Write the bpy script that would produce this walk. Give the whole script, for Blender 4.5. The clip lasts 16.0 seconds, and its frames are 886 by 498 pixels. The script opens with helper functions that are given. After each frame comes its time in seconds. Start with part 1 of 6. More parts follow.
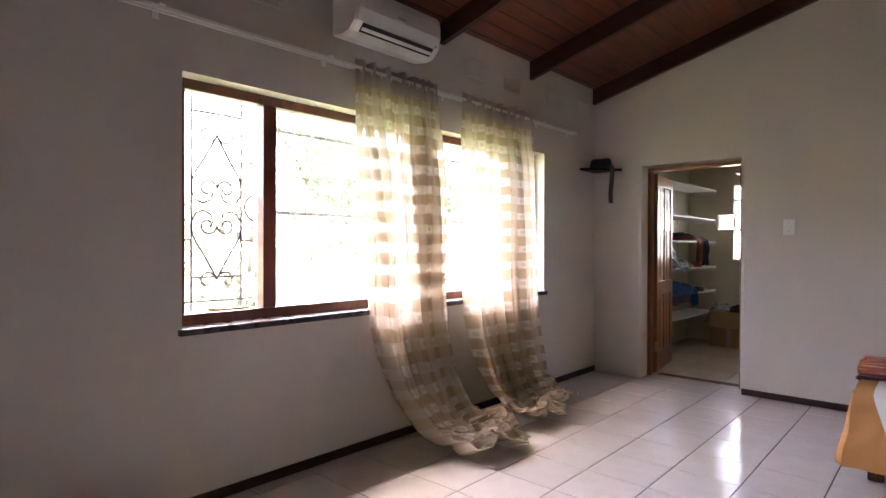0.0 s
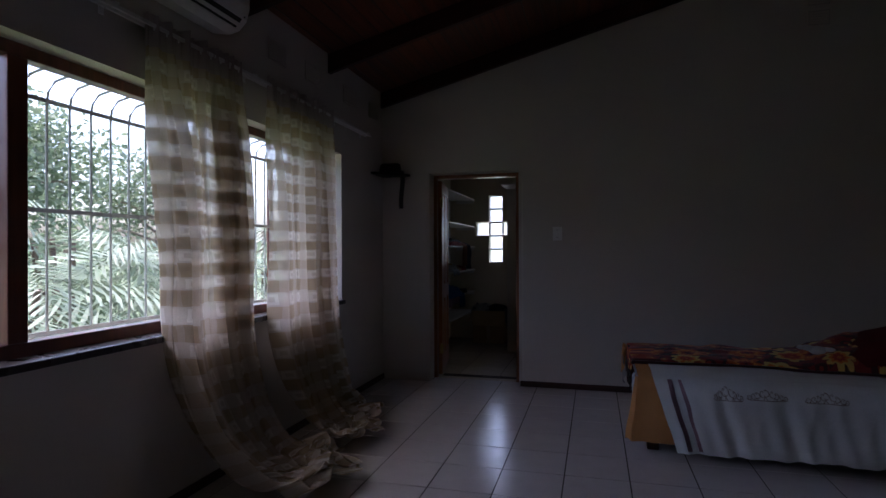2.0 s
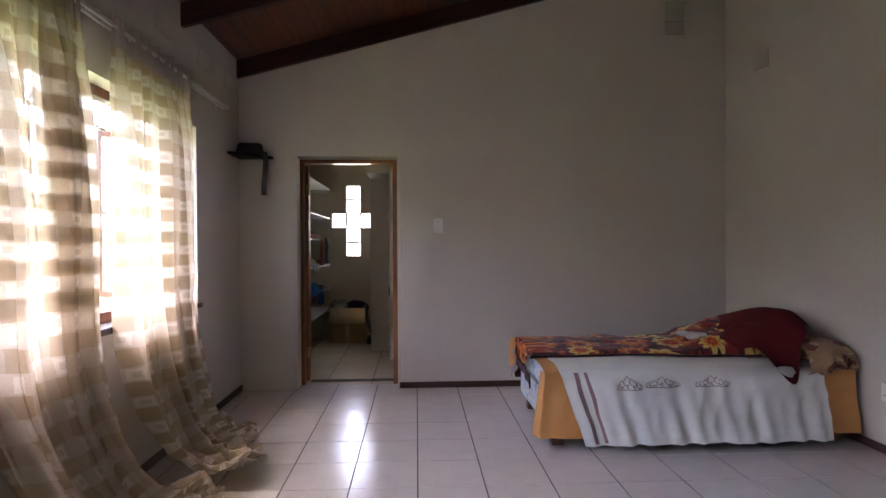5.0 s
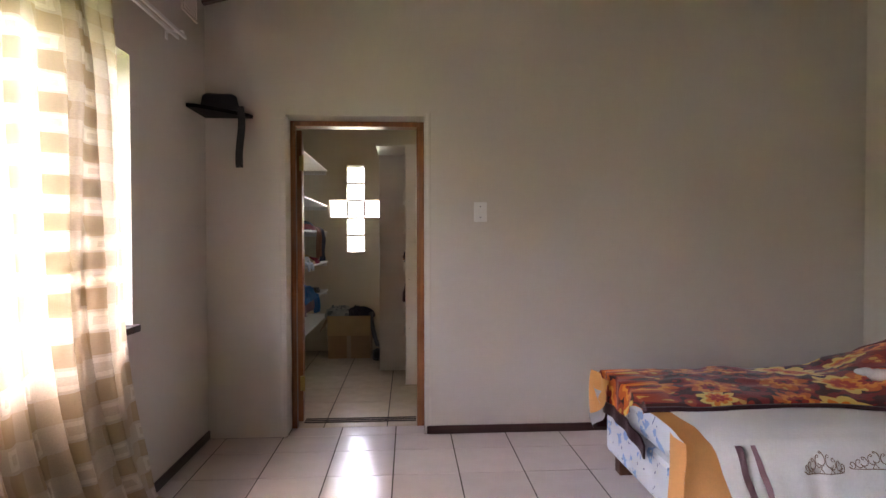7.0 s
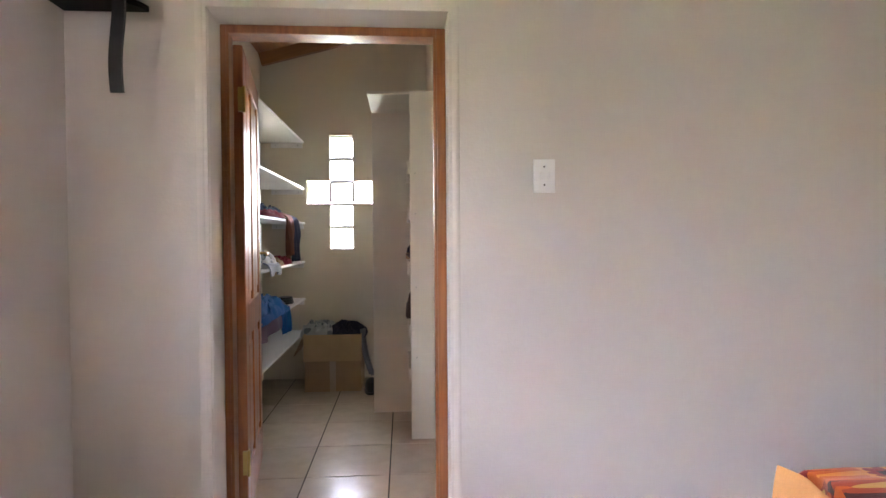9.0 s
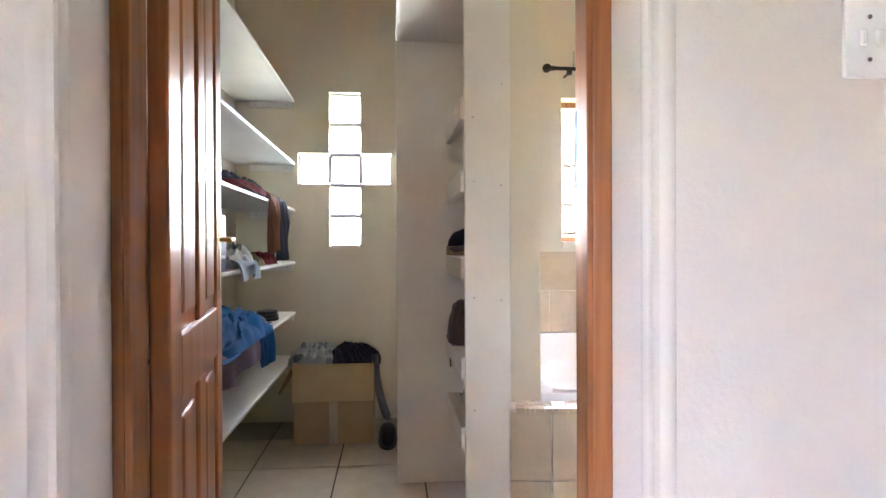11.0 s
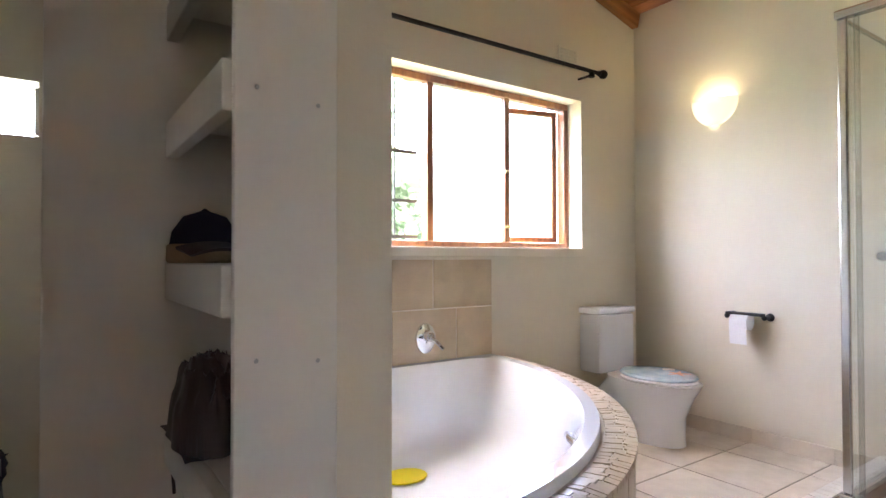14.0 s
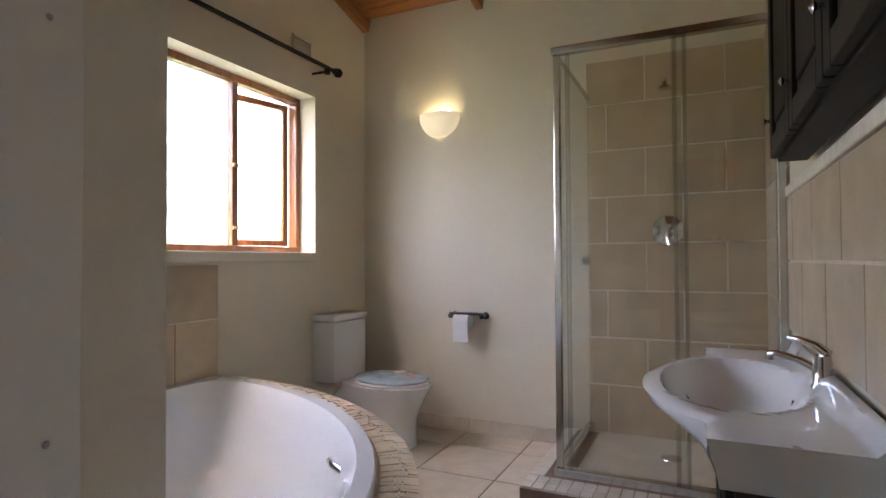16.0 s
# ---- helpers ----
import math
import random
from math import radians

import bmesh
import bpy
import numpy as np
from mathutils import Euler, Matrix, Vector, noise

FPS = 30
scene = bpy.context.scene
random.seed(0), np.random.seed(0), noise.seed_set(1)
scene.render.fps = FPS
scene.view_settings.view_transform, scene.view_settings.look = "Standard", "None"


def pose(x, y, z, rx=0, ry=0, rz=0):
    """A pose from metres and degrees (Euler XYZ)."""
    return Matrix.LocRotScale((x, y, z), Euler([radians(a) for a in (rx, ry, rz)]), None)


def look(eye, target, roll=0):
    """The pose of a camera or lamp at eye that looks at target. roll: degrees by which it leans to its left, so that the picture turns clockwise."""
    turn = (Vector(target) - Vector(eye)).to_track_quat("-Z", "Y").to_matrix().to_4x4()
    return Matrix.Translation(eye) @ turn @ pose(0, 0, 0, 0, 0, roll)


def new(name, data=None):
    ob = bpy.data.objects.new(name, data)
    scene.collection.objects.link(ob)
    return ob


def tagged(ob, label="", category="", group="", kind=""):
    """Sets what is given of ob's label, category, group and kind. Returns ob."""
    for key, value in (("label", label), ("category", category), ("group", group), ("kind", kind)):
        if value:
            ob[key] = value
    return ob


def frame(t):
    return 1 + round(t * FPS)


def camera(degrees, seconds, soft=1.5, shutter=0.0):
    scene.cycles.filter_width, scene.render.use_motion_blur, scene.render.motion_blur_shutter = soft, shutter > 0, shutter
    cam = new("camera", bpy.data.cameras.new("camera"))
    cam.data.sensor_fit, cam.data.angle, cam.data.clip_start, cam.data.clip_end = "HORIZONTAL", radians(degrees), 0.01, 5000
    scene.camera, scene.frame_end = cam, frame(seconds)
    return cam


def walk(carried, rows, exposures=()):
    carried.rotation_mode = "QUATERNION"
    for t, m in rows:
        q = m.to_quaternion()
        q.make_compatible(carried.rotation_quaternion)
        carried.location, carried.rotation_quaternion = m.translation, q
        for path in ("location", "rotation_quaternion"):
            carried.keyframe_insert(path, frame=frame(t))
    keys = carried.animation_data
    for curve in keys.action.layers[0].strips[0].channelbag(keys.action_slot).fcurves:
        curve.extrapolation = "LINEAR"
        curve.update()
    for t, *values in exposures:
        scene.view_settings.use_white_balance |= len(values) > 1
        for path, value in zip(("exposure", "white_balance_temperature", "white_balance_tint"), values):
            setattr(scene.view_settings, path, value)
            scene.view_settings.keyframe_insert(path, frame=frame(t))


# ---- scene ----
cam = camera(76.4, 16.0)
PATH = [
    (0, (0.627, 0.194, 1.298), (-0.714, 1.678, 1.287), 0.2),
    (0.5, (0.456, 0.197, 1.309), (-0.694, 1.833, 1.307), 0.0),
    (1, (0.285, 0.157, 1.307), (-0.657, 1.921, 1.305), 0.1),
    (1.5, (0.142, 0.165, 1.291), (-0.569, 2.034, 1.298), -0.0),
    (2, (-0.041, 0.191, 1.309), (-0.562, 2.122, 1.315), -0.2),
    (2.5, (-0.227, 0.146, 1.318), (-0.597, 2.112, 1.323), -0.1),
    (3, (-0.39, 0.096, 1.315), (-0.555, 2.089, 1.316), -0.1),
    (3.5, (-0.464, 0.071, 1.328), (-0.491, 2.071, 1.33), -0.1),
    (4, (-0.487, 0.144, 1.32), (-0.446, 2.144, 1.317), -0.4),
    (6.5, (-0.812, 1.529, 1.289), (-0.693, 3.525, 1.253), -0.1),
    (7, (-0.86, 1.932, 1.292), (-0.736, 3.928, 1.254), -0.1),
    (7.5, (-0.847, 2.356, 1.267), (-0.718, 4.352, 1.234), -0.0),
    (8, (-0.868, 2.72, 1.252), (-0.735, 4.716, 1.214), -0.2),
    (8.5, (-0.912, 3.087, 1.254), (-0.769, 5.082, 1.214), -0.3),
    (9, (-0.931, 3.478, 1.229), (-0.788, 5.472, 1.189), -0.4),
    (9.2, (-0.971, 3.578, 1.229), (-0.817, 5.571, 1.177), -0.6),
    (11.5, (-1.18, 5.062, 1.113), (-0.97, 7.051, 1.113), 0.2),
    (12, (-1.206, 5.29, 1.114), (-0.872, 7.262, 1.114), 0.2),
    (12.5, (-1.244, 5.505, 1.115), (-0.707, 7.432, 1.121), 0.1),
    (13, (-1.211, 5.678, 1.115), (-0.417, 7.514, 1.13), 0.1),
    (13.5, (-1.14, 5.848, 1.096), (-0.144, 7.582, 1.122), 0.1),
    (14, (-1.124, 5.974, 1.096), (0.02, 7.613, 1.128), -0.1),
    (14.5, (-1.169, 6.048, 1.12), (0.234, 7.473, 1.145), -0.1),
    (15, (-1.152, 6.155, 1.111), (0.441, 7.364, 1.144), -0.2),
    (15.5, (-1.105, 6.245, 1.104), (0.603, 7.285, 1.139), -0.3),
    (16, (-1.097, 6.282, 1.106), (0.715, 7.127, 1.146), -0.3),
]
EXPOSURES = [(0, 5.85, 6800, 26), (0.5, 5.65, 6700, 26), (1, 5.05, 6500, 26), (1.5, 3.45, 5950, 26), (2, 2.7, 5600, 26), (2.5, 3.6, 5850, 26), (3, 4.2, 6100, 26), (3.5, 4.7, 6300, 26), (4, 5.0, 6400, 26), (6.5, 5.8, 7100, 26), (7, 5.95, 7300, 26), (8, 6.5, 7100, 25), (9, 7.0, 6600, 23), (11.5, 7.65, 6250, 20), (12.5, 7.85, 6050, 20), (13.5, 6.8, 6200, 20), (14.5, 6.05, 6400, 21), (16, 5.35, 6450, 21)]
walk(cam, [(t, look(eye, target, roll)) for t, eye, target, roll in PATH], EXPOSURES)

# ---- light ----
world = bpy.data.worlds.new("sky")
scene.world = world
world.use_nodes = True
sky = world.node_tree.nodes.new("ShaderNodeTexSky")
sky.sky_type = "NISHITA"
sky.sun_disc = False
sky.sun_elevation = radians(76)
sky.sun_rotation = radians(270)
sky.air_density, sky.dust_density, sky.ozone_density = 1.0, 6.0, 0.5
world.node_tree.nodes["Background"].inputs["Strength"].default_value = 0.15
world.node_tree.links.new(sky.outputs[0], world.node_tree.nodes["Background"].inputs["Color"])
sun_data = bpy.data.lights.new("sun", "SUN")
sun_data.energy, sun_data.angle, sun_data.color = 0.5, radians(20), (1.0, 0.96, 0.88)
sun = new("sun", sun_data)
sun.matrix_world = look((0, 0, 30), (7.26, 0, 30 - 29.11))

# added fill lamp outside the cross of glass blocks, brightens the dressing room beyond the sky
fill_data = bpy.data.lights.new("cross_fill_lamp", "AREA")
fill_data.shape, fill_data.size, fill_data.size_y = "RECTANGLE", 0.6, 1.0
fill_data.energy, fill_data.color = 0.24, (0.93, 0.97, 1.0)
fill_lamp = new("cross_fill_lamp", fill_data)
fill_lamp.matrix_world = look((-1.461, 8.78, 1.63), (-1.46, 6.9, 1.55))


# ---- materials ----
def material(name, colour, rough=0.5, metal=0.0, vary=0.06, scale=6.0, fine=0.03, bump=0.0, bump_scale=120.0, spec=0.5, coat=0.0, colour2=None, per_piece=0.0):
    """A plain surface whose tone wanders at two scales, with fine relief."""
    m = bpy.data.materials.new(name)
    m.use_nodes = True
    n, l = m.node_tree.nodes, m.node_tree.links
    b = n["Principled BSDF"]
    b.inputs["Roughness"].default_value, b.inputs["Metallic"].default_value = rough, metal
    b.inputs["Specular IOR Level"].default_value = spec
    b.inputs["Coat Weight"].default_value = coat
    place = n.new("ShaderNodeTexCoord")
    big, small = n.new("ShaderNodeTexNoise"), n.new("ShaderNodeTexNoise")
    big.inputs["Scale"].default_value, small.inputs["Scale"].default_value = scale, scale * 14
    big.inputs["Detail"].default_value = 5
    for t in (big, small):
        l.new(place.outputs["Object"], t.inputs["Vector"])
    ramp = n.new("ShaderNodeMapRange")
    ramp.inputs["From Min"].default_value, ramp.inputs["From Max"].default_value = 0.3, 0.7
    l.new(big.outputs["Fac"], ramp.inputs["Value"])
    mix = n.new("ShaderNodeMix")
    mix.data_type = "RGBA"
    c2 = colour2 or tuple(max(0.0, c * (1 - vary * 2)) for c in colour)
    mix.inputs["A"].default_value, mix.inputs["B"].default_value = (*colour, 1), (*c2, 1)
    l.new(ramp.outputs["Result"], mix.inputs["Factor"])
    hsv = n.new("ShaderNodeHueSaturation")
    val = n.new("ShaderNodeMapRange")
    val.inputs["To Min"].default_value, val.inputs["To Max"].default_value = 1 - fine, 1 + fine
    l.new(small.outputs["Fac"], val.inputs["Value"])
    last = val.outputs["Result"]
    if per_piece:
        info, rnd, mul = n.new("ShaderNodeObjectInfo"), n.new("ShaderNodeMapRange"), n.new("ShaderNodeMath")
        rnd.inputs["To Min"].default_value, rnd.inputs["To Max"].default_value = 1 - per_piece, 1 + per_piece
        l.new(info.outputs["Random"], rnd.inputs["Value"])
        mul.operation = "MULTIPLY"
        l.new(last, mul.inputs[0])
        l.new(rnd.outputs["Result"], mul.inputs[1])
        last = mul.outputs[0]
    l.new(last, hsv.inputs["Value"])
    l.new(mix.outputs["Result"], hsv.inputs["Color"])
    l.new(hsv.outputs["Color"], b.inputs["Base Color"])
    rr = n.new("ShaderNodeMapRange")
    rr.inputs["To Min"].default_value, rr.inputs["To Max"].default_value = max(0.02, rough * 0.85), min(1, rough * 1.15)
    l.new(big.outputs["Fac"], rr.inputs["Value"])
    l.new(rr.outputs["Result"], b.inputs["Roughness"])
    if bump:
        relief, bmp = n.new("ShaderNodeTexNoise"), n.new("ShaderNodeBump")
        relief.inputs["Scale"].default_value, relief.inputs["Detail"].default_value = bump_scale, 4
        bmp.inputs["Strength"].default_value, bmp.inputs["Distance"].default_value = bump, 0.004
        l.new(place.outputs["Object"], relief.inputs["Vector"])
        l.new(relief.outputs["Fac"], bmp.inputs["Height"])
        l.new(bmp.outputs["Normal"], b.inputs["Normal"])
    return m


def wood(name, dark, light, rough=0.35, stretch=(3, 3, 30), coat=0.0, axis="z", per_piece=0.0):
    """Grain that runs along one axis."""
    m = bpy.data.materials.new(name)
    m.use_nodes = True
    n, l = m.node_tree.nodes, m.node_tree.links
    b = n["Principled BSDF"]
    b.inputs["Roughness"].default_value = rough
    b.inputs["Coat Weight"].default_value = coat
    b.inputs["Coat Roughness"].default_value = 0.12
    place, mapped = n.new("ShaderNodeTexCoord"), n.new("ShaderNodeMapping")
    s = {"x": (1.2, 22, 22), "y": (22, 1.2, 22), "z": (22, 22, 1.2)}[axis]
    mapped.inputs["Scale"].default_value = s
    l.new(place.outputs["Object"], mapped.inputs["Vector"])
    info = n.new("ShaderNodeObjectInfo")
    add = n.new("ShaderNodeVectorMath")
    add.operation = "ADD"
    mul = n.new("ShaderNodeMath")
    mul.operation = "MULTIPLY"
    mul.inputs[1].default_value = 17.0
    l.new(info.outputs["Random"], mul.inputs[0])
    l.new(mapped.outputs["Vector"], add.inputs[0])
    l.new(mul.outputs[0], add.inputs[1])
    grain, fine = n.new("ShaderNodeTexNoise"), n.new("ShaderNodeTexNoise")
    grain.inputs["Scale"].default_value, grain.inputs["Detail"].default_value, grain.inputs["Distortion"].default_value = 1.0, 6, 0.8
    fine.inputs["Scale"].default_value, fine.inputs["Detail"].default_value = 6.0, 3
    l.new(add.outputs[0], grain.inputs["Vector"])
    l.new(add.outputs[0], fine.inputs["Vector"])
    ramp = n.new("ShaderNodeValToRGB")
    ramp.color_ramp.elements[0].color, ramp.color_ramp.elements[1].color = (*dark, 1), (*light, 1)
    ramp.color_ramp.elements[0].position, ramp.color_ramp.elements[1].position = 0.3, 0.68
    l.new(grain.outputs["Fac"], ramp.inputs["Fac"])
    hsv, val = n.new("ShaderNodeHueSaturation"), n.new("ShaderNodeMapRange")
    val.inputs["To Min"].default_value, val.inputs["To Max"].default_value = 0.85, 1.12
    l.new(fine.outputs["Fac"], val.inputs["Value"])
    l.new(val.outputs["Result"], hsv.inputs["Value"])
    l.new(ramp.outputs["Color"], hsv.inputs["Color"])
    l.new(hsv.outputs["Color"], b.inputs["Base Color"])
    bmp = n.new("ShaderNodeBump")
    bmp.inputs["Strength"].default_value, bmp.inputs["Distance"].default_value = 0.15, 0.002
    l.new(grain.outputs["Fac"], bmp.inputs["Height"])
    l.new(bmp.outputs["Normal"], b.inputs["Normal"])
    return m


LAMP_GLOW, LAMP_WATTS = 0.013, 0.022


def clear_glass(name, colour=(1, 1, 1), rough=0.0, gloss=0.04):
    """Thin clear glass: light goes straight through, with a faint mirror on it."""
    m = bpy.data.materials.new(name)
    m.use_nodes = True
    n, l = m.node_tree.nodes, m.node_tree.links
    out = n["Material Output"]
    see, shine, mix, fac = n.new("ShaderNodeBsdfTransparent"), n.new("ShaderNodeBsdfGlossy"), n.new("ShaderNodeMixShader"), n.new("ShaderNodeLayerWeight")
    see.inputs["Color"].default_value = (*colour, 1)
    shine.inputs["Roughness"].default_value = rough
    power, scaled = n.new("ShaderNodeMath"), n.new("ShaderNodeMath")
    power.operation, scaled.operation = "POWER", "MULTIPLY_ADD"
    power.inputs[1].default_value = 4.0
    scaled.inputs[1].default_value, scaled.inputs[2].default_value = 0.45, gloss
    l.new(fac.outputs["Facing"], power.inputs[0])
    l.new(power.outputs[0], scaled.inputs[0])
    l.new(scaled.outputs[0], mix.inputs["Fac"])
    l.new(see.outputs[0], mix.inputs[1])
    l.new(shine.outputs[0], mix.inputs[2])
    l.new(mix.outputs[0], out.inputs["Surface"])
    return m


def frosted_glass(name, tone=0.74):
    """Obscure glass that scatters what comes through."""
    m = bpy.data.materials.new(name)
    m.use_nodes = True
    n, l = m.node_tree.nodes, m.node_tree.links
    b = n["Principled BSDF"]
    b.inputs["Base Color"].default_value = (tone, tone * 1.03, tone * 1.03, 1)
    b.inputs["Transmission Weight"].default_value = 1.0
    b.inputs["Roughness"].default_value = 0.32
    b.inputs["IOR"].default_value = 1.3
    place, rip, bmp = n.new("ShaderNodeTexCoord"), n.new("ShaderNodeTexNoise"), n.new("ShaderNodeBump")
    rip.inputs["Scale"].default_value, rip.inputs["Detail"].default_value = 55, 3
    stretch = n.new("ShaderNodeMapping")
    stretch.inputs["Scale"].default_value = (1.0, 1.0, 0.35)
    l.new(place.outputs["Object"], stretch.inputs["Vector"])
    l.new(stretch.outputs["Vector"], rip.inputs["Vector"])
    l.new(rip.outputs["Fac"], bmp.inputs["Height"])
    bmp.inputs["Strength"].default_value, bmp.inputs["Distance"].default_value = 0.7, 0.012
    l.new(bmp.outputs["Normal"], b.inputs["Normal"])
    return m


M_WALL = material("cream_wall_paint", (0.63, 0.585, 0.525), 0.6, vary=0.025, scale=1.6, fine=0.015, bump=0.25, bump_scale=90)
M_WALL2 = material("cream_bath_paint", (0.74, 0.675, 0.53), 0.55, vary=0.025, scale=1.6, fine=0.015, bump=0.25, bump_scale=90)
M_WHITE = material("white_paint", (0.81, 0.78, 0.69), 0.45, vary=0.03, scale=4, fine=0.02, bump=0.12, bump_scale=60)
M_SHELF = material("white_melamine", (0.84, 0.84, 0.81), 0.38, vary=0.03, scale=5, fine=0.02)
M_PLASTIC = material("white_plastic", (0.82, 0.82, 0.80), 0.3, vary=0.02, scale=8)
M_BLACK = material("black_plastic", (0.02, 0.02, 0.022), 0.4, vary=0.1)
M_TILE = material("grey_white_floor_tile", (0.66, 0.61, 0.585), 0.17, vary=0.035, scale=7, fine=0.03, spec=0.5, bump=0.03, bump_scale=40, per_piece=0.025)
M_TILE2 = material("beige_floor_tile", (0.66, 0.58, 0.46), 0.2, vary=0.07, scale=9, fine=0.05, spec=0.5, bump=0.04, bump_scale=40, per_piece=0.04)
M_GROUT = material("dark_grout", (0.075, 0.06, 0.052), 0.85, vary=0.15, scale=20, fine=0.1)
M_SANDTILE = material("sand_wall_tile", (0.60, 0.47, 0.31), 0.3, vary=0.09, scale=7, fine=0.05, bump=0.08, bump_scale=30, per_piece=0.05)
M_PALEGROUT = material("pale_grout", (0.80, 0.72, 0.60), 0.8, vary=0.08, scale=20)
M_SKIRT = wood("dark_skirting_wood", (0.035, 0.014, 0.012), (0.075, 0.03, 0.024), 0.4, axis="y")
M_SKIRTX = wood("dark_skirting_wood_x", (0.035, 0.014, 0.012), (0.075, 0.03, 0.024), 0.4, axis="x")
M_BEAM = wood("dark_beam_wood", (0.03, 0.007, 0.005), (0.07, 0.016, 0.011), 0.38, axis="x")
M_BOARD = wood("red_ceiling_board", (0.11, 0.026, 0.013), (0.22, 0.052, 0.024), 0.33, axis="y", coat=0.25)
M_PINEBOARD = wood("pine_ceiling_board", (0.30, 0.11, 0.035), (0.50, 0.21, 0.07), 0.33, axis="y", coat=0.2)
M_PINEBEAM = wood("pine_beam", (0.26, 0.10, 0.03), (0.45, 0.19, 0.06), 0.35, axis="x", coat=0.2)
M_FRAME = wood("reddish_window_wood", (0.09, 0.022, 0.013), (0.17, 0.045, 0.025), 0.35, axis="z", coat=0.3)
M_BFRAME = wood("varnished_meranti", (0.24, 0.085, 0.03), (0.42, 0.17, 0.06), 0.3, axis="z", coat=0.35)
M_DOOR = wood("varnished_door_wood", (0.22, 0.062, 0.018), (0.42, 0.145, 0.042), 0.34, axis="z", coat=0.3)
M_JAMB = wood("varnished_jamb_wood", (0.19, 0.06, 0.018), (0.36, 0.13, 0.04), 0.34, axis="z", coat=0.3)
M_SILL = material("dark_slate_sill", (0.06, 0.048, 0.048), 0.28, vary=0.1, scale=14, fine=0.08)
M_IRON = material("painted_iron", (0.10, 0.10, 0.095), 0.5, vary=0.1, scale=30)
M_IRONW = material("pale_painted_iron", (0.50, 0.52, 0.48), 0.5, vary=0.1, scale=30)
M_GLASS = clear_glass("window_glass", (0.97, 0.985, 0.98))
M_SHOWERGLASS = clear_glass("shower_glass", (0.965, 0.975, 0.965))
M_FROST = frosted_glass("obscure_glass")
M_CERAMIC = material("white_ceramic", (0.87, 0.88, 0.88), 0.08, vary=0.01, scale=3, fine=0.0, coat=0.6)
M_CHROME = material("chrome", (0.72, 0.73, 0.75), 0.09, metal=1.0, vary=0.02, scale=20)
M_BRASS = material("worn_brass", (0.55, 0.38, 0.14), 0.3, metal=1.0, vary=0.1, scale=30)
M_CARD = material("brown_cardboard", (0.46, 0.31, 0.17), 0.8, vary=0.06, scale=8, fine=0.05, bump=0.1, bump_scale=60)
M_DARKWOOD = wood("espresso_wood", (0.006, 0.004, 0.0035), (0.013, 0.008, 0.007), 0.5, axis="z")


M_DARKWOOD.node_tree.nodes["Principled BSDF"].inputs["Specular IOR Level"].default_value = 0.18


# ---- building helpers ----
def box(bm, x0, x1, y0, y1, z0, z1, bevel=0.0, m=None):
    """A box from corner to corner, its edges rounded by bevel."""
    made = bmesh.ops.create_cube(bm, size=1.0)["verts"]
    bmesh.ops.scale(bm, vec=(x1 - x0, y1 - y0, z1 - z0), verts=made)
    bmesh.ops.translate(bm, vec=((x0 + x1) / 2, (y0 + y1) / 2, (z0 + z1) / 2), verts=made)
    if bevel:
        edges = list({e for v in made for e in v.link_edges})
        made = list({v for f in bmesh.ops.bevel(bm, geom=edges, offset=bevel, segments=2, affect="EDGES", profile=0.5)["faces"] for v in f.verts} | {v for v in made if v.is_valid})
    if m is not None:
        bmesh.ops.transform(bm, matrix=m, verts=[v for v in made if v.is_valid])
    return bm


def tube(bm, points, radius, sides=8, closed=False, taper=None):
    """A round bar through a row of points."""
    pts = [Vector(p) for p in points]
    rings = []
    for i, p in enumerate(pts):
        a = pts[i - 1] if i or closed else p
        c = pts[(i + 1) % len(pts)] if i < len(pts) - 1 or closed else p
        d = (c - a).normalized() if (c - a).length > 1e-7 else Vector((0, 0, 1))
        side = d.cross(Vector((0, 0, 1)) if abs(d.z) < 0.9 else Vector((1, 0, 0))).normalized()
        up = side.cross(d)
        r = radius * (taper(i / max(1, len(pts) - 1)) if taper else 1)
        rings.append([bm.verts.new(p + r * (math.cos(2 * math.pi * k / sides) * side + math.sin(2 * math.pi * k / sides) * up)) for k in range(sides)])
    n = len(rings)
    for i in range(n if closed else n - 1):
        for k in range(sides):
            bm.faces.new((rings[i][k], rings[i][(k + 1) % sides], rings[(i + 1) % n][(k + 1) % sides], rings[(i + 1) % n][k]))
    if not closed:
        bm.faces.new(rings[0][::-1])
        bm.faces.new(rings[-1])
    return bm


def lathe(bm, profile, steps=24, sx=1.0, sy=1.0, at=(0, 0, 0), shift=None):
    """A turned shape: rows of (radius, height) about z. shift(h) slides a ring in x, y."""
    rings = []
    for r, h in profile:
        ox, oy = shift(h) if shift else (0, 0)
        rings.append([bm.verts.new((at[0] + ox + sx * r * math.cos(2 * math.pi * k / steps), at[1] + oy + sy * r * math.sin(2 * math.pi * k / steps), at[2] + h)) for k in range(steps)])
    for a, b in zip(rings, rings[1:]):
        for k in range(steps):
            bm.faces.new((a[k], a[(k + 1) % steps], b[(k + 1) % steps], b[k]))
    bm.faces.new(rings[0][::-1])
    bm.faces.new(rings[-1])
    return bm


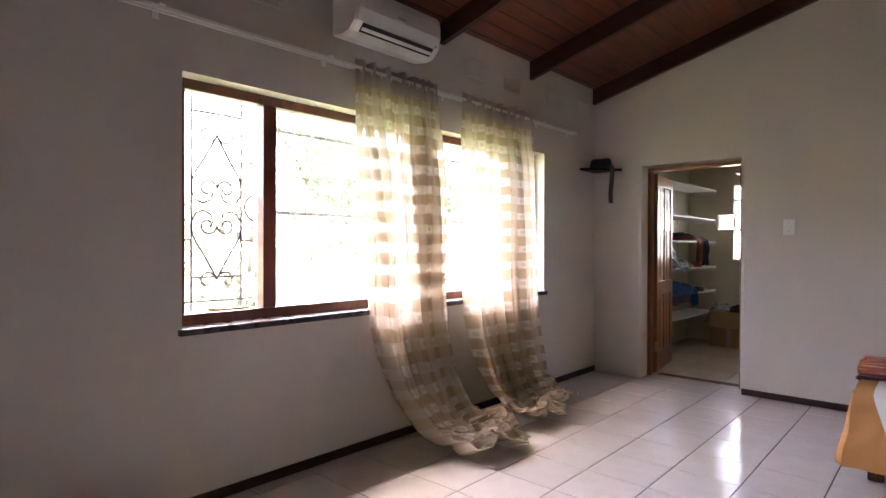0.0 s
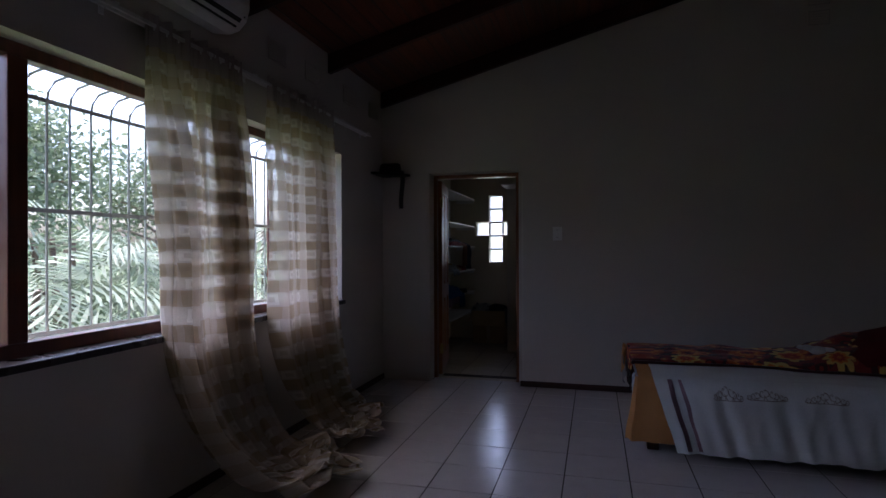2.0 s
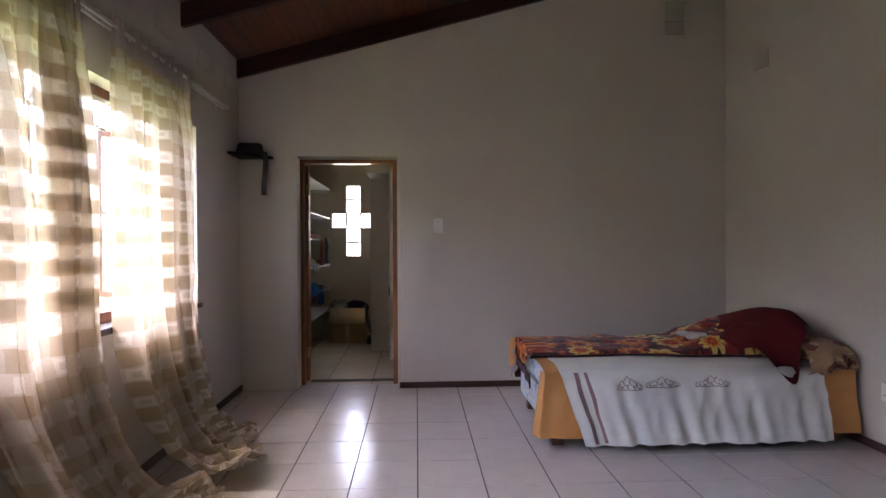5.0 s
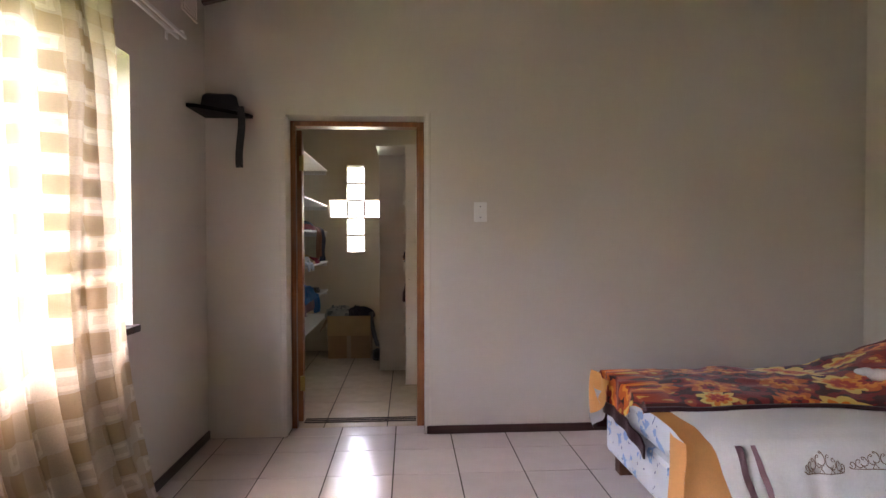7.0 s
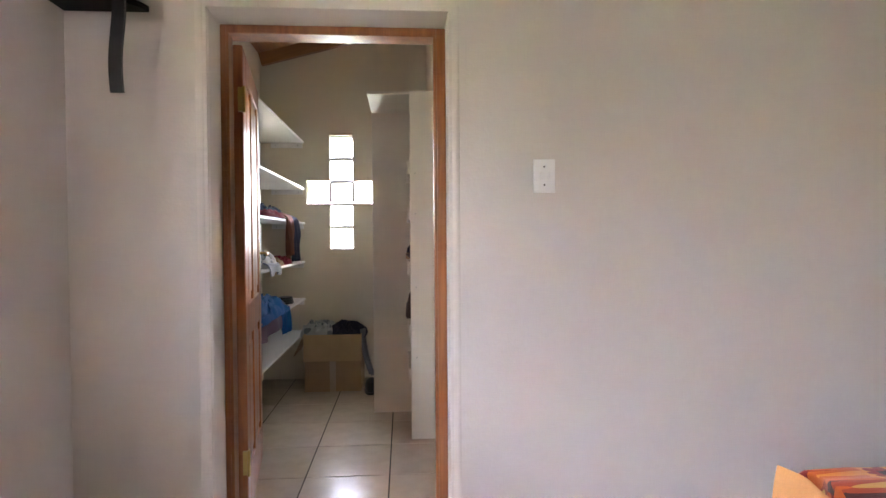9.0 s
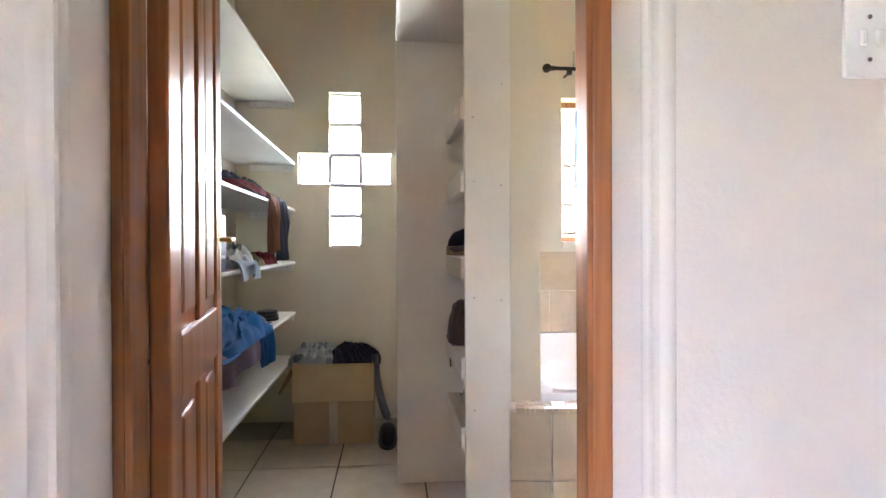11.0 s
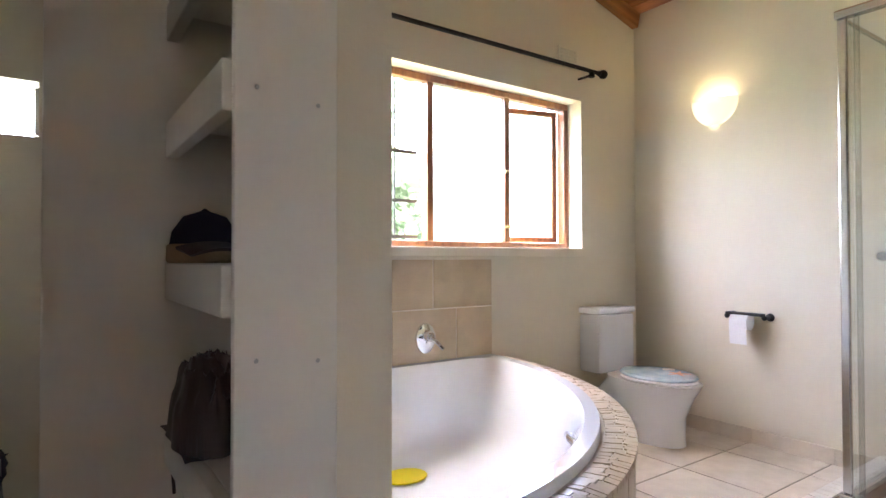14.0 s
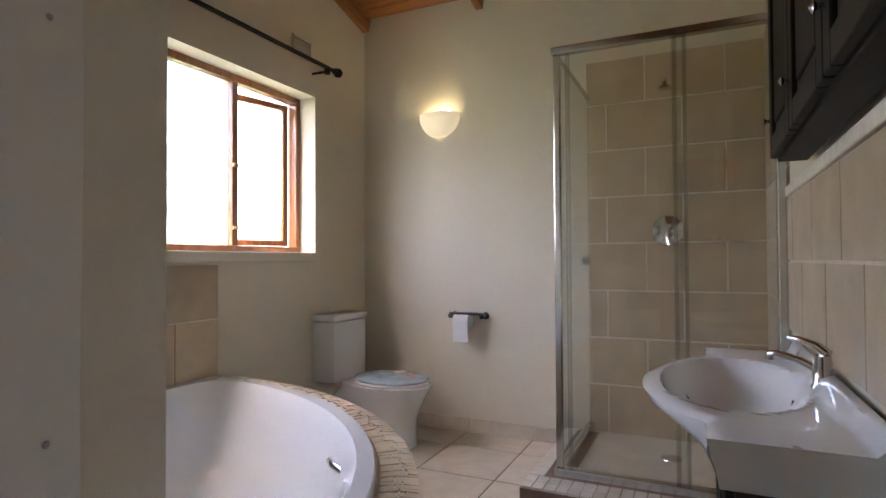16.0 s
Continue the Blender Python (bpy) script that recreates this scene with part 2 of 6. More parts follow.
def sheet(bm, nu, nv, f, thick=0.0):
    """A grid of f(u, v) with u, v from 0 to 1."""
    vs = [[bm.verts.new(f(i / nu, j / nv)) for j in range(nv + 1)] for i in range(nu + 1)]
    for i in range(nu):
        for j in range(nv):
            bm.faces.new((vs[i][j], vs[i + 1][j], vs[i + 1][j + 1], vs[i][j + 1]))
    if thick:
        bmesh.ops.recalc_face_normals(bm, faces=bm.faces[:])
        bmesh.ops.solidify(bm, geom=bm.faces[:], thickness=thick)
    return bm


def mesh_of(name, bm, mat, smooth=False):
    bmesh.ops.recalc_face_normals(bm, faces=bm.faces[:])
    me = bpy.data.meshes.new(name)
    bm.to_mesh(me)
    bm.free()
    for mm in (mat if isinstance(mat, (list, tuple)) else [mat]):
        me.materials.append(mm)
    if smooth:
        me.polygons.foreach_set("use_smooth", [True] * len(me.polygons))
        me.set_sharp_from_angle(angle=radians(40))
    return me


def part(name, bm, mat, parent=None, label="", smooth=False):
    """One mesh object, under a thing or a part."""
    ob = new(name, mesh_of(name, bm, mat, smooth))
    if parent is not None:
        ob.parent = parent
    if label:
        ob["label"] = label
    return ob


def thing(name, label, category, group="", kind="", at=(0, 0, 0)):
    """An Empty that carries the parts of a thing."""
    ob = new(name)
    ob.empty_display_size = 0.1
    ob.location = at
    return tagged(ob, label, category, group, kind)


def solid(name, bm, mat, label, category, group="", kind="", smooth=False):
    return tagged(part(name, bm, mat, smooth=smooth), label, category, group, kind)


def B():
    return bmesh.new()


def n3(x, y, z, s=1.0):
    return noise.noise(Vector((x * s, y * s, z * s)))


# ---- structure ----
XW, XR = -2.15, 2.285      # faces of the outer walls, west and east
YF, YD, YB = 5.63, 5.89, 5.98   # wall between the bedroom and the back rooms, thicker behind the basin
YN, YS = 8.47, -2.0         # far north wall, wall behind the start
SLOPE = 0.268
EAVE = 2.93
PX0, PX1, PY0 = -0.71, -0.587, 6.915   # partition between dressing room and bath


def roof_z(x):
    return EAVE + SLOPE * (x - XW)


def gable_z(x):
    return 2.82 + SLOPE * min(x - XW, XR - x)


def holes(x0, x1, z0, z1, cuts):
    """Splits a rectangle round its openings into plain rectangles."""
    xs = sorted({x0, x1, *[c[0] for c in cuts], *[c[1] for c in cuts]})
    zs = sorted({z0, z1, *[c[2] for c in cuts], *[c[3] for c in cuts]})
    for a, b in zip(xs, xs[1:]):
        for c, d in zip(zs, zs[1:]):
            if not any(k[0] <= a and b <= k[1] and k[2] <= c and d <= k[3] for k in cuts):
                yield a, b, c, d


def wall_x(name, x0, x1, y0, y1, z0, z1, cuts, mat, label):
    bm = B()
    for a, b, c, d in holes(y0, y1, z0, z1, cuts):
        box(bm, x0, x1, a, b, c, d)
    bmesh.ops.remove_doubles(bm, verts=bm.verts[:], dist=1e-5)
    return solid(name, bm, mat, label, "wall", kind="structure")


def wall_y(name, y0, y1, x0, x1, z0, z1, cuts, mat, label):
    bm = B()
    for a, b, c, d in holes(x0, x1, z0, z1, cuts):
        box(bm, a, b, y0, y1, c, d)
    bmesh.ops.remove_doubles(bm, verts=bm.verts[:], dist=1e-5)
    return solid(name, bm, mat, label, "wall", kind="structure")


WIN = (1.375, 4.65, 0.885, 2.145)          # bedroom window: y0 y1 z0 z1
BWIN = (-0.02, 1.725, 1.157, 2.123)           # bathroom window: x0 x1 z0 z1
CX, CZ, BL = -1.461, 1.635, 0.2           # glass block cross
CROSS = [(CX - BL / 2, CX + BL / 2, 1.13, 2.13), (CX - 1.5 * BL, CX - BL / 2, 1.535, 1.735), (CX + BL / 2, CX + 1.5 * BL, 1.535, 1.735)]
DOOR = (-1.65, -0.75, 0.0, 2.09)
wall_x("wall_west", XW - 0.25, XW, YS, YF, 0, 3.2, [WIN], M_WALL, "cream painted plaster wall with a wide window")
wall_x("wall_west_back", XW - 0.25, XW, YF, YN, 0, 3.2, [], M_WALL2, "cream painted wall behind white shelves")
wall_y("wall_bath_south", YD, YB, -0.45, XR, 0, 4.4, [], M_WALL2, "cream wall behind the basin and shower")
wall_y("wall_north_bedroom", YF, YD, XW, XR, 0, 4.4, [DOOR], M_WALL, "cream plaster wall with a doorway")
wall_y("wall_north", YN, YN + 0.25, XW - 0.25, XR + 0.25, 0, 3.7, [BWIN, *CROSS], M_WALL2, "cream wall with a cross of glass blocks")
wall_x("wall_east", XR, XR + 0.25, YS, YD, 0, 4.4, [], M_WALL, "cream painted plaster wall beside the bed")
wall_x("wall_east_bath", XR, XR + 0.25, YD, YN, 0, 4.4, [], M_WALL2, "cream painted bathroom wall with a lamp")
wall_y("wall_south", YS - 0.25, YS, XW - 0.25, XR + 0.25, 0, 4.4, [], M_WALL, "plain cream wall behind the walk")
wall_x("wall_partition", PX0, PX1, PY0, YN, 0, 3.6, [], M_WALL2, "cream partition beside the corner bath")
# ceilings and rafters
bm = B()
sheet(bm, 1, 1, lambda u, v: (XW - 0.2 + u * (XR - XW + 0.4), YS + v * (YF - YS), roof_z(XW - 0.2 + u * (XR - XW + 0.4))), 0.05)
ceiling = tagged(part("ceiling", bm, M_BOARD), "sloping red-brown timber board ceiling", "ceiling", kind="structure")
bm = B()
RID = (XW + XR) / 2
for a, b in ((XW - 0.2, RID), (RID, XR + 0.2)):
    tmp = B()
    sheet(tmp, 1, 1, lambda u, v: (a + u * (b - a), YD - 0.03 + v * (YN - YD + 0.28), gable_z(a + u * (b - a))), 0.05)
    me = mesh_of("tmp", tmp, M_PINEBOARD)
    bm.from_mesh(me)
    bpy.data.meshes.remove(me)
tagged(part("ceiling_back", bm, M_PINEBOARD), "sloping orange pine board ceiling", "ceiling", kind="structure")


def rafter(y, x0, x1, z0, slope, width, depth, mat, label):
    """A rafter under a sloping ceiling; z0 is its top at x0."""
    bm = B()
    length = (x1 - x0) * math.sqrt(1 + slope * slope)
    box(bm, 0, length, -width / 2, width / 2, -depth, 0, 0.004)
    ob = solid("rafter", bm, mat, label, "rafter", "rafters of the ceiling")
    ob.matrix_world = Matrix.Translation((x0, y, z0)) @ Matrix.Rotation(-math.atan(slope), 4, "Y")
    return ob


for y in (-1.44, -0.27, 0.9, 2.075, 3.25, 4.425, 5.603):
    rafter(y, XW - 0.1, XR, roof_z(XW - 0.1) - 0.004, SLOPE, 0.05, 0.15, M_BEAM, "dark brown-red timber rafter under the sloping ceiling")
for y in (8.438, 7.58, 6.72):
    rafter(y, XW + 0.001, RID, gable_z(XW) - 0.004, SLOPE, 0.05, 0.105, M_PINEBEAM, "orange varnished pine rafter under the bathroom ceiling")
    rafter(y, RID + 0.002, XR, gable_z(RID) - 0.004, -SLOPE, 0.05, 0.105, M_PINEBEAM, "orange varnished pine rafter under the bathroom ceiling")
# board joints of the bedroom ceiling: thin proud battens
bm = B()
x = XW + 0.05
while x < XR:
    for y0, y1 in zip((-2.0, -1.41, -0.24, 0.93, 2.1, 3.28, 4.455), (-1.47, -0.3, 0.87, 2.045, 3.22, 4.395, 5.575)):
        box(bm, x - 0.003, x + 0.003, y0, y1, roof_z(x) - 0.008, roof_z(x) + 0.003)
    x += 0.135
tagged(part("ceiling_joints", bm, M_BEAM), "dark joints between ceiling boards", "trim", kind="structure")
bm = B()
x = XW + 0.05
while x < XR:
    box(bm, x - 0.0025, x + 0.0025, YD, YN, gable_z(x) - 0.006, gable_z(x) + 0.002)
    x += 0.11
tagged(part("ceiling_joints_back", bm, M_PINEBEAM), "joints between pine ceiling boards", "trim", kind="structure")

# skirtings of the bedroom
bm = B()
box(bm, XW, XW + 0.014, YS, YF, 0.0, 0.055, 0.004)
tagged(part("baseboard_west", bm, M_SKIRT), "dark stained wooden skirting", "skirting", kind="structure")
bm = B()
box(bm, DOOR[1] + 0.012, XR - 0.014, YF - 0.014, YF, 0.0, 0.055, 0.004)
tagged(part("baseboard_north", bm, M_SKIRTX), "dark stained wooden skirting", "skirting", kind="structure")
bm = B()
box(bm, XR - 0.014, XR, YS, YF, 0.0, 0.055, 0.004)
tagged(part("baseboard_east", bm, M_SKIRT), "dark stained wooden skirting", "skirting", kind="structure")
# rounded plaster edge round the doorway, bedroom side
bm = B()
r = 0.03
for x, s in ((DOOR[0], -1), (DOOR[1], 1)):
    tube(bm, [(x + s * (r - 0.004), YF + r - 0.004, 0.0), (x + s * (r - 0.004), YF + r - 0.004, DOOR[3] + 0.02)], r, 16)
tagged(part("trim_doorway", bm, M_WALL, smooth=True), "rounded plaster edges of the doorway", "trim", kind="structure")

# bedroom window
xi = XW - 0.105
window = thing("window_1", "reddish wooden casement window, two sashes open outwards", "window", kind="structure")
bm = B()
y0, y1, z0, z1 = WIN
for a in ((y0, y1, z1 - 0.055, z1), (y0, y1, z0, z0 + 0.06), (y0, y0 + 0.06, z0 + 0.06, z1 - 0.055), (y1 - 0.06, y1, z0 + 0.06, z1 - 0.055), (1.872, 1.955, z0 + 0.06, z1 - 0.055), (4.05, 4.13, z0 + 0.06, z1 - 0.055), (3.0, 3.045, z0 + 0.06, z1 - 0.055)):
    box(bm, xi - 0.07, xi, a[0], a[1], a[2], a[3], 0.005)
part("window_frame", bm, M_FRAME, window)
for ya, yb in ((1.955, 3.0), (3.045, 4.05)):
    bm = B()
    box(bm, xi - 0.04, xi - 0.036, ya, yb, z0 + 0.06, z1 - 0.055)
    pane = part("pane", bm, M_GLASS, window)
    pane.visible_shadow = False


def sash(ya, yb, hinge, turn):
    """An open casement sash with its pane, turned about its hinge edge."""
    w, h = yb - ya, z1 - z0 - 0.12
    bm = B()
    t = 0.045
    box(bm, -0.02, 0.02, 0, t, 0, h, 0.004)
    box(bm, -0.02, 0.02, w - t, w, 0, h, 0.004)
    box(bm, -0.02, 0.02, t, w - t, 0, t, 0.004)
    box(bm, -0.02, 0.02, t, w - t, h - t, h, 0.004)
    fr = part("sash", bm, M_FRAME, window, "open sash")
    bm = B()
    box(bm, -0.002, 0.002, t - 0.005, w - t + 0.005, t - 0.005, h - t + 0.005)
    gl = part("pane", bm, M_GLASS, fr)
    gl.visible_shadow = False
    base = pose(xi - 0.075, ya if hinge == 0 else yb, z0 + 0.063, 0, 0, turn)
    fr.matrix_world = base if hinge == 0 else base @ Matrix.Rotation(math.pi, 4, "Z")


sash(1.44, 1.868, 0, 82)
sash(4.135, 4.585, 1, -78)
# stay on the sill of the open sash
bm = B()
tube(bm, [(xi + 0.004, 1.55, z0 + 0.075), (xi + 0.012, 1.60, z0 + 0.072), (xi + 0.012, 1.78, z0 + 0.072)], 0.008, 8)
part("casement_stay", bm, M_BRASS, window, "worn metal casement stay")
# stone sill, in pieces
sill = thing("window_sill", "dark slate window sill in short pieces", "window sill", kind="structure")
y = y0 - 0.02
while y < y1 + 0.02:
    bm = B()
    e = min(y + 0.295, y1 + 0.022)
    box(bm, XW - 0.10, XW + 0.03, y, e - 0.003, z0 - 0.03, z0 + 0.004, 0.004)
    part("tile", bm, M_SILL, sill)
    y += 0.295


def spiral(cy, cz, r0, r1, a0, turns, n=18):
    return [(cy + (r0 + (r1 - r0) * i / n) * math.cos(a0 + turns * 2 * math.pi * i / n), cz + (r0 + (r1 - r0) * i / n) * math.sin(a0 + turns * 2 * math.pi * i / n)) for i in range(n + 1)]


def iron(name, lines, x, radius, parent, mat):
    bm = B()
    for line in lines:
        tube(bm, [(x, a, b) for a, b in line], radius, 6)
    return part(name, bm, mat, parent, smooth=True)


# scrolled grille behind the left sash
def scroll_grille(ya, yb):
    g = thing("scroll_grille", "black wrought iron scroll grille in the open window", "burglar bars", "window grilles")
    za, zb = z0 + 0.02, z1 - 0.02
    c, w = (ya + yb) / 2, yb - ya
    xs = xi - 0.11
    l, r = ya + 0.17 * w, yb - 0.17 * w
    iron("bar", [[(l, za), (l, zb)]], xs, 0.0065, g, M_IRON)
    iron("bar", [[(r, za), (r, zb)]], xs, 0.0065, g, M_IRON)
    for zz in (za + 0.09, za + 0.22, zb - 0.11):
        iron("bar", [[(l if zz != za + 0.09 else ya, zz), (r if zz != za + 0.09 else yb, zz)]], xs, 0.0065, g, M_IRON)
    for zz in (za + 0.42, zb - 0.36):
        iron("bar", [[(ya, zz), (l, zz)]], xs, 0.006, g, M_IRON)
        iron("bar", [[(r, zz), (yb, zz)]], xs, 0.006, g, M_IRON)
    m = (za + zb) / 2 - 0.01
    half = (r - l) / 2
    for s in (1, -1):
        tip = m + s * 0.40
        for k in (1, -1):
            heart = [(c, tip - s * 0.01)] + [(c + k * half * math.sin(u * math.pi / 2), tip - s * (0.06 + 0.24 * u)) for u in (0.35, 0.6, 0.8, 0.95)]
            heart += [(c + k * half * 0.98, m + s * 0.075), (c + k * half * 0.82, m + s * 0.035), (c + k * half * 0.55, m + s * 0.02), (c + k * half * 0.25, m + s * 0.04), (c + k * 0.02, m + s * 0.085)]
            iron("scroll", [heart], xs, 0.0065, g, M_IRON)
            iron("scroll", [spiral(c + k * 0.052, m + s * 0.10, 0.052, 0.014, math.pi if k > 0 else 0, (-1 if k * s > 0 else 1) * 1.15)], xs, 0.0065, g, M_IRON)
            iron("scroll", [spiral(c + k * 0.055, tip - s * 0.0, 0.055, 0.014, math.pi if k > 0 else 0, (-1 if k * s > 0 else 1) * -0.95)], xs, 0.0065, g, M_IRON)
    iron("scroll", [spiral(r + 0.10, m + 0.0, 0.085, 0.07, math.pi * 0.6, 0.4)], xs, 0.0065, g, M_IRON)


scroll_grille(1.44, 1.868)
scroll_grille(4.135, 4.585)
# plain bars outside the fixed panes, bent in at the top
bars = thing("burglar_bars", "pale painted steel burglar bars outside the window", "burglar bars", "window grilles")
xb = xi - 0.22
yy = 1.98
while yy < 4.08:
    bm = B()
    tube(bm, [(xb, yy, z0 + 0.02), (xb, yy, z1 - 0.16), (xb + 0.01, yy, z1 - 0.10), (xb + 0.05, yy, z1 - 0.055), (xb + 0.12, yy, z1 - 0.04)], 0.006, 6)
    part("bar", bm, M_IRONW, bars, smooth=True)
    yy += 0.118
for zz in (z0 + 0.05, 1.50, z1 - 0.14):
    bm = B()
    box(bm, xb - 0.004, xb + 0.004, 2.02, 4.08, zz - 0.01, zz + 0.01)
    part("rail", bm, M_IRONW, bars)

# glass block cross
cross = thing("window_cross", "cross of ribbed glass blocks set in the wall", "glass blocks", kind="structure")
M_BLOCK = frosted_glass("glass_block", 0.96)
for bx, bz in [(0, k) for k in range(5)] + [(-1, 2), (1, 2)]:
    bm = B()
    zc = 1.13 + 0.1 + 0.2 * bz
    box(bm, CX + bx * 0.2 - 0.087, CX + bx * 0.2 + 0.087, YN + 0.045, YN + 0.125, zc - 0.087, zc + 0.087, 0.008)
    part("glass_block", bm, M_BLOCK, cross).visible_shadow = False
bm = B()
for bz in range(6):
    zz = 1.13 + 0.2 * bz
    box(bm, CX - 0.1, CX + 0.1, YN + 0.042, YN + 0.125, max(1.13, zz - 0.0135), min(2.13, zz + 0.0135))
for bx in (-0.3, -0.1, 0.1, 0.3):
    box(bm, max(CX - 0.3, CX + bx - 0.0135), min(CX + 0.3, CX + bx + 0.0135), YN + 0.042, YN + 0.125, 1.5485, 1.7215)
part("mortar", bm, material("grey_mortar", (0.5, 0.49, 0.46), 0.9), cross)

# bathroom window
bwin = thing("window_2", "varnished wooden bathroom window with obscure glass, end sashes ajar", "window", kind="structure")
xa, xz, za, zb = BWIN
yi = YN + 0.115
bm = B()
for a in ((xa, xz, zb - 0.04, zb), (xa, xz, za, za + 0.035), (xa, xa + 0.04, za + 0.035, zb - 0.04), (xz - 0.04, xz, za + 0.035, zb - 0.04), (0.595, 0.635, za + 0.035, zb - 0.04), (1.165, 1.205, za + 0.035, zb - 0.04)):
    box(bm, a[0], a[1], yi, yi + 0.06, a[2], a[3], 0.004)
part("window_frame", bm, M_BFRAME, bwin)
bm = B()
box(bm, 0.635, 1.165, yi + 0.03, yi + 0.034, za + 0.035, zb - 0.04)
part("pane", bm, M_FROST, bwin).visible_shadow = False


def bath_sash(x0, x1, hinge, turn):
    w, h = x1 - x0, zb - za - 0.085
    bm = B()
    t = 0.035
    box(bm, 0, t, -0.018, 0.018, 0, h, 0.003)
    box(bm, w - t, w, -0.018, 0.018, 0, h, 0.003)
    box(bm, t, w - t, -0.018, 0.018, 0, t, 0.003)
    box(bm, t, w - t, -0.018, 0.018, h - t, h, 0.003)
    fr = part("sash", bm, M_BFRAME, bwin, "sash ajar")
    bm = B()
    box(bm, t - 0.004, w - t + 0.004, -0.002, 0.002, t - 0.004, h - t + 0.004)
    part("pane", bm, M_FROST, fr).visible_shadow = False
    m = pose(x0 if hinge == 0 else x1, yi + 0.075, za + 0.04, 0, 0, turn)
    fr.matrix_world = m if hinge == 0 else m @ Matrix.Rotation(math.pi, 4, "Z")


bath_sash(0.025, 0.59, 0, 70)
bath_sash(1.21, 1.68, 1, -14)
bm = B()
for xx in (0.15, 0.30, 0.45):
    tube(bm, [(xx, yi + 0.12, za - 0.02), (xx, yi + 0.12, zb)], 0.006, 6)
for zz in (za + 0.06, 1.42, 1.70):
    box(bm, 0.0, 0.6, yi + 0.116, yi + 0.124, zz - 0.009, zz + 0.009)
part("bar", bm, M_IRON, bwin, "dark burglar bars")
for zz in (za + 0.12, za + 0.46):
    bm = B()
    box(bm, 1.165, 1.2, yi - 0.012, yi, zz, zz + 0.02, 0.003)
    tube(bm, [(1.18, yi - 0.012, zz + 0.01), (1.155, yi - 0.022, zz + 0.014)], 0.004, 6)
    part("window_catch", bm, M_BRASS, bwin, "small brass catch")
bm = B()
box(bm, xa - 0.0, xz + 0.01, YN - 0.02, YN + 0.118, za - 0.055, za, 0.006)
tagged(part("window_sill_bath", bm, M_WALL2), "cream plaster window ledge", "window sill", kind="structure")

# door frame and open door
jamb = thing("door_frame", "orange-brown varnished door frame", "door frame", kind="structure")
for name, a in (("jamb", (DOOR[0], -1.628, 0, 2.085)), ("jamb", (-0.788, DOOR[1], 0, 2.085)), ("head", (-1.628, -0.788, 2.05, 2.085))):
    bm = B()
    box(bm, a[0], a[1], 5.79, YD + 0.002, a[2], a[3], 0.004)
    if name == "jamb":
        s = 1 if a[0] < -1.2 else -1
        e = a[1] if s > 0 else a[0]
        box(bm, min(e, e + s * 0.012), max(e, e + s * 0.012), 5.79, 5.845, 0, 2.05, 0.002)
    part(name, bm, M_JAMB, jamb)
bm = B()
box(bm, -0.791, -0.787, 5.858, 5.884, 1.245, 1.40, 0.001)
strike = part("strike_plate", bm, material("tarnished_steel", (0.07, 0.05, 0.04), 0.5, metal=0.5, vary=0.15, scale=30), jamb, "worn steel strike plate")
for za_, zb_ in ((1.27, 1.305), (1.335, 1.365)):
    bm = B()
    box(bm, -0.7922, -0.791, 5.864, 5.878, za_, zb_)
    part("latch_hole", bm, M_BLACK, strike)


def door_leaf():
    """A panelled door: stiles, rails and four raised panels."""
    d = thing("door_1", "open varnished reddish-brown wooden panel door", "door")
    w, h, t = 0.795, 2.03, 0.04
    bm = B()
    s = 0.115
    for a in ((0, s, 0, h), (w - s, w, 0, h), (s, w - s, 0, 0.20), (s, w - s, h - 0.12, h), (s, w - s, 0.78, 0.93), (w / 2 - 0.05, w / 2 + 0.05, 0.20, 0.78), (w / 2 - 0.05, w / 2 + 0.05, 0.93, h - 0.12)):
        box(bm, -t / 2, t / 2, a[0], a[1], a[2], a[3], 0.006)
    part("leaf_frame", bm, M_DOOR, d)
    for ya, yb in ((s, w / 2 - 0.05), (w / 2 + 0.05, w - s)):
        for pa, pb in ((0.20, 0.78), (0.93, h - 0.12)):
            bm = B()
            box(bm, -0.009, 0.009, ya - 0.004, yb + 0.004, pa - 0.004, pb + 0.004)
            box(bm, -0.017, 0.017, ya + 0.035, yb - 0.035, pa + 0.035, pb - 0.035, 0.012)
            part("panel", bm, M_DOOR, d)
    bm = B()
    for sx in (1, -1):
        box(bm, sx * 0.02 - 0.003, sx * 0.02 + 0.003, w - 0.075, w - 0.04, 0.98, 1.20, 0.002)
        tube(bm, [(sx * 0.02, w - 0.057, 1.14), (sx * 0.055, w - 0.057, 1.14), (sx * 0.062, w - 0.07, 1.14), (sx * 0.062, w - 0.17, 1.135)], 0.008, 8)
    part("door_handle", bm, M_BRASS, d, "dull brass lever handle", smooth=True)
    for zz in (0.22, 1.75):
        bm = B()
        box(bm, 0.0, 0.024, -0.016, 0.03, zz, zz + 0.10, 0.002)
        tube(bm, [(0.024, -0.014, zz - 0.004), (0.024, -0.014, zz + 0.104)], 0.007, 8)
        part("hinge", bm, M_BRASS, d, "brass hinge")
    d.matrix_world = pose(-1.612, 5.90, 0.012, 0, 0, 9.5)
    return d


door_leaf()
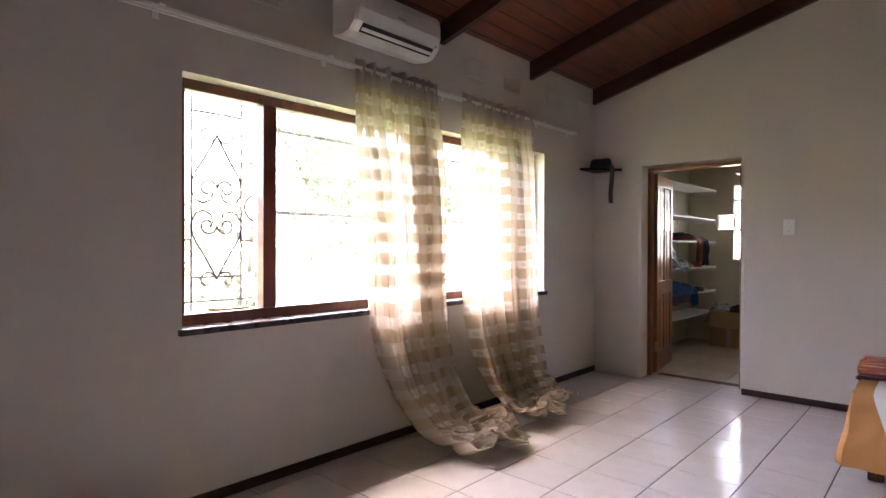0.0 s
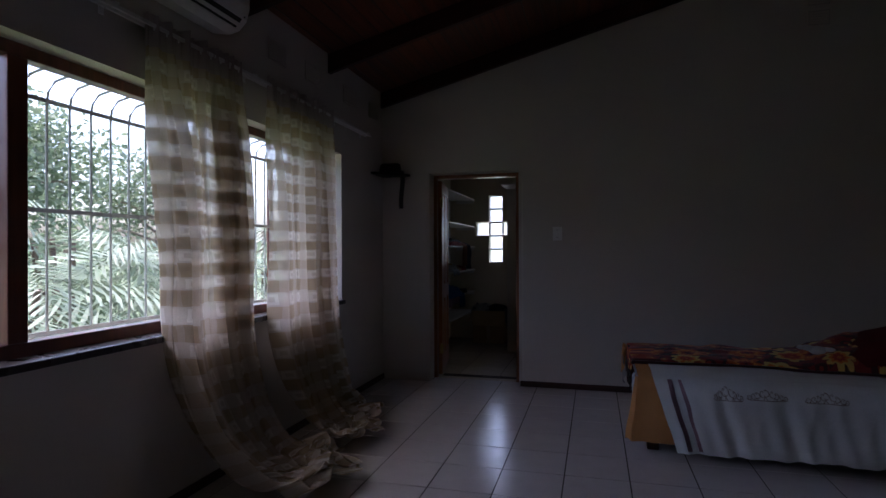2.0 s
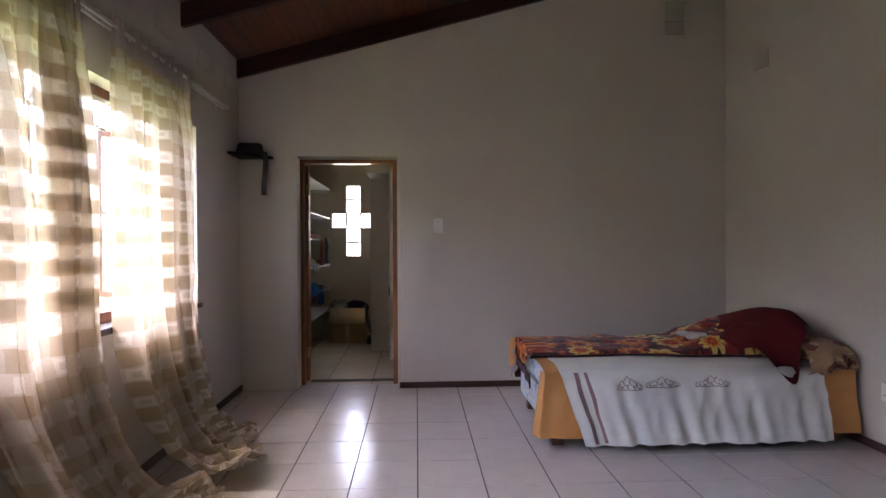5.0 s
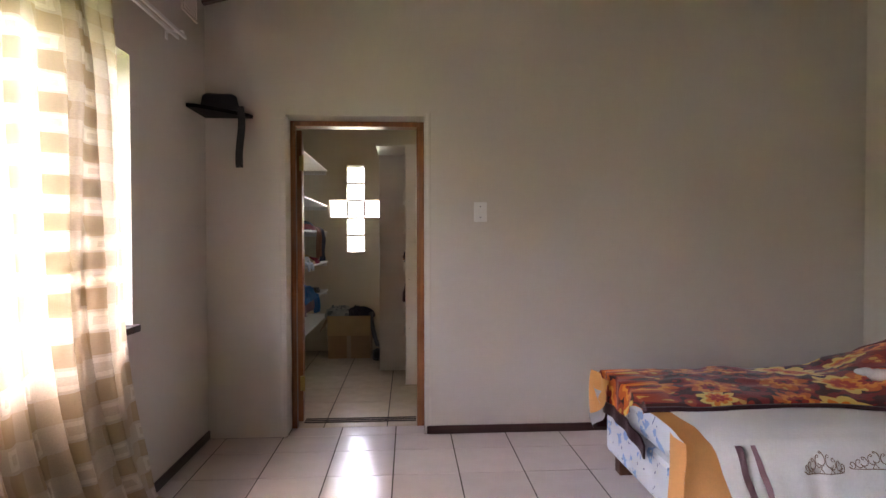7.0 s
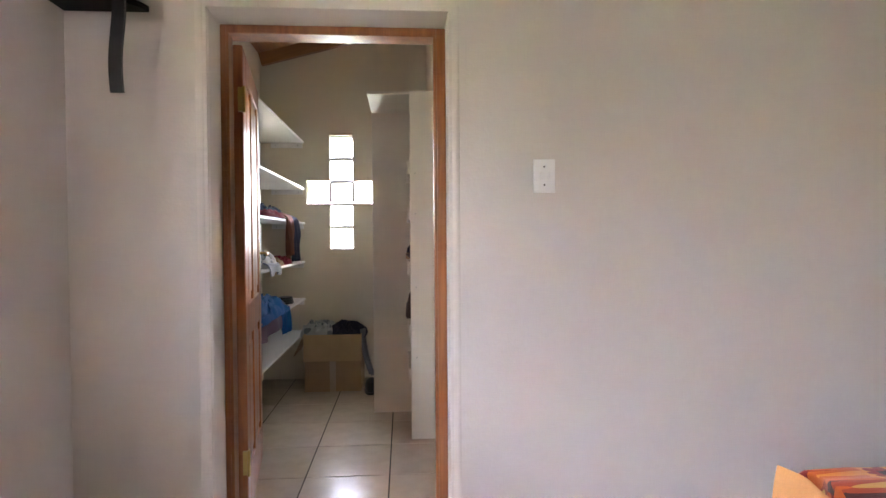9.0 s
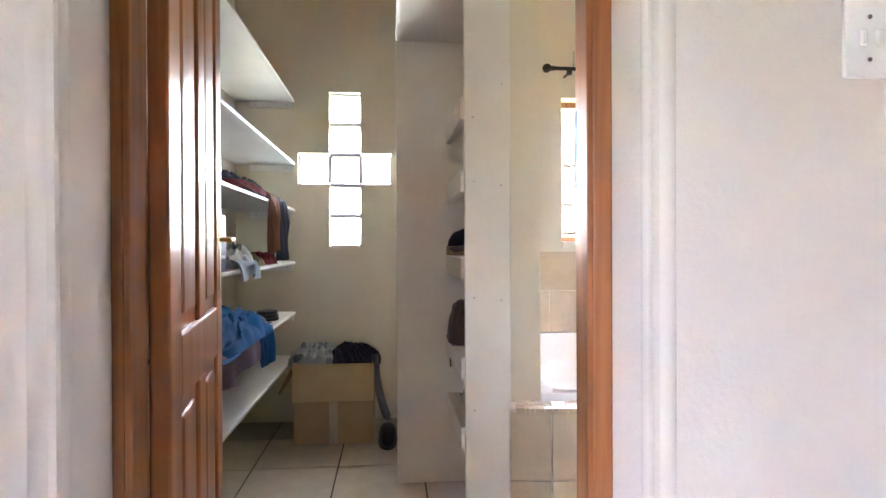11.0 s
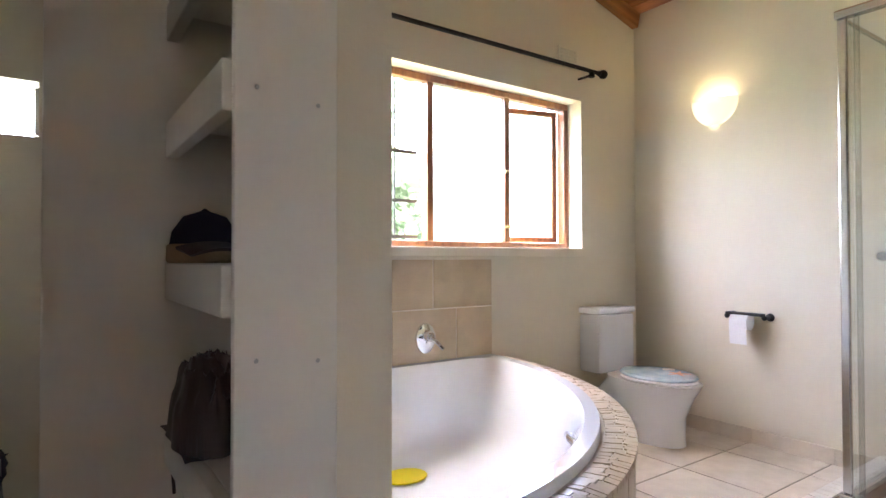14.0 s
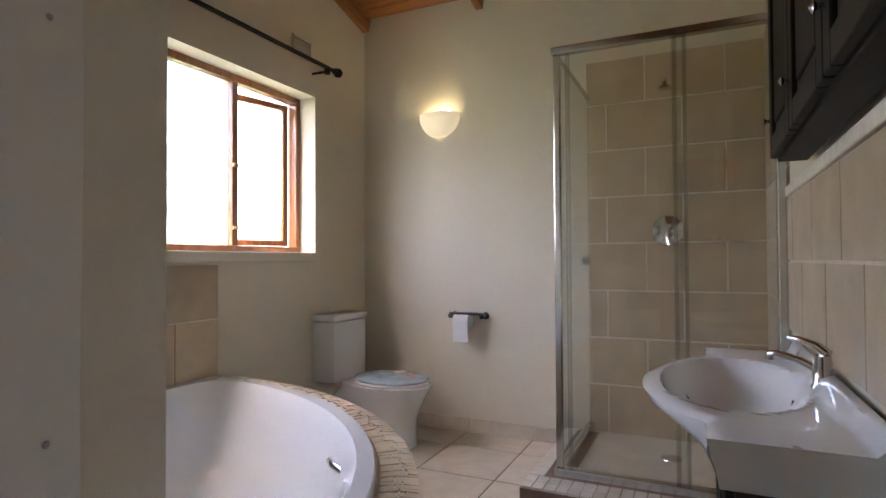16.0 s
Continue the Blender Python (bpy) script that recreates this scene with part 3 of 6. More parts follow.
# ---- bedroom things ----
def air_brick(name, at, turn, w=0.225, h=0.15, rows=6, mat=M_WALL):
    """A plaster air brick: a frame round a grid of small holes."""
    v = thing(name, "cream painted plaster air brick in the wall", "air vent", "air bricks")
    bm = B()
    for a in ((-w / 2, w / 2, h / 2 - 0.014, h / 2), (-w / 2, w / 2, -h / 2, -h / 2 + 0.014), (-w / 2, -w / 2 + 0.014, -h / 2 + 0.014, h / 2 - 0.014), (w / 2 - 0.014, w / 2, -h / 2 + 0.014, h / 2 - 0.014)):
        box(bm, a[0], a[1], -0.012, 0, a[2], a[3], 0.002)
    part("frame", bm, mat, v)
    # no real holes: a dark sheet paints the shade between the bars
    bm = B()
    box(bm, -w / 2 + 0.01, w / 2 - 0.01, -0.002, 0.0, -h / 2 + 0.01, h / 2 - 0.01)
    part("backing", bm, M_SILL, v)
    for k in range(1, rows):
        z = -h / 2 + 0.014 + k * (h - 0.028) / rows
        bm = B()
        box(bm, -w / 2 + 0.012, w / 2 - 0.012, -0.009, -0.002, z - 0.0055, z + 0.0055)
        part("slat", bm, mat, v)
    cols = rows * 2
    for k in range(1, cols):
        x = -w / 2 + 0.014 + k * (w - 0.028) / cols
        bm = B()
        box(bm, x - 0.0035, x + 0.0035, -0.0105, -0.0022, -h / 2 + 0.012, h / 2 - 0.012)
        part("bar", bm, mat, v)
    v.matrix_world = pose(*at, 0, 0, turn)
    return v


for y in (1.80, 3.635, 4.13, 4.80, 5.37):
    air_brick("air_vent", (XW, y, 2.68), 90)
for z in (3.275, 3.445, 3.615):
    air_brick("air_vent", (1.803, YF, z), 0, 0.19, 0.155)
air_brick("air_vent", (XR, 5.09, 2.805), -90, 0.2, 0.165)


def plate(name, label, x0, x1, z0_, z1_, parent=None):
    bm = B()
    box(bm, x0, x1, -0.009, 0, z0_, z1_, 0.003)
    return part(name, bm, M_PLASTIC, parent)


sw = thing("light_switch", "white plastic two-lever light switch on the wall", "light switch")
plate("plate", "", -0.043, 0.043, -0.065, 0.065, sw)
for dx in (-0.014, 0.014):
    bm = B()
    box(bm, dx - 0.006, dx + 0.006, -0.016, -0.009, -0.014, 0.014, 0.003)
    part("lever", bm, M_PLASTIC, sw)
for dz in (-0.035, 0.035):
    bm = B()
    lathe(bm, [(0.004, 0), (0.003, 0.002)], 10)
    bmesh.ops.transform(bm, matrix=pose(0, -0.009, dz, 90), verts=bm.verts[:])
    part("screw", bm, M_IRON, sw)
sw.matrix_world = pose(-0.383, YF, 1.465)

so = thing("power_socket", "white double power socket on the wall", "power socket")
plate("plate", "", -0.075, 0.075, -0.055, 0.055, so)
for dx in (-0.036, 0.036):
    for hx, hz in ((0, 0.016), (-0.012, -0.004), (0.012, -0.004)):
        bm = B()
        lathe(bm, [(0.0045, 0), (0.0045, 0.001)], 10)
        bmesh.ops.transform(bm, matrix=pose(dx + hx, -0.009, hz - 0.012, 90), verts=bm.verts[:])
        part("socket_hole", bm, M_BLACK, so)
    bm = B()
    box(bm, dx - 0.007, dx + 0.007, -0.013, -0.009, 0.025, 0.042, 0.002)
    part("switch", bm, M_PLASTIC, so)
so.matrix_world = pose(XR, 3.795, 0.375, 0, 0, -90)

# air conditioner
ac = thing("air_conditioner", "white wall-mounted split air conditioner with dark outlet", "air conditioner")
ya, yb = 2.27, 2.99
prof = [(0.0, 2.56), (0.10, 2.545), (0.165, 2.56), (0.215, 2.61), (0.235, 2.68), (0.235, 2.76), (0.21, 2.815), (0.0, 2.825)]
bm = B()
ends = []
for y, k in ((ya, 0.94), (ya + 0.02, 1.0), (yb - 0.02, 1.0), (yb, 0.94)):
    ends.append([bm.verts.new((XW + px * k, y, 2.68 + (pz - 2.68) * k)) for px, pz in prof])
for a, b in zip(ends, ends[1:]):
    for k in range(len(prof)):
        bm.faces.new((a[k], a[(k + 1) % len(prof)], b[(k + 1) % len(prof)], b[k]))
bm.faces.new(ends[0])
bm.faces.new(ends[-1])
part("body", bm, M_PLASTIC, ac, smooth=False)
tilt = pose(XW + 0.19, (ya + yb) / 2, 2.585, 0, 135, 0)
bm = B()
box(bm, -0.030, 0.030, -0.30, 0.30, -0.004, 0.003, m=tilt)
part("outlet", bm, M_BLACK, ac, "dark air outlet")
bm = B()
box(bm, -0.006, 0.016, -0.295, 0.295, 0.004, 0.010, 0.002, m=tilt)
part("louvre", bm, M_PLASTIC, ac)
bm = B()
box(bm, XW + 0.2355, XW + 0.238, 2.58, 2.65, 2.695, 2.707)
part("badge", bm, M_IRONW, ac, "small grey badge")
bm = B()
box(bm, XW + 0.215, XW + 0.222, yb - 0.05, yb - 0.042, 2.615, 2.623)
part("sensor", bm, M_BLACK, ac)

# curtain rail
rail = thing("curtain_rail", "white double curtain track on brackets", "curtain rail")
for dx in (0.045, 0.085):
    bm = B()
    box(bm, XW + dx - 0.006, XW + dx + 0.006, 1.03, 5.1, 2.376, 2.396, 0.003)
    part("track", bm, M_PLASTIC, rail)
for y in (1.25, 2.2, 3.25, 4.5, 5.05):
    bm = B()
    box(bm, XW, XW + 0.095, y - 0.012, y + 0.012, 2.396, 2.406, 0.002)
    box(bm, XW, XW + 0.006, y - 0.014, y + 0.014, 2.36, 2.415, 0.002)
    part("bracket", bm, M_PLASTIC, rail)


def curtain_cloth():
    """Sheer cloth with woven rows of dense squares, lit from behind."""
    m = bpy.data.materials.new("sheer_checked_curtain")
    m.use_nodes = True
    n, l = m.node_tree.nodes, m.node_tree.links
    out = n["Material Output"]
    n.remove(n["Principled BSDF"])
    uv = n.new("ShaderNodeUVMap")
    uv.uv_map = "cloth"
    sep = n.new("ShaderNodeSeparateXYZ")
    l.new(uv.outputs[0], sep.inputs[0])

    def math_node(op, a, b=None, c=None):
        k = n.new("ShaderNodeMath")
        k.operation = op
        for i, v in enumerate((a, b, c)):
            if v is None:
                continue
            if isinstance(v, (int, float)):
                k.inputs[i].default_value = v
            else:
                l.new(v, k.inputs[i])
        return k.outputs[0]

    stray = n.new("ShaderNodeTexNoise")
    stray.inputs["Scale"].default_value = 5.0
    l.new(uv.outputs[0], stray.inputs["Vector"])
    drift = math_node("MULTIPLY", math_node("SUBTRACT", stray.outputs["Fac"], 0.5), 0.05)
    u, v = math_node("ADD", sep.outputs[0], drift), math_node("ADD", sep.outputs[1], drift)
    fu = math_node("FRACT", math_node("DIVIDE", u, 0.125))
    fv = math_node("FRACT", math_node("DIVIDE", v, 0.132))
    band = math_node("LESS_THAN", fv, 0.5)
    col = math_node("LESS_THAN", fu, 0.52)
    dense = math_node("MULTIPLY", band, math_node("ADD", math_node("MULTIPLY", col, 0.38), 0.62))
    # small square in each sheer field
    du = math_node("ABSOLUTE", math_node("SUBTRACT", fu, 0.26))
    dv = math_node("ABSOLUTE", math_node("SUBTRACT", fv, 0.75))
    big = math_node("MULTIPLY", math_node("LESS_THAN", du, 0.2), math_node("LESS_THAN", dv, 0.19))
    hole = math_node("MULTIPLY", math_node("LESS_THAN", du, 0.1), math_node("LESS_THAN", dv, 0.09))
    ring = math_node("SUBTRACT", big, hole)
    thread = n.new("ShaderNodeTexNoise")
    thread.inputs["Scale"].default_value, thread.inputs["Detail"].default_value = 260, 2
    l.new(uv.outputs[0], thread.inputs["Vector"])
    head = math_node("LESS_THAN", sep.outputs[1], 0.15)
    cover = math_node("ADD", math_node("MULTIPLY", dense, 0.22), 0.75)
    cover = math_node("ADD", cover, math_node("MULTIPLY", ring, 0.08))
    cover = math_node("MAXIMUM", cover, math_node("MULTIPLY", head, 0.93))
    cover = math_node("ADD", cover, math_node("MULTIPLY", math_node("SUBTRACT", thread.outputs["Fac"], 0.5), 0.25))
    cover = math_node("MINIMUM", math_node("MAXIMUM", cover, 0.05), 0.97)
    mix = n.new("ShaderNodeMix")
    mix.data_type = "RGBA"
    mix.inputs["A"].default_value, mix.inputs["B"].default_value = (0.80, 0.72, 0.60, 1), (0.50, 0.40, 0.27, 1)
    l.new(dense, mix.inputs["Factor"])
    ringmix = n.new("ShaderNodeMix")
    ringmix.data_type = "RGBA"
    l.new(ring, ringmix.inputs["Factor"])
    l.new(mix.outputs["Result"], ringmix.inputs["A"])
    ringmix.inputs["B"].default_value = (0.86, 0.80, 0.70, 1)
    headmix = n.new("ShaderNodeMix")
    headmix.data_type = "RGBA"
    l.new(head, headmix.inputs["Factor"])
    l.new(ringmix.outputs["Result"], headmix.inputs["A"])
    headmix.inputs["B"].default_value = (0.48, 0.42, 0.40, 1)
    dif, tra, see = n.new("ShaderNodeBsdfDiffuse"), n.new("ShaderNodeBsdfTranslucent"), n.new("ShaderNodeBsdfTransparent")
    l.new(headmix.outputs["Result"], dif.inputs["Color"])
    l.new(headmix.outputs["Result"], tra.inputs["Color"])
    body, whole = n.new("ShaderNodeMixShader"), n.new("ShaderNodeMixShader")
    body.inputs[0].default_value = 0.42
    l.new(dif.outputs[0], body.inputs[1])
    l.new(tra.outputs[0], body.inputs[2])
    l.new(cover, whole.inputs[0])
    l.new(see.outputs[0], whole.inputs[1])
    l.new(body.outputs[0], whole.inputs[2])
    l.new(whole.outputs[0], out.inputs["Surface"])
    return m


M_CURTAIN = curtain_cloth()


def cloth_mesh(name, nu, nv, f, mat, wide, tall, parent=None, label=""):
    """A smooth sheet with its cloth's own measure as a map."""
    verts, faces, uvs = [], [], []
    for i in range(nu + 1):
        for j in range(nv + 1):
            verts.append(tuple(f(i / nu, j / nv)))
            uvs.append((wide * i / nu, tall * j / nv))
    for i in range(nu):
        for j in range(nv):
            a = i * (nv + 1) + j
            faces.append((a, a + nv + 1, a + nv + 2, a + 1))
    me = bpy.data.meshes.new(name)
    me.from_pydata(verts, [], faces)
    layer = me.uv_layers.new(name="cloth")
    for poly in me.polygons:
        for k in poly.loop_indices:
            layer.data[k].uv = uvs[me.loops[k].vertex_index]
    me.materials.append(mat)
    me.polygons.foreach_set("use_smooth", [True] * len(me.polygons))
    ob = new(name, me)
    if parent is not None:
        ob.parent = parent
    if label:
        ob["label"] = label
    return ob


def lerp(a, b, t):
    return a + (b - a) * t


def ease(t):
    t = min(1.0, max(0.0, t))
    return t * t * (3 - 2 * t)


def curtain(name, label, ya, yb, mid_a, mid_b, seed, pool, far, tail):
    """A pleated curtain that hangs from the rail, sweeps into the room and lies in a heap on the floor."""
    drop, arc, top = 1.35, 1.22, 2.435
    full = drop + arc + tail

    def f(u, v):
        s = v * full
        wob = 1.5 * n3(u * 2.5, s * 0.55, seed) * ease(s / 0.8)
        uu = u + 0.05 * math.sin(u * 7 + seed)
        phi = uu * 2 * math.pi * 8 + seed + wob
        tight = ease((u - 0.30) / 0.35)
        amp = lerp(0.018, 0.044 + 0.02 * math.sin(u * 9 + seed), ease(s / 0.7))
        pleat = math.cos(phi) + 0.45 * math.cos(2.3 * phi + 1.3 * seed + 2 * s)
        side = (0.016 + 0.034 * tight) * math.sin(phi) * ease(s / 0.5)
        k = ease(s / drop)
        y = lerp(lerp(ya, yb, u), lerp(mid_a, mid_b, u), k) + side + 0.012 * n3(u * 4, s * 2, seed)
        x = XW + 0.078 + amp * pleat + 0.02 * n3(u * 3, v * 4, seed) * ease(s / 0.4)
        z = top - min(s, drop)
        if s > drop:
            q = min(1.0, (s - drop) / arc)
            low = top - drop
            bend = 1 - math.cos(math.pi / 2 * q)
            z = low * (1 - math.sin(math.pi / 2 * q))
            x += far * bend * (0.72 + 0.34 * (1 - u) + 0.12 * n3(u * 3, 2.0, seed))
            y += pool * bend + 0.12 * bend * (0.5 - u)
            crumple = 0.10 * (0.55 - abs(n3(u * 4.5 + seed, s * 2.6, 1.0)) * 1.6) + 0.045 * (0.4 - abs(n3(u * 9, s * 6, seed + 4)) * 1.4)
            z += bend * (0.012 + amp * 0.5 * (1.5 + pleat) + max(0.0, crumple + 0.03))
            x += bend * 0.06 * n3(u * 5, s * 4, seed + 8)
            if s > drop + arc:
                e = (s - drop - arc) / tail
                y += 0.36 * e * (0.65 + 0.35 * math.sin(u * 5 + seed)) + 0.05 * e * n3(u * 6, 1.0, seed)
                x += 0.12 * e * math.sin(u * 6 + seed * 3) + 0.03 * math.sin(e * 9 + u * 4)
                z = lerp(z, 0.012 + 0.4 * (z - 0.012), ease(e)) + 0.07 * math.sin(math.pi * e) * (0.7 + 0.7 * n3(u * 4 + seed, e * 3, 1.0))
        if s < 0.15:
            g = 1 - s / 0.15
            x += 0.011 * math.sin(u * 2 * math.pi * 26 + 2 * math.sin(u * 9)) * (0.5 + 0.5 * g)
            z += 0.008 * g * math.sin(u * 37 + seed)
        return x, y, max(z, 0.008)

    c = thing(name, label, "curtain", "curtains of the bedroom window")
    cloth_mesh("cloth", 240, 170, f, M_CURTAIN, 1.9, full, c)
    for k in range(9):
        bm = B()
        y = lerp(ya, yb, (k + 0.5) / 9)
        tube(bm, [(XW + 0.085, y, 2.384), (XW + 0.085, y, 2.362)], 0.005, 6)
        part("hook", bm, M_PLASTIC, c)
    return c


curtain("curtain", "sheer beige checked curtain trailing onto the floor", 2.38, 3.12, 2.52, 3.16, 0.4, 0.22, 0.55, 0.55)
curtain("curtain", "sheer beige checked curtain heaped on the floor", 3.39, 4.35, 3.47, 4.40, 2.1, -0.02, 0.46, 0.55)

# corner shelf with bag
bm = B()
zs = 2.062
pts = [(XW + 0.001, 5.31), (XW + 0.001, YF - 0.001), (-1.85, YF - 0.001), (-1.865, YF - 0.05), (XW + 0.05, 5.325)]
lo = [bm.verts.new((x, y, zs)) for x, y in pts]
hi = [bm.verts.new((x, y, zs + 0.022)) for x, y in pts]
bm.faces.new(lo[::-1])
bm.faces.new(hi)
for k in range(5):
    bm.faces.new((lo[k], lo[(k + 1) % 5], hi[(k + 1) % 5], hi[k]))
solid("corner_shelf", bm, M_DARKWOOD, "dark wooden corner shelf high on the wall", "shelf")
M_NAVYBAG = material("dark_nylon", (0.018, 0.017, 0.024), 0.55, vary=0.2, scale=15, bump=0.2, bump_scale=40)
bag = thing("bag", "flat black nylon bag lying on the corner shelf", "bag")
bm = B()


def bag_f(u, v):
    a, b = u * 2 - 1, v * 2 - 1
    x = -2.035 + 0.115 * a - 0.03 * b
    y = 5.545 + 0.075 * b + 0.02 * a
    return x, y, zs + 0.022 + 0.105 * max(0, (1 - a ** 8)) ** 0.5 * max(0, (1 - b ** 6)) ** 0.5 + 0.008 * n3(a * 3, b * 3, 1)


sheet(bm, 14, 10, bag_f)
edge = [v for v in bm.verts if v.is_boundary]
bmesh.ops.contextual_create(bm, geom=[e for e in bm.edges if e.is_boundary])
part("body", bm, M_NAVYBAG, bag, smooth=True)
bm = B()
sheet(bm, 14, 2, lambda u, v: (-1.882 + 0.042 * (v - 0.5) + 0.012 * math.sin(u * 5), 5.47 + 0.012 * math.cos(u * 6) - 0.02 * (1 - u), 2.10 - 0.37 * u), 0.012)
part("strap", bm, M_NAVYBAG, bag, "hanging black strap", smooth=True)


# ---- bed ----
def printed(name, base, spots, scale, rough=0.85, bump=0.3):
    """Cloth printed with blotches of several colours, one over another."""
    m = bpy.data.materials.new(name)
    m.use_nodes = True
    n, l = m.node_tree.nodes, m.node_tree.links
    b = n["Principled BSDF"]
    b.inputs["Roughness"].default_value = rough
    b.inputs["Sheen Weight"].default_value = 0.15
    place = n.new("ShaderNodeTexCoord")
    warp, vm = n.new("ShaderNodeTexNoise"), n.new("ShaderNodeVectorMath")
    warp.inputs["Scale"].default_value = scale * 8
    l.new(place.outputs["Object"], warp.inputs["Vector"])
    vm.operation = "MULTIPLY_ADD"
    vm.inputs[1].default_value = (0.085, 0.085, 0.085)
    l.new(warp.outputs["Color"], vm.inputs[0])
    l.new(place.outputs["Object"], vm.inputs[2])
    last = None
    for k, (colour, size, cut) in enumerate(spots):
        vo, lt, mix = n.new("ShaderNodeTexVoronoi"), n.new("ShaderNodeMath"), n.new("ShaderNodeMix")
        vo.inputs["Scale"].default_value = scale * size
        mp = n.new("ShaderNodeMapping")
        mp.inputs["Location"].default_value = (0.37 * k, 0.21 * k, 0.5 * k)
        l.new(vm.outputs[0], mp.inputs["Vector"])
        l.new(mp.outputs[0], vo.inputs["Vector"])
        lt.operation = "LESS_THAN"
        lt.inputs[1].default_value = cut
        l.new(vo.outputs["Distance"], lt.inputs[0])
        mix.data_type = "RGBA"
        l.new(lt.outputs[0], mix.inputs["Factor"])
        if last is None:
            mix.inputs["A"].default_value = (*base, 1)
        else:
            l.new(last, mix.inputs["A"])
        mix.inputs["B"].default_value = (*colour, 1)
        last = mix.outputs["Result"]
    l.new(last, b.inputs["Base Color"])
    fuzz, bmp = n.new("ShaderNodeTexNoise"), n.new("ShaderNodeBump")
    fuzz.inputs["Scale"].default_value = 180
    l.new(place.outputs["Object"], fuzz.inputs["Vector"])
    l.new(fuzz.outputs["Fac"], bmp.inputs["Height"])
    bmp.inputs["Strength"].default_value, bmp.inputs["Distance"].default_value = bump, 0.004
    l.new(bmp.outputs["Normal"], b.inputs["Normal"])
    return m


def cloth_mat(name, colour, rough=0.85, vary=0.06, colour2=None):
    return material(name, colour, rough, vary=vary, scale=6, fine=0.06, bump=0.3, bump_scale=150, spec=0.2, colour2=colour2)


def flowers(name):
    """Plush printed with petalled flowers and leaves, by the cloth's own measure."""
    m = bpy.data.materials.new(name)
    m.use_nodes = True
    n, l = m.node_tree.nodes, m.node_tree.links
    b = n["Principled BSDF"]
    b.inputs["Roughness"].default_value = 0.9
    b.inputs["Sheen Weight"].default_value = 0.2
    uv = n.new("ShaderNodeUVMap")
    uv.uv_map = "cloth"

    def val(op, a, c=None, d=None):
        k = n.new("ShaderNodeMath")
        k.operation = op
        for i, v in enumerate((a, c, d)):
            if isinstance(v, (int, float)):
                k.inputs[i].default_value = v
            elif v is not None:
                l.new(v, k.inputs[i])
        return k.outputs[0]

    def blend(fac, a, c):
        k = n.new("ShaderNodeMix")
        k.data_type = "RGBA"
        l.new(fac, k.inputs["Factor"])
        for key, v in (("A", a), ("B", c)):
            if isinstance(v, tuple):
                k.inputs[key].default_value = (*v, 1)
            else:
                l.new(v, k.inputs[key])
        return k.outputs["Result"]

    warp = n.new("ShaderNodeTexNoise")
    warp.inputs["Scale"].default_value, warp.inputs["Detail"].default_value = 22, 2
    l.new(uv.outputs[0], warp.inputs["Vector"])
    wob = val("SUBTRACT", warp.outputs["Fac"], 0.5)
    ground = n.new("ShaderNodeTexNoise")
    ground.inputs["Scale"].default_value = 11
    l.new(uv.outputs[0], ground.inputs["Vector"])
    colour = blend(val("GREATER_THAN", ground.outputs["Fac"], 0.54), (0.21, 0.012, 0.010), (0.055, 0.009, 0.008))

    def layer(colour, scale, radius, lobes, shift, sets):
        mp, vo = n.new("ShaderNodeMapping"), n.new("ShaderNodeTexVoronoi")
        mp.inputs["Location"].default_value = (shift, shift * 0.7, 0)
        l.new(uv.outputs[0], mp.inputs["Vector"])
        vo.voronoi_dimensions = "2D"
        vo.inputs["Scale"].default_value = scale
        l.new(mp.outputs[0], vo.inputs["Vector"])
        off, sp, sc = n.new("ShaderNodeVectorMath"), n.new("ShaderNodeSeparateXYZ"), n.new("ShaderNodeSeparateColor")
        off.operation = "SUBTRACT"
        l.new(mp.outputs[0], off.inputs[0])
        l.new(vo.outputs["Position"], off.inputs[1])
        l.new(off.outputs[0], sp.inputs[0])
        l.new(vo.outputs["Color"], sc.inputs[0])
        turn = val("MULTIPLY_ADD", val("ARCTAN2", sp.outputs[1], sp.outputs[0]), lobes, val("MULTIPLY", sc.outputs[0], 6.3))
        petal = val("MULTIPLY_ADD", val("ABSOLUTE", val("COSINE", val("MULTIPLY", turn, 0.5))), 0.34, 0.66)
        size = val("MULTIPLY_ADD", sc.outputs[1], 0.5, 0.6)
        rim = val("MULTIPLY", val("MULTIPLY", petal, size), radius)
        dist = n.new("ShaderNodeVectorMath")
        dist.operation = "LENGTH"
        l.new(off.outputs[0], dist.inputs[0])
        d = val("MULTIPLY_ADD", wob, radius * 0.35, dist.outputs["Value"])
        pick = val("GREATER_THAN", sc.outputs[2], 0.5)
        for part_of, one, two in sets:
            colour = blend(val("LESS_THAN", d, val("MULTIPLY", rim, part_of)), colour, blend(pick, one, two))
        return colour

    colour = layer(colour, 11, 0.045, 2, 3.1, ((1.0, (0.34, 0.05, 0.015), (0.05, 0.01, 0.008)), (0.4, (0.55, 0.30, 0.07), (0.30, 0.03, 0.012))))
    colour = layer(colour, 4.2, 0.135, 8, 0.0, ((1.0, (0.72, 0.50, 0.13), (0.55, 0.11, 0.012)), (0.66, (0.70, 0.20, 0.015), (0.70, 0.24, 0.03)), (0.42, (0.45, 0.03, 0.008), (0.32, 0.02, 0.008)), (0.16, (0.62, 0.16, 0.02), (0.06, 0.01, 0.008))))
    l.new(colour, b.inputs["Base Color"])
    fuzz, bmp = n.new("ShaderNodeTexNoise"), n.new("ShaderNodeBump")
    fuzz.inputs["Scale"].default_value = 180
    l.new(uv.outputs[0], fuzz.inputs["Vector"])
    l.new(fuzz.outputs["Fac"], bmp.inputs["Height"])
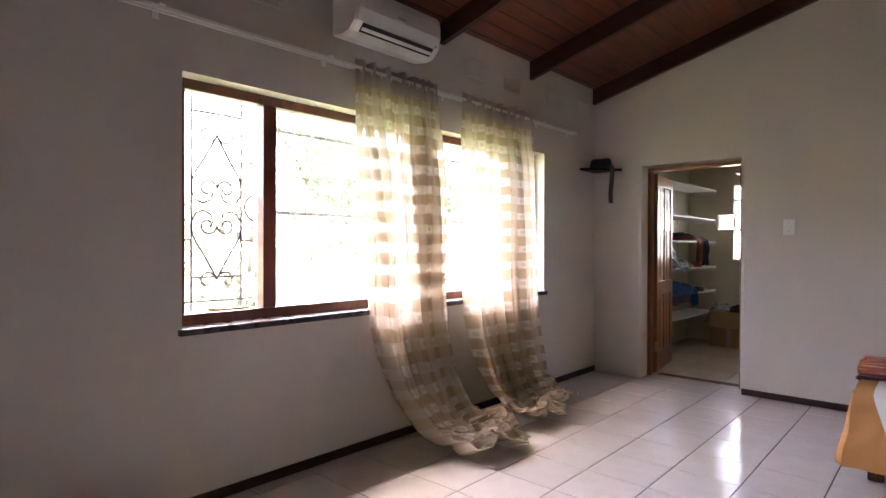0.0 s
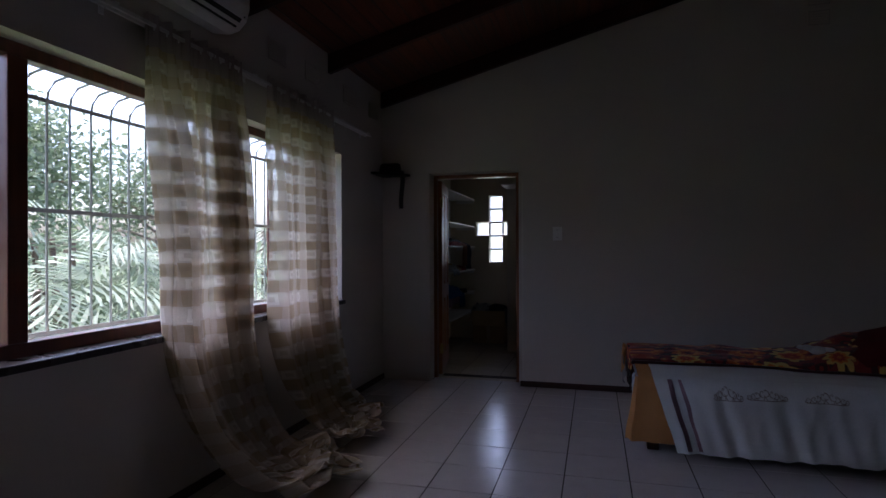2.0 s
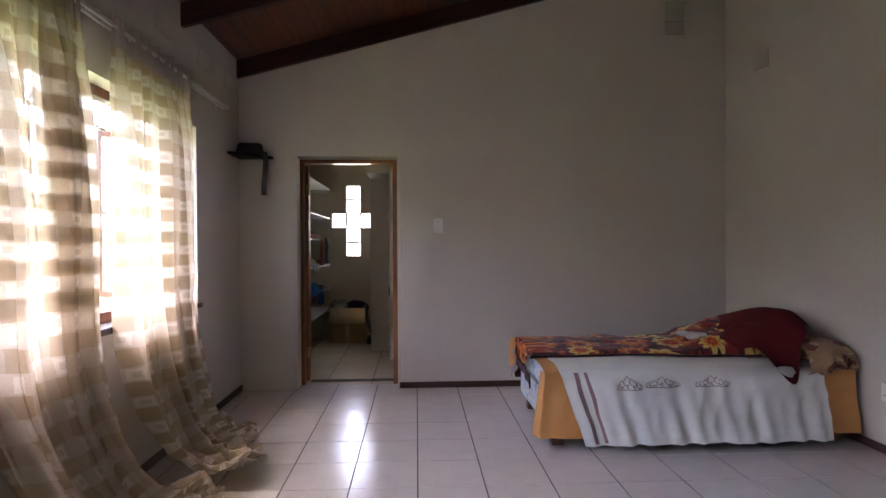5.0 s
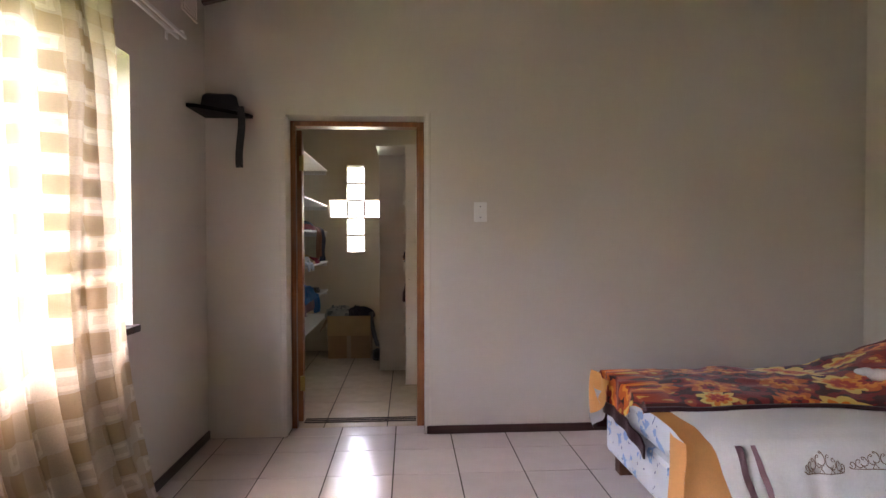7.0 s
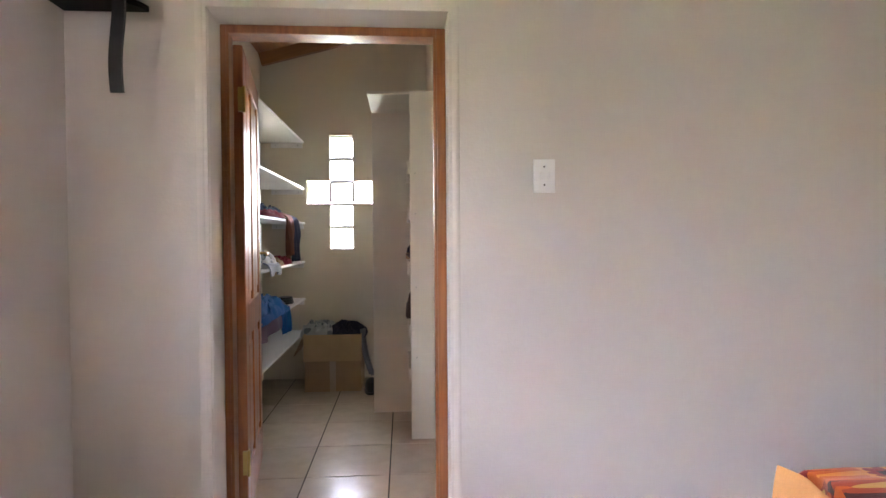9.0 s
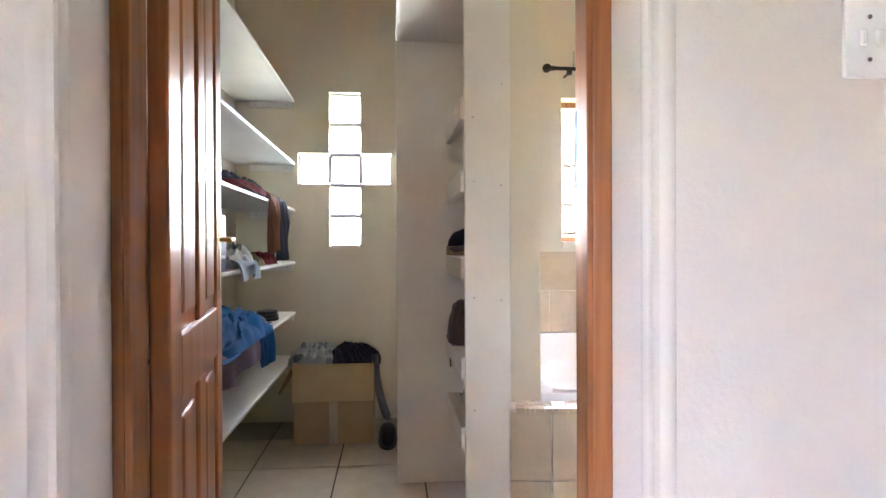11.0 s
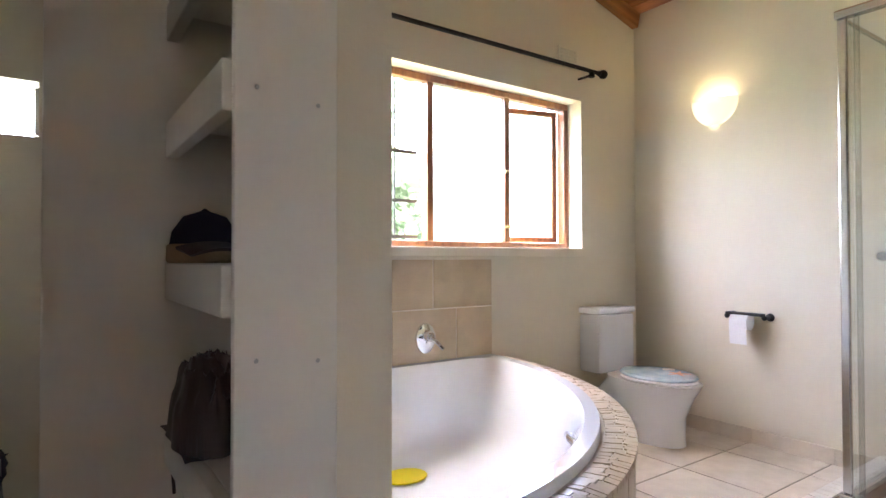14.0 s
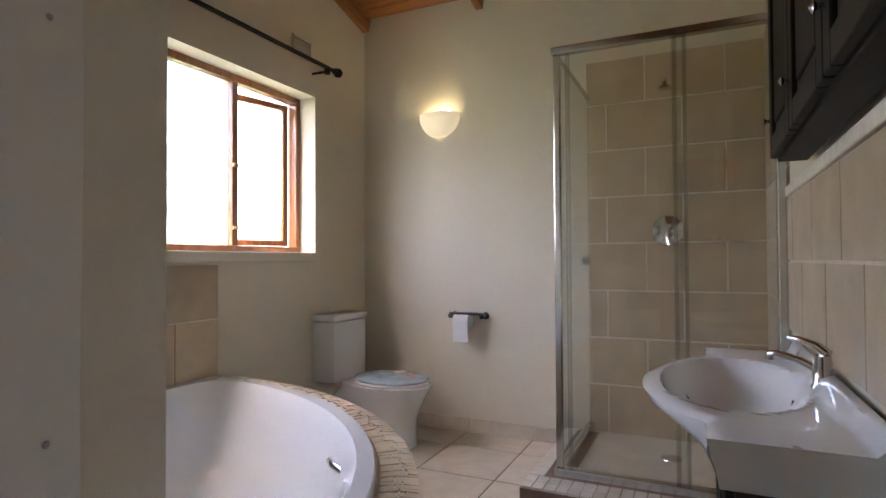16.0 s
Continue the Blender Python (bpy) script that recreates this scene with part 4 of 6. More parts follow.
    bmp.inputs["Strength"].default_value, bmp.inputs["Distance"].default_value = 0.35, 0.004
    l.new(bmp.outputs["Normal"], b.inputs["Normal"])
    return m


M_BLANKET = flowers("floral_plush")
M_BINDING = cloth_mat("brown_binding", (0.045, 0.018, 0.022), 0.45)
M_MATTRESS = printed("blue_floral_ticking", (0.55, 0.60, 0.66), [((0.20, 0.36, 0.62), 3.0, 0.30), ((0.10, 0.14, 0.26), 6.0, 0.16), ((0.60, 0.62, 0.60), 5.0, 0.16)], 3.0, 0.7)
M_SHEET = cloth_mat("white_satin_sheet", (0.87, 0.88, 0.87), 0.42, 0.02)
M_ORANGE = cloth_mat("orange_sheet", (0.64, 0.31, 0.11), 0.75, 0.05)
M_RED = cloth_mat("dark_red_cloth", (0.12, 0.012, 0.016), 0.8)
M_TAN = printed("tan_floral_plush", (0.34, 0.20, 0.11), [((0.16, 0.045, 0.03), 4.0, 0.36), ((0.50, 0.36, 0.20), 5.0, 0.26)], 2.0)
M_LILAC = cloth_mat("lilac_embroidery", (0.36, 0.22, 0.25), 0.7, 0.15)
M_STITCH = cloth_mat("brown_embroidery", (0.34, 0.23, 0.17), 0.7, 0.15)
M_BEDWOOD = wood("bed_leg_wood", (0.08, 0.03, 0.015), (0.16, 0.06, 0.03), 0.5, axis="z")

BX0, BX1, BY0, BY1 = 0.245, 2.25, 4.07, 5.02
bed = thing("bed", "single bed with a blue floral base on short wooden legs", "bed")
bm = B()
box(bm, BX0, BX1, BY0, BY1, 0.105, 0.33, 0.03)
part("base", bm, M_MATTRESS, bed)
bm = B()
box(bm, BX0 + 0.005, BX1, BY0 + 0.005, BY1, 0.332, 0.49, 0.045)
part("mattress", bm, M_MATTRESS, bed)
for x in (BX0 + 0.04, BX1 - 0.12):
    for y in (BY0 + 0.04, BY1 - 0.12):
        bm = B()
        box(bm, x, x + 0.075, y, y + 0.075, 0.0, 0.105, 0.006)
        part("leg", bm, M_BEDWOOD, bed)


def drape(x0, x1, top_back, hem, seed, fold=0.022, lift=0.0, slant=0.0, y_front=BY0, flare=0.05):
    """A cloth over the front edge of the bed: f(u, v) with v from the top's back to the hem."""
    def f(u, v):
        x = lerp(x0, x1, u)
        top = 0.5 + lift
        run = top_back - y_front
        total = run + (top - hem)
        s = v * total
        if s < run:
            k = s / run
            y = top_back - s
            z = top + 0.006 * n3(x * 5, y * 5, seed) - 0.02 * ease((k - 0.85) / 0.15)
        else:
            d = (s - run) / (top - hem)
            wave = math.sin(x * 31 + seed + 1.2 * math.sin(x * 7)) + 0.6 * math.sin(x * 53 + 2 * seed)
            y = y_front - 0.014 - flare * d ** 1.2 - fold * d * (0.55 + 0.45 * wave) - 0.012 * math.sin(math.pi * min(1, d * 4)) * 0.5
            z = top - 0.02 - (top - 0.02 - hem) * d + 0.012 * d * n3(x * 3, 0, seed) 
            pull = 0.5 - abs(n3((x + 0.28 * d) * 6.5, d * 0.9, seed + 5)) * 2.2
            y -= fold * 0.75 * pull * math.sin(math.pi * min(1, 0.15 + d * 0.85)) 
            x += slant * d * (1 - u) + 0.01 * n3(x * 9, d * 3, seed)
        return x, y, z
    return f


cloth_mesh("orange_sheet", 110, 44, drape(BX0 - 0.02, BX1 - 0.002, 4.9, 0.085, 1.0, 0.014, 0.004, -0.045, BY0, 0.055), M_ORANGE, 1.9, 1.3)
orange = tagged(bpy.data.objects["orange_sheet"], "orange bed sheet hanging over the edge of the bed", "bed sheet")
ws = cloth_mesh("white_sheet", 130, 44, drape(0.315, 2.03, 4.85, 0.055, 3.0, 0.030, 0.012, 0.13, BY0 - 0.026, 0.085), M_SHEET, 1.5, 1.3)
tagged(ws, "white satin top sheet with brown and lilac embroidery", "bed sheet")
ff = drape(0.315, 2.03, 4.85, 0.055, 3.0, 0.030, 0.012, 0.13, BY0 - 0.026, 0.085)
RUN = (4.85 - BY0 + 0.026) / (4.85 - BY0 + 0.026 + 0.462)


def on_sheet(u, d):
    """A place just off the white sheet: u along it, d down the hanging side."""
    p = Vector(ff(u, RUN + (1 - RUN) * d))
    return p + Vector((0, -0.004, 0.001))


for u0, u1 in ((0.045, 0.062), (0.085, 0.098)):
    bm = B()
    sheet(bm, 3, 24, lambda a, b: on_sheet(lerp(u0, u1, a) + 0.0012 * math.sin(b * 75), 0.02 + 0.95 * b))
    part("embroidered_band", bm, M_LILAC, ws, "lilac embroidered band", smooth=True)


def motif(u, d, w, h):
    """Curled stitching, tallest in the middle, over a straight base line."""
    bm = B()
    for k in range(9):
        a = (k - 4) / 4
        r = 0.3 + 0.7 * (1 - abs(a))
        cu, s = u + a * w / 2, 1 if k % 2 else -1
        curl = [on_sheet(cu + s * w * 0.07 * (1 - 0.5 * i / 14) * math.cos(0.55 * i), d - h * r * (0.3 + 0.5 * i / 14) + 0.12 * h * math.sin(0.55 * i)) for i in range(15)]
        tube(bm, curl, 0.0016, 4)
        tube(bm, [on_sheet(cu, d), on_sheet(cu + s * 0.01, d - h * r * 0.35)], 0.0014, 4)
    tube(bm, [on_sheet(u - w / 2 + w * i / 10, d) for i in range(11)], 0.0016, 4)
    return part("embroidered_motif", bm, M_STITCH, ws, "brown embroidered motif", smooth=True)


motif(0.24, 0.27, 0.085, 0.26)
motif(0.37, 0.24, 0.12, 0.20)
motif(0.56, 0.24, 0.12, 0.20)


def heap(name, cx, cy, rx, ry, base, height, seed, mat, label, category, rough_=0.5, nu=56, nv=48, turn=0.0, parent=None, sq=2.6):
    """A soft heap of cloth: a rounded mound with folds."""
    bm = B()

    def f(u, v):
        a, b = u * 2 - 1, v * 2 - 1
        r = (abs(a) ** sq + abs(b) ** sq)
        k = max(0.0, 1 - r) ** 0.45
        w = 1 + 0.18 * n3(a * 2, b * 2, seed)
        x, y = a * rx * w, b * ry * w
        c, s = math.cos(turn), math.sin(turn)
        fold = rough_ * (0.45 * n3(a * 2.2 + seed, b * 2.2, seed) + 0.34 * (0.5 - abs(n3(a * 3.2, b * 4.2 + seed, seed + 3)) * 2) + 0.12 * (0.5 - abs(n3(a * 8, b * 8 + seed, seed + 6)) * 2))
        qx, qy = a * 2 + 0.9 * n3(a * 1.5, b * 1.5, seed + 11), b * 2 + 0.9 * n3(b * 1.5, a * 1.5, seed + 17)
        crease = 0.5 - abs(n3(qx * 1.7, qy * 1.1, seed + 21)) * 2.4
        z = base + 0.004 + height * k * (0.80 + 0.8 * fold + 0.55 * rough_ * crease)
        return cx + c * x - s * y, cy + s * x + c * y, z
    sheet(bm, nu, nv, f)
    sheet(bm, 1, 1, lambda u, v: (cx + (u * 2 - 1) * rx * 0.4, cy + (v * 2 - 1) * ry * 0.4, base + 0.002))
    if parent is not None:
        return part(name, bm, mat, parent, label, smooth=True)
    return solid(name, bm, mat, label, category, smooth=True)


# plush blanket along the back of the bed, rising to the head end
def blanket_f(u, v):
    x = lerp(BX0 - 0.06, 1.78, u)
    rise = 0.17 * ease((x - 1.2) / 0.55)
    back, front = 5.08, 4.40 - 0.10 * ease((x - 1.1) / 0.3) + 0.05 * n3(x * 3, 1, 4)
    y = lerp(back, front, v)
    puff = math.sin(math.pi * min(1, max(0, v))) ** 0.4
    z = 0.516 + (0.07 + rise) * puff * (0.85 + 0.35 * n3(x * 4, y * 4, 2)) + 0.022 * (0.3 - abs(n3(x * 6, y * 9, 5))) * puff
    if v < 0.12:
        k = (0.12 - v) / 0.12
        z -= 0.30 * k
        y = BY1 + 0.035
    if u < 0.10:
        k = (0.10 - u) / 0.10
        x = BX0 - 0.035 - 0.012 * math.sin(v * 25)
        z = lerp(z, 0.36 + 0.10 * v + 0.05 * math.sin(v * 9), ease(k))
    return x, y, z


blanket = cloth_mesh("blanket", 90, 50, blanket_f, M_BLANKET, 1.4, 0.8)
tagged(blanket, "dark red plush blanket with orange and yellow flowers", "blanket")
bm = B()
tube(bm, [blanket_f(0.07 + 0.93 * i / 50, 1.0) for i in range(51)], 0.014, 6)
part("binding", bm, M_BINDING, blanket, "dark brown bound edge", smooth=True)
bm = B()
sheet(bm, 20, 3, lambda a, b: (BX0 - 0.05 - 0.006 * math.sin(a * 20), lerp(4.92, 4.38, a), lerp(0.425, 0.365, b) + 0.05 * (a - 0.3) - 0.10 * a * a), 0.01)
part("binding", bm, M_BINDING, blanket, "dark brown bound edge", smooth=True)
tip = cloth_mesh("grey_sheet", 14, 14, lambda u, v: (BX0 - 0.055 - 0.02 * math.sin(v * 6 + u * 4), lerp(4.92, 5.08, u), lerp(0.46, 0.20 + 0.1 * (1 - u), v)), cloth_mat("grey_sheet_cloth", (0.36, 0.35, 0.37)), 0.2, 0.3)
tagged(tip, "corner of a grey sheet hanging off the bed", "bed sheet")
of = drape(BX0 - 0.02, BX1 - 0.002, 4.9, 0.085, 1.0, 0.014, 0.004, -0.045, BY0, 0.055)
ORUN = (4.9 - BY0) / (4.9 - BY0 + 0.504 - 0.085)


def corner_f(u, v):
    """The sheet's end, gathered round the corner of the bed."""
    x, y, z = of(0.0, ORUN + (1 - ORUN) * v)
    return lerp(x, BX0 - 0.018 - 0.03 * v, ease(u)) - 0.035 * math.sin(math.pi * u) * (0.3 + v), lerp(y, BY0 + 0.13 - 0.06 * v, u), z + 0.012 * math.sin(u * 7) * v


cloth_mesh("sheet_corner", 16, 24, corner_f, M_ORANGE, 0.3, 0.4, orange)
cloth_mesh("sheet_fold", 16, 20, lambda u, v: (BX0 - 0.058 - 0.012 * math.sin(u * 7 + v * 3) - 0.015 * v, lerp(4.80, 5.07 + 0.02 * v, u), lerp(0.545, 0.30 + 0.16 * (1 - u) ** 2, v)), M_ORANGE, 0.3, 0.4, orange)
heap("pillow", 1.97, 4.60, 0.30, 0.36, 0.51, 0.17, 7.0, M_TAN, "pillow under a red cloth at the head of the bed", "pillow", 0.2)


def red_f(u, v):
    x = lerp(1.56, 2.255, u)
    front = 4.19 - 0.06 * math.sin(u * 4) + 0.20 * ease((u - 0.6) / 0.3)
    y = lerp(4.95, front, v)
    peak = math.exp(-((x - 2.06) / 0.34) ** 2 - ((y - 4.60) / 0.42) ** 2) * 0.15 + 0.075 * ease((x - 1.5) / 0.2)
    z = 0.585 + peak - 0.06 * ease((x - 2.12) / 0.15) + 0.03 * (0.3 - abs(n3(x * 4, y * 5, 9))) 
    if v > 0.82:
        k = (v - 0.82) / 0.18
        corner = math.exp(-((u - 0.34) / 0.15) ** 2)
        z -= (0.26 * corner + 0.03) * k
        y -= 0.15 * corner * k + 0.01 * k
    return x, y, z


rc = cloth_mesh("red_cloth", 50, 40, red_f, M_RED, 0.8, 0.9)
tagged(rc, "dark red cloth spread over the pillow", "cloth")


def fold_f(u, v):
    """A thick blanket end rolled over the front edge, creased along its length."""
    x = lerp(1.92, 2.258, u) + 0.02 * n3(v * 4, 1, 3)
    a = v * 4.2 - 0.4
    r = 0.085 + 0.02 * n3(u * 4, v * 3, 7) + 0.018 * (0.4 - abs(n3(u * 3, v * 11, 2)) * 1.5)
    y = 4.06 - r * 1.25 * math.sin(a) + 0.18 * (1 - v) ** 2 - 0.03 * math.sin(u * 5)
    z = 0.535 + 0.035 * math.sin(u * 3) + r * math.cos(a) - 0.10 * max(0.0, v - 0.7)
    return x, y, z


fb = cloth_mesh("folded_blanket", 40, 48, fold_f, M_TAN, 0.4, 0.6)
tagged(fb, "tan patterned plush blanket crumpled at the head of the bed", "blanket")
bm = B()
for k, (dx, dy, r) in enumerate(((0, 0, 0.05), (0.06, 0.02, 0.03), (0.075, -0.01, 0.026), (0.06, -0.04, 0.024), (-0.06, 0.0, 0.035), (-0.10, -0.01, 0.025))):
    bmesh.ops.create_icosphere(bm, subdivisions=2, radius=r, matrix=Matrix.Translation((1.40 + dx, 4.50 + dy, 0.63 + 0.004 * k)) @ Matrix.Diagonal((1.1, 0.8, 0.6, 1)))
solid("soft_toy", bm, cloth_mat("white_plush", (0.68, 0.66, 0.66)), "small white soft toy lying on the blanket", "soft toy", smooth=True)
# ---- dressing room ----
def wall_shelf(z, depth=0.37):
    s = thing("wall_shelf", "white melamine shelf along the dressing room wall", "shelf", "dressing room shelves")
    bm = B()
    box(bm, XW + 0.001, XW + depth, 5.93, YN - 0.001, z - 0.016, z, 0.002)
    part("board", bm, M_SHELF, s)
    bm = B()
    box(bm, XW + 0.09, XW + depth - 0.012, YN - 0.02, YN - 0.001, z - 0.058, z - 0.017, 0.002)
    part("cleat", bm, M_SHELF, s)
    for y in (6.5, 7.25, 8.0):
        bm = B()
        box(bm, XW + 0.001, XW + 0.02, y, y + 0.03, z - 0.07, z - 0.017, 0.002)
        part("bracket", bm, M_SHELF, s)
    for dx in (0.13, 0.32):
        bm = B()
        lathe(bm, [(0.005, 0), (0.004, 0.002)], 8)
        bmesh.ops.transform(bm, matrix=pose(XW + dx, YN - 0.02, z - 0.038, 90), verts=bm.verts[:])
        part("screw", bm, M_IRONW, s)


SH = (2.075, 1.672, 1.372, 1.035, 0.712, 0.43)
for z in SH:
    wall_shelf(z)

M_NAVY = cloth_mat("navy_cloth", (0.022, 0.022, 0.045))
M_CRIMSON = cloth_mat("crimson_cloth", (0.20, 0.012, 0.022))
M_RUST = cloth_mat("rust_cloth", (0.22, 0.075, 0.045))
M_CYAN = cloth_mat("bright_blue_nylon", (0.0, 0.10, 0.29), 0.9)
M_MAUVE = cloth_mat("mauve_cloth", (0.17, 0.12, 0.17))
M_PALE = cloth_mat("pale_blue_cloth", (0.36, 0.42, 0.50))
M_DENIM = cloth_mat("denim", (0.09, 0.13, 0.20))
M_GREYCLOTH = printed("grey_green_camouflage", (0.36, 0.38, 0.35), [((0.14, 0.16, 0.17), 5.0, 0.32), ((0.45, 0.47, 0.44), 7.0, 0.25)], 2.2)
M_BLUEBOX = material("blue_carton", (0.012, 0.03, 0.16), 0.4, vary=0.1, scale=12)
M_BROWNLEATHER = material("brown_leather", (0.06, 0.028, 0.022), 0.45, vary=0.2, scale=14, bump=0.2, bump_scale=60)
M_TANCAP = cloth_mat("tan_cloth", (0.42, 0.30, 0.18))


def hanging(name, x, y0, y1, top, bottom, seed, mat, label, back=0.16, category="clothing"):
    """A garment laid on a shelf with its end hanging over the front edge."""
    def f(u, v):
        y = lerp(y0, y1, u) + 0.012 * math.sin(v * 9 + u * 4 + seed)
        s = v * (back + top - bottom)
        if s < back:
            return x - back + s + 0.004, y, top + 0.014 + 0.05 * math.sin(math.pi * s / back * 0.9) * (0.7 + 0.4 * n3(u * 3, v * 3, seed))
        q = s - back
        return x + 0.016 + 0.014 * math.sin(u * 17 + seed) * min(1, q * 8) + 0.02 * n3(u * 3, q * 6, seed), y + 0.03 * q * math.sin(u * 7 + seed), top + 0.014 - q + 0.012 * math.sin(u * 8 + seed)
    bm = B()
    sheet(bm, 30, 34, f, 0.008)
    return solid(name, bm, mat, label, category, "clothes on the shelves", smooth=True)


XF = XW + 0.37
heap("folded_clothes", -1.95, 7.55, 0.15, 0.34, SH[2], 0.10, 3.0, M_NAVY, "heap of dark navy clothes on a white shelf", "clothing", 0.7)
heap("folded_clothes", -1.88, 7.46, 0.11, 0.32, SH[2], 0.06, 5.0, M_CRIMSON, "crimson garment under navy clothes on a shelf", "clothing", 0.7)
hanging("brown_shirt", XF, 7.66, 7.87, SH[2], 1.085, 2.0, M_RUST, "rust-brown shirt hanging over a shelf edge")
hanging("navy_trousers", XF, 7.87, 8.08, SH[2], 1.05, 5.0, M_NAVY, "dark navy trousers hanging over a shelf edge", 0.2)
bm = B()
box(bm, -1.96, -1.80, 6.90, 7.01, SH[3] + 0.001, SH[3] + 0.215, 0.004)
bx = solid("blue_carton", bm, M_BLUEBOX, "small dark blue carton standing on a shelf", "carton")
for zz in (0.05, 0.13):
    bm = B()
    box(bm, -1.7995, -1.7975, 6.915, 6.995, SH[3] + zz, SH[3] + zz + 0.012)
    part("print_bar", bm, M_PALE, bx, "pale printed bar")
heap("folded_clothes", -1.92, 7.30, 0.14, 0.25, SH[3], 0.11, 8.0, M_GREYCLOTH, "crumpled grey-green clothes on a shelf", "clothing", 0.8)
heap("folded_clothes", -1.87, 7.56, 0.09, 0.09, SH[3], 0.06, 9.0, M_TANCAP, "folded tan cloth on a shelf", "clothing", 0.6)
hanging("blue_cloth", XF, 7.12, 7.40, SH[3], 0.985, 4.0, M_PALE, "pale blue cloth hanging over a shelf edge", 0.14)
heap("folded_clothes", -1.86, 7.80, 0.085, 0.14, SH[3], 0.065, 11.0, M_CRIMSON, "folded crimson cloth on a shelf", "clothing", 0.6)
heap("blue_towel", -1.90, 7.20, 0.155, 0.40, SH[4], 0.15, 13.0, M_CYAN, "bright blue nylon garment heaped on a shelf", "clothing", 0.6)
hanging("blue_sleeve", XF, 7.46, 7.66, SH[4], 0.55, 6.0, M_CYAN, "bright blue sleeve hanging over a shelf edge", 0.2)
hanging("mauve_cloth", XF, 6.70, 7.40, SH[4], 0.60, 8.0, M_MAUVE, "mauve knitted garment hanging over a shelf edge", 0.16)
heap("folded_clothes", -1.95, 7.75, 0.13, 0.18, SH[4], 0.075, 14.0, M_DENIM, "folded denim clothes on a shelf", "clothing", 0.5)
bm = B()
for k in range(3):
    lathe(bm, [(0.0, 0), (0.062 - 0.004 * k, 0.0), (0.066 - 0.004 * k, 0.01), (0.062 - 0.004 * k, 0.017), (0.0, 0.018)], 24, 1.0, 1.25, (-1.87, 8.05, SH[4] + 0.001 + 0.018 * k))
solid("coiled_belt", bm, M_BLACK, "coiled black belt lying on a shelf", "belt", smooth=True)
heap("paper_stack", -1.86, 7.55, 0.06, 0.16, SH[1], 0.02, 15.0, M_WHITE, "crumpled white paper on the upper shelf", "paper", 0.5)

# cardboard box
cb = thing("cardboard_box", "open brown cardboard box heaped with clothes", "box")
bx0, bx1, by0, by1, bh = -1.722, -1.272, 8.03, 8.43, 0.455
for a in ((bx0, bx1, by0, by0 + 0.006), (bx0, bx1, by1 - 0.006, by1), (bx0, bx0 + 0.006, by0 + 0.006, by1 - 0.006), (bx1 - 0.006, bx1, by0 + 0.006, by1 - 0.006)):
    bm = B()
    box(bm, *a, 0.0, bh, 0.001)
    part("side", bm, M_CARD, cb)
bm = B()
box(bm, bx0 + 0.006, bx1 - 0.006, by0 + 0.006, by1 - 0.006, 0.0, 0.008)
part("bottom", bm, M_CARD, cb)
bm = B()
box(bm, bx0 - 0.004, bx1 + 0.006, -0.006, 0.0, -0.21, 0.0, 0.001, m=pose(0, by0 - 0.003, bh + 0.003, -8))
part("flap", bm, material("lighter_cardboard", (0.55, 0.38, 0.20), 0.75, vary=0.05, scale=8, fine=0.05), cb, "front flap folded down")
bm = B()
box(bm, -1.522, -1.475, by0 - 0.0025, by0, 0.0, 0.25)
part("tape", bm, M_SANDTILE, cb, "strip of brown tape")
bm = B()
box(bm, bx0 - 0.01, bx0 - 0.004, by0 + 0.02, by1 - 0.02, 0.0, 0.19, m=Matrix.Identity(4))
bmesh.ops.transform(bm, matrix=pose(bx0 - 0.005, 0, bh, 0, 25) @ Matrix.Translation((-bx0 + 0.005, 0, -0.19)), verts=bm.verts[:])
part("flap", bm, M_CARD, cb, "side flap hanging out")
heap("grey_clothes", -1.62, 8.22, 0.15, 0.17, bh - 0.03, 0.11, 21.0, M_GREYCLOTH, "crumpled grey camouflage clothes in the cardboard box", "clothing", 0.9)
heap("navy_clothes", -1.40, 8.23, 0.165, 0.19, bh - 0.03, 0.10, 25.0, M_NAVY, "dark navy clothes in the cardboard box", "clothing", 0.8)
bm = B()
sheet(bm, 12, 26, lambda u, v: (bx1 + 0.012 + 0.02 * math.sin(u * 9) + 0.07 * v * v, lerp(8.06, 8.17, u), bh + 0.03 - 0.37 * v), 0.006)
solid("striped_cloth", bm, cloth_mat("grey_striped_cloth", (0.22, 0.22, 0.24), colour2=(0.09, 0.09, 0.11)), "grey cloth hanging down the side of the box", "clothing", smooth=True)
sh = thing("shoe", "black shoe on the dressing room floor", "shoe")
bm = B()
lathe(bm, [(0.001, 0.018), (0.048, 0.018), (0.052, 0.05), (0.042, 0.085), (0.02, 0.10), (0.001, 0.102)], 20, 1.0, 2.4, (-1.19, 8.02, 0), None)
part("upper", bm, M_BLACK, sh, smooth=True)
bm = B()
lathe(bm, [(0.001, 0.0), (0.054, 0.0), (0.056, 0.018), (0.001, 0.0185)], 20, 1.0, 2.4, (-1.19, 8.02, 0))
part("sole", bm, M_BLACK, sh)

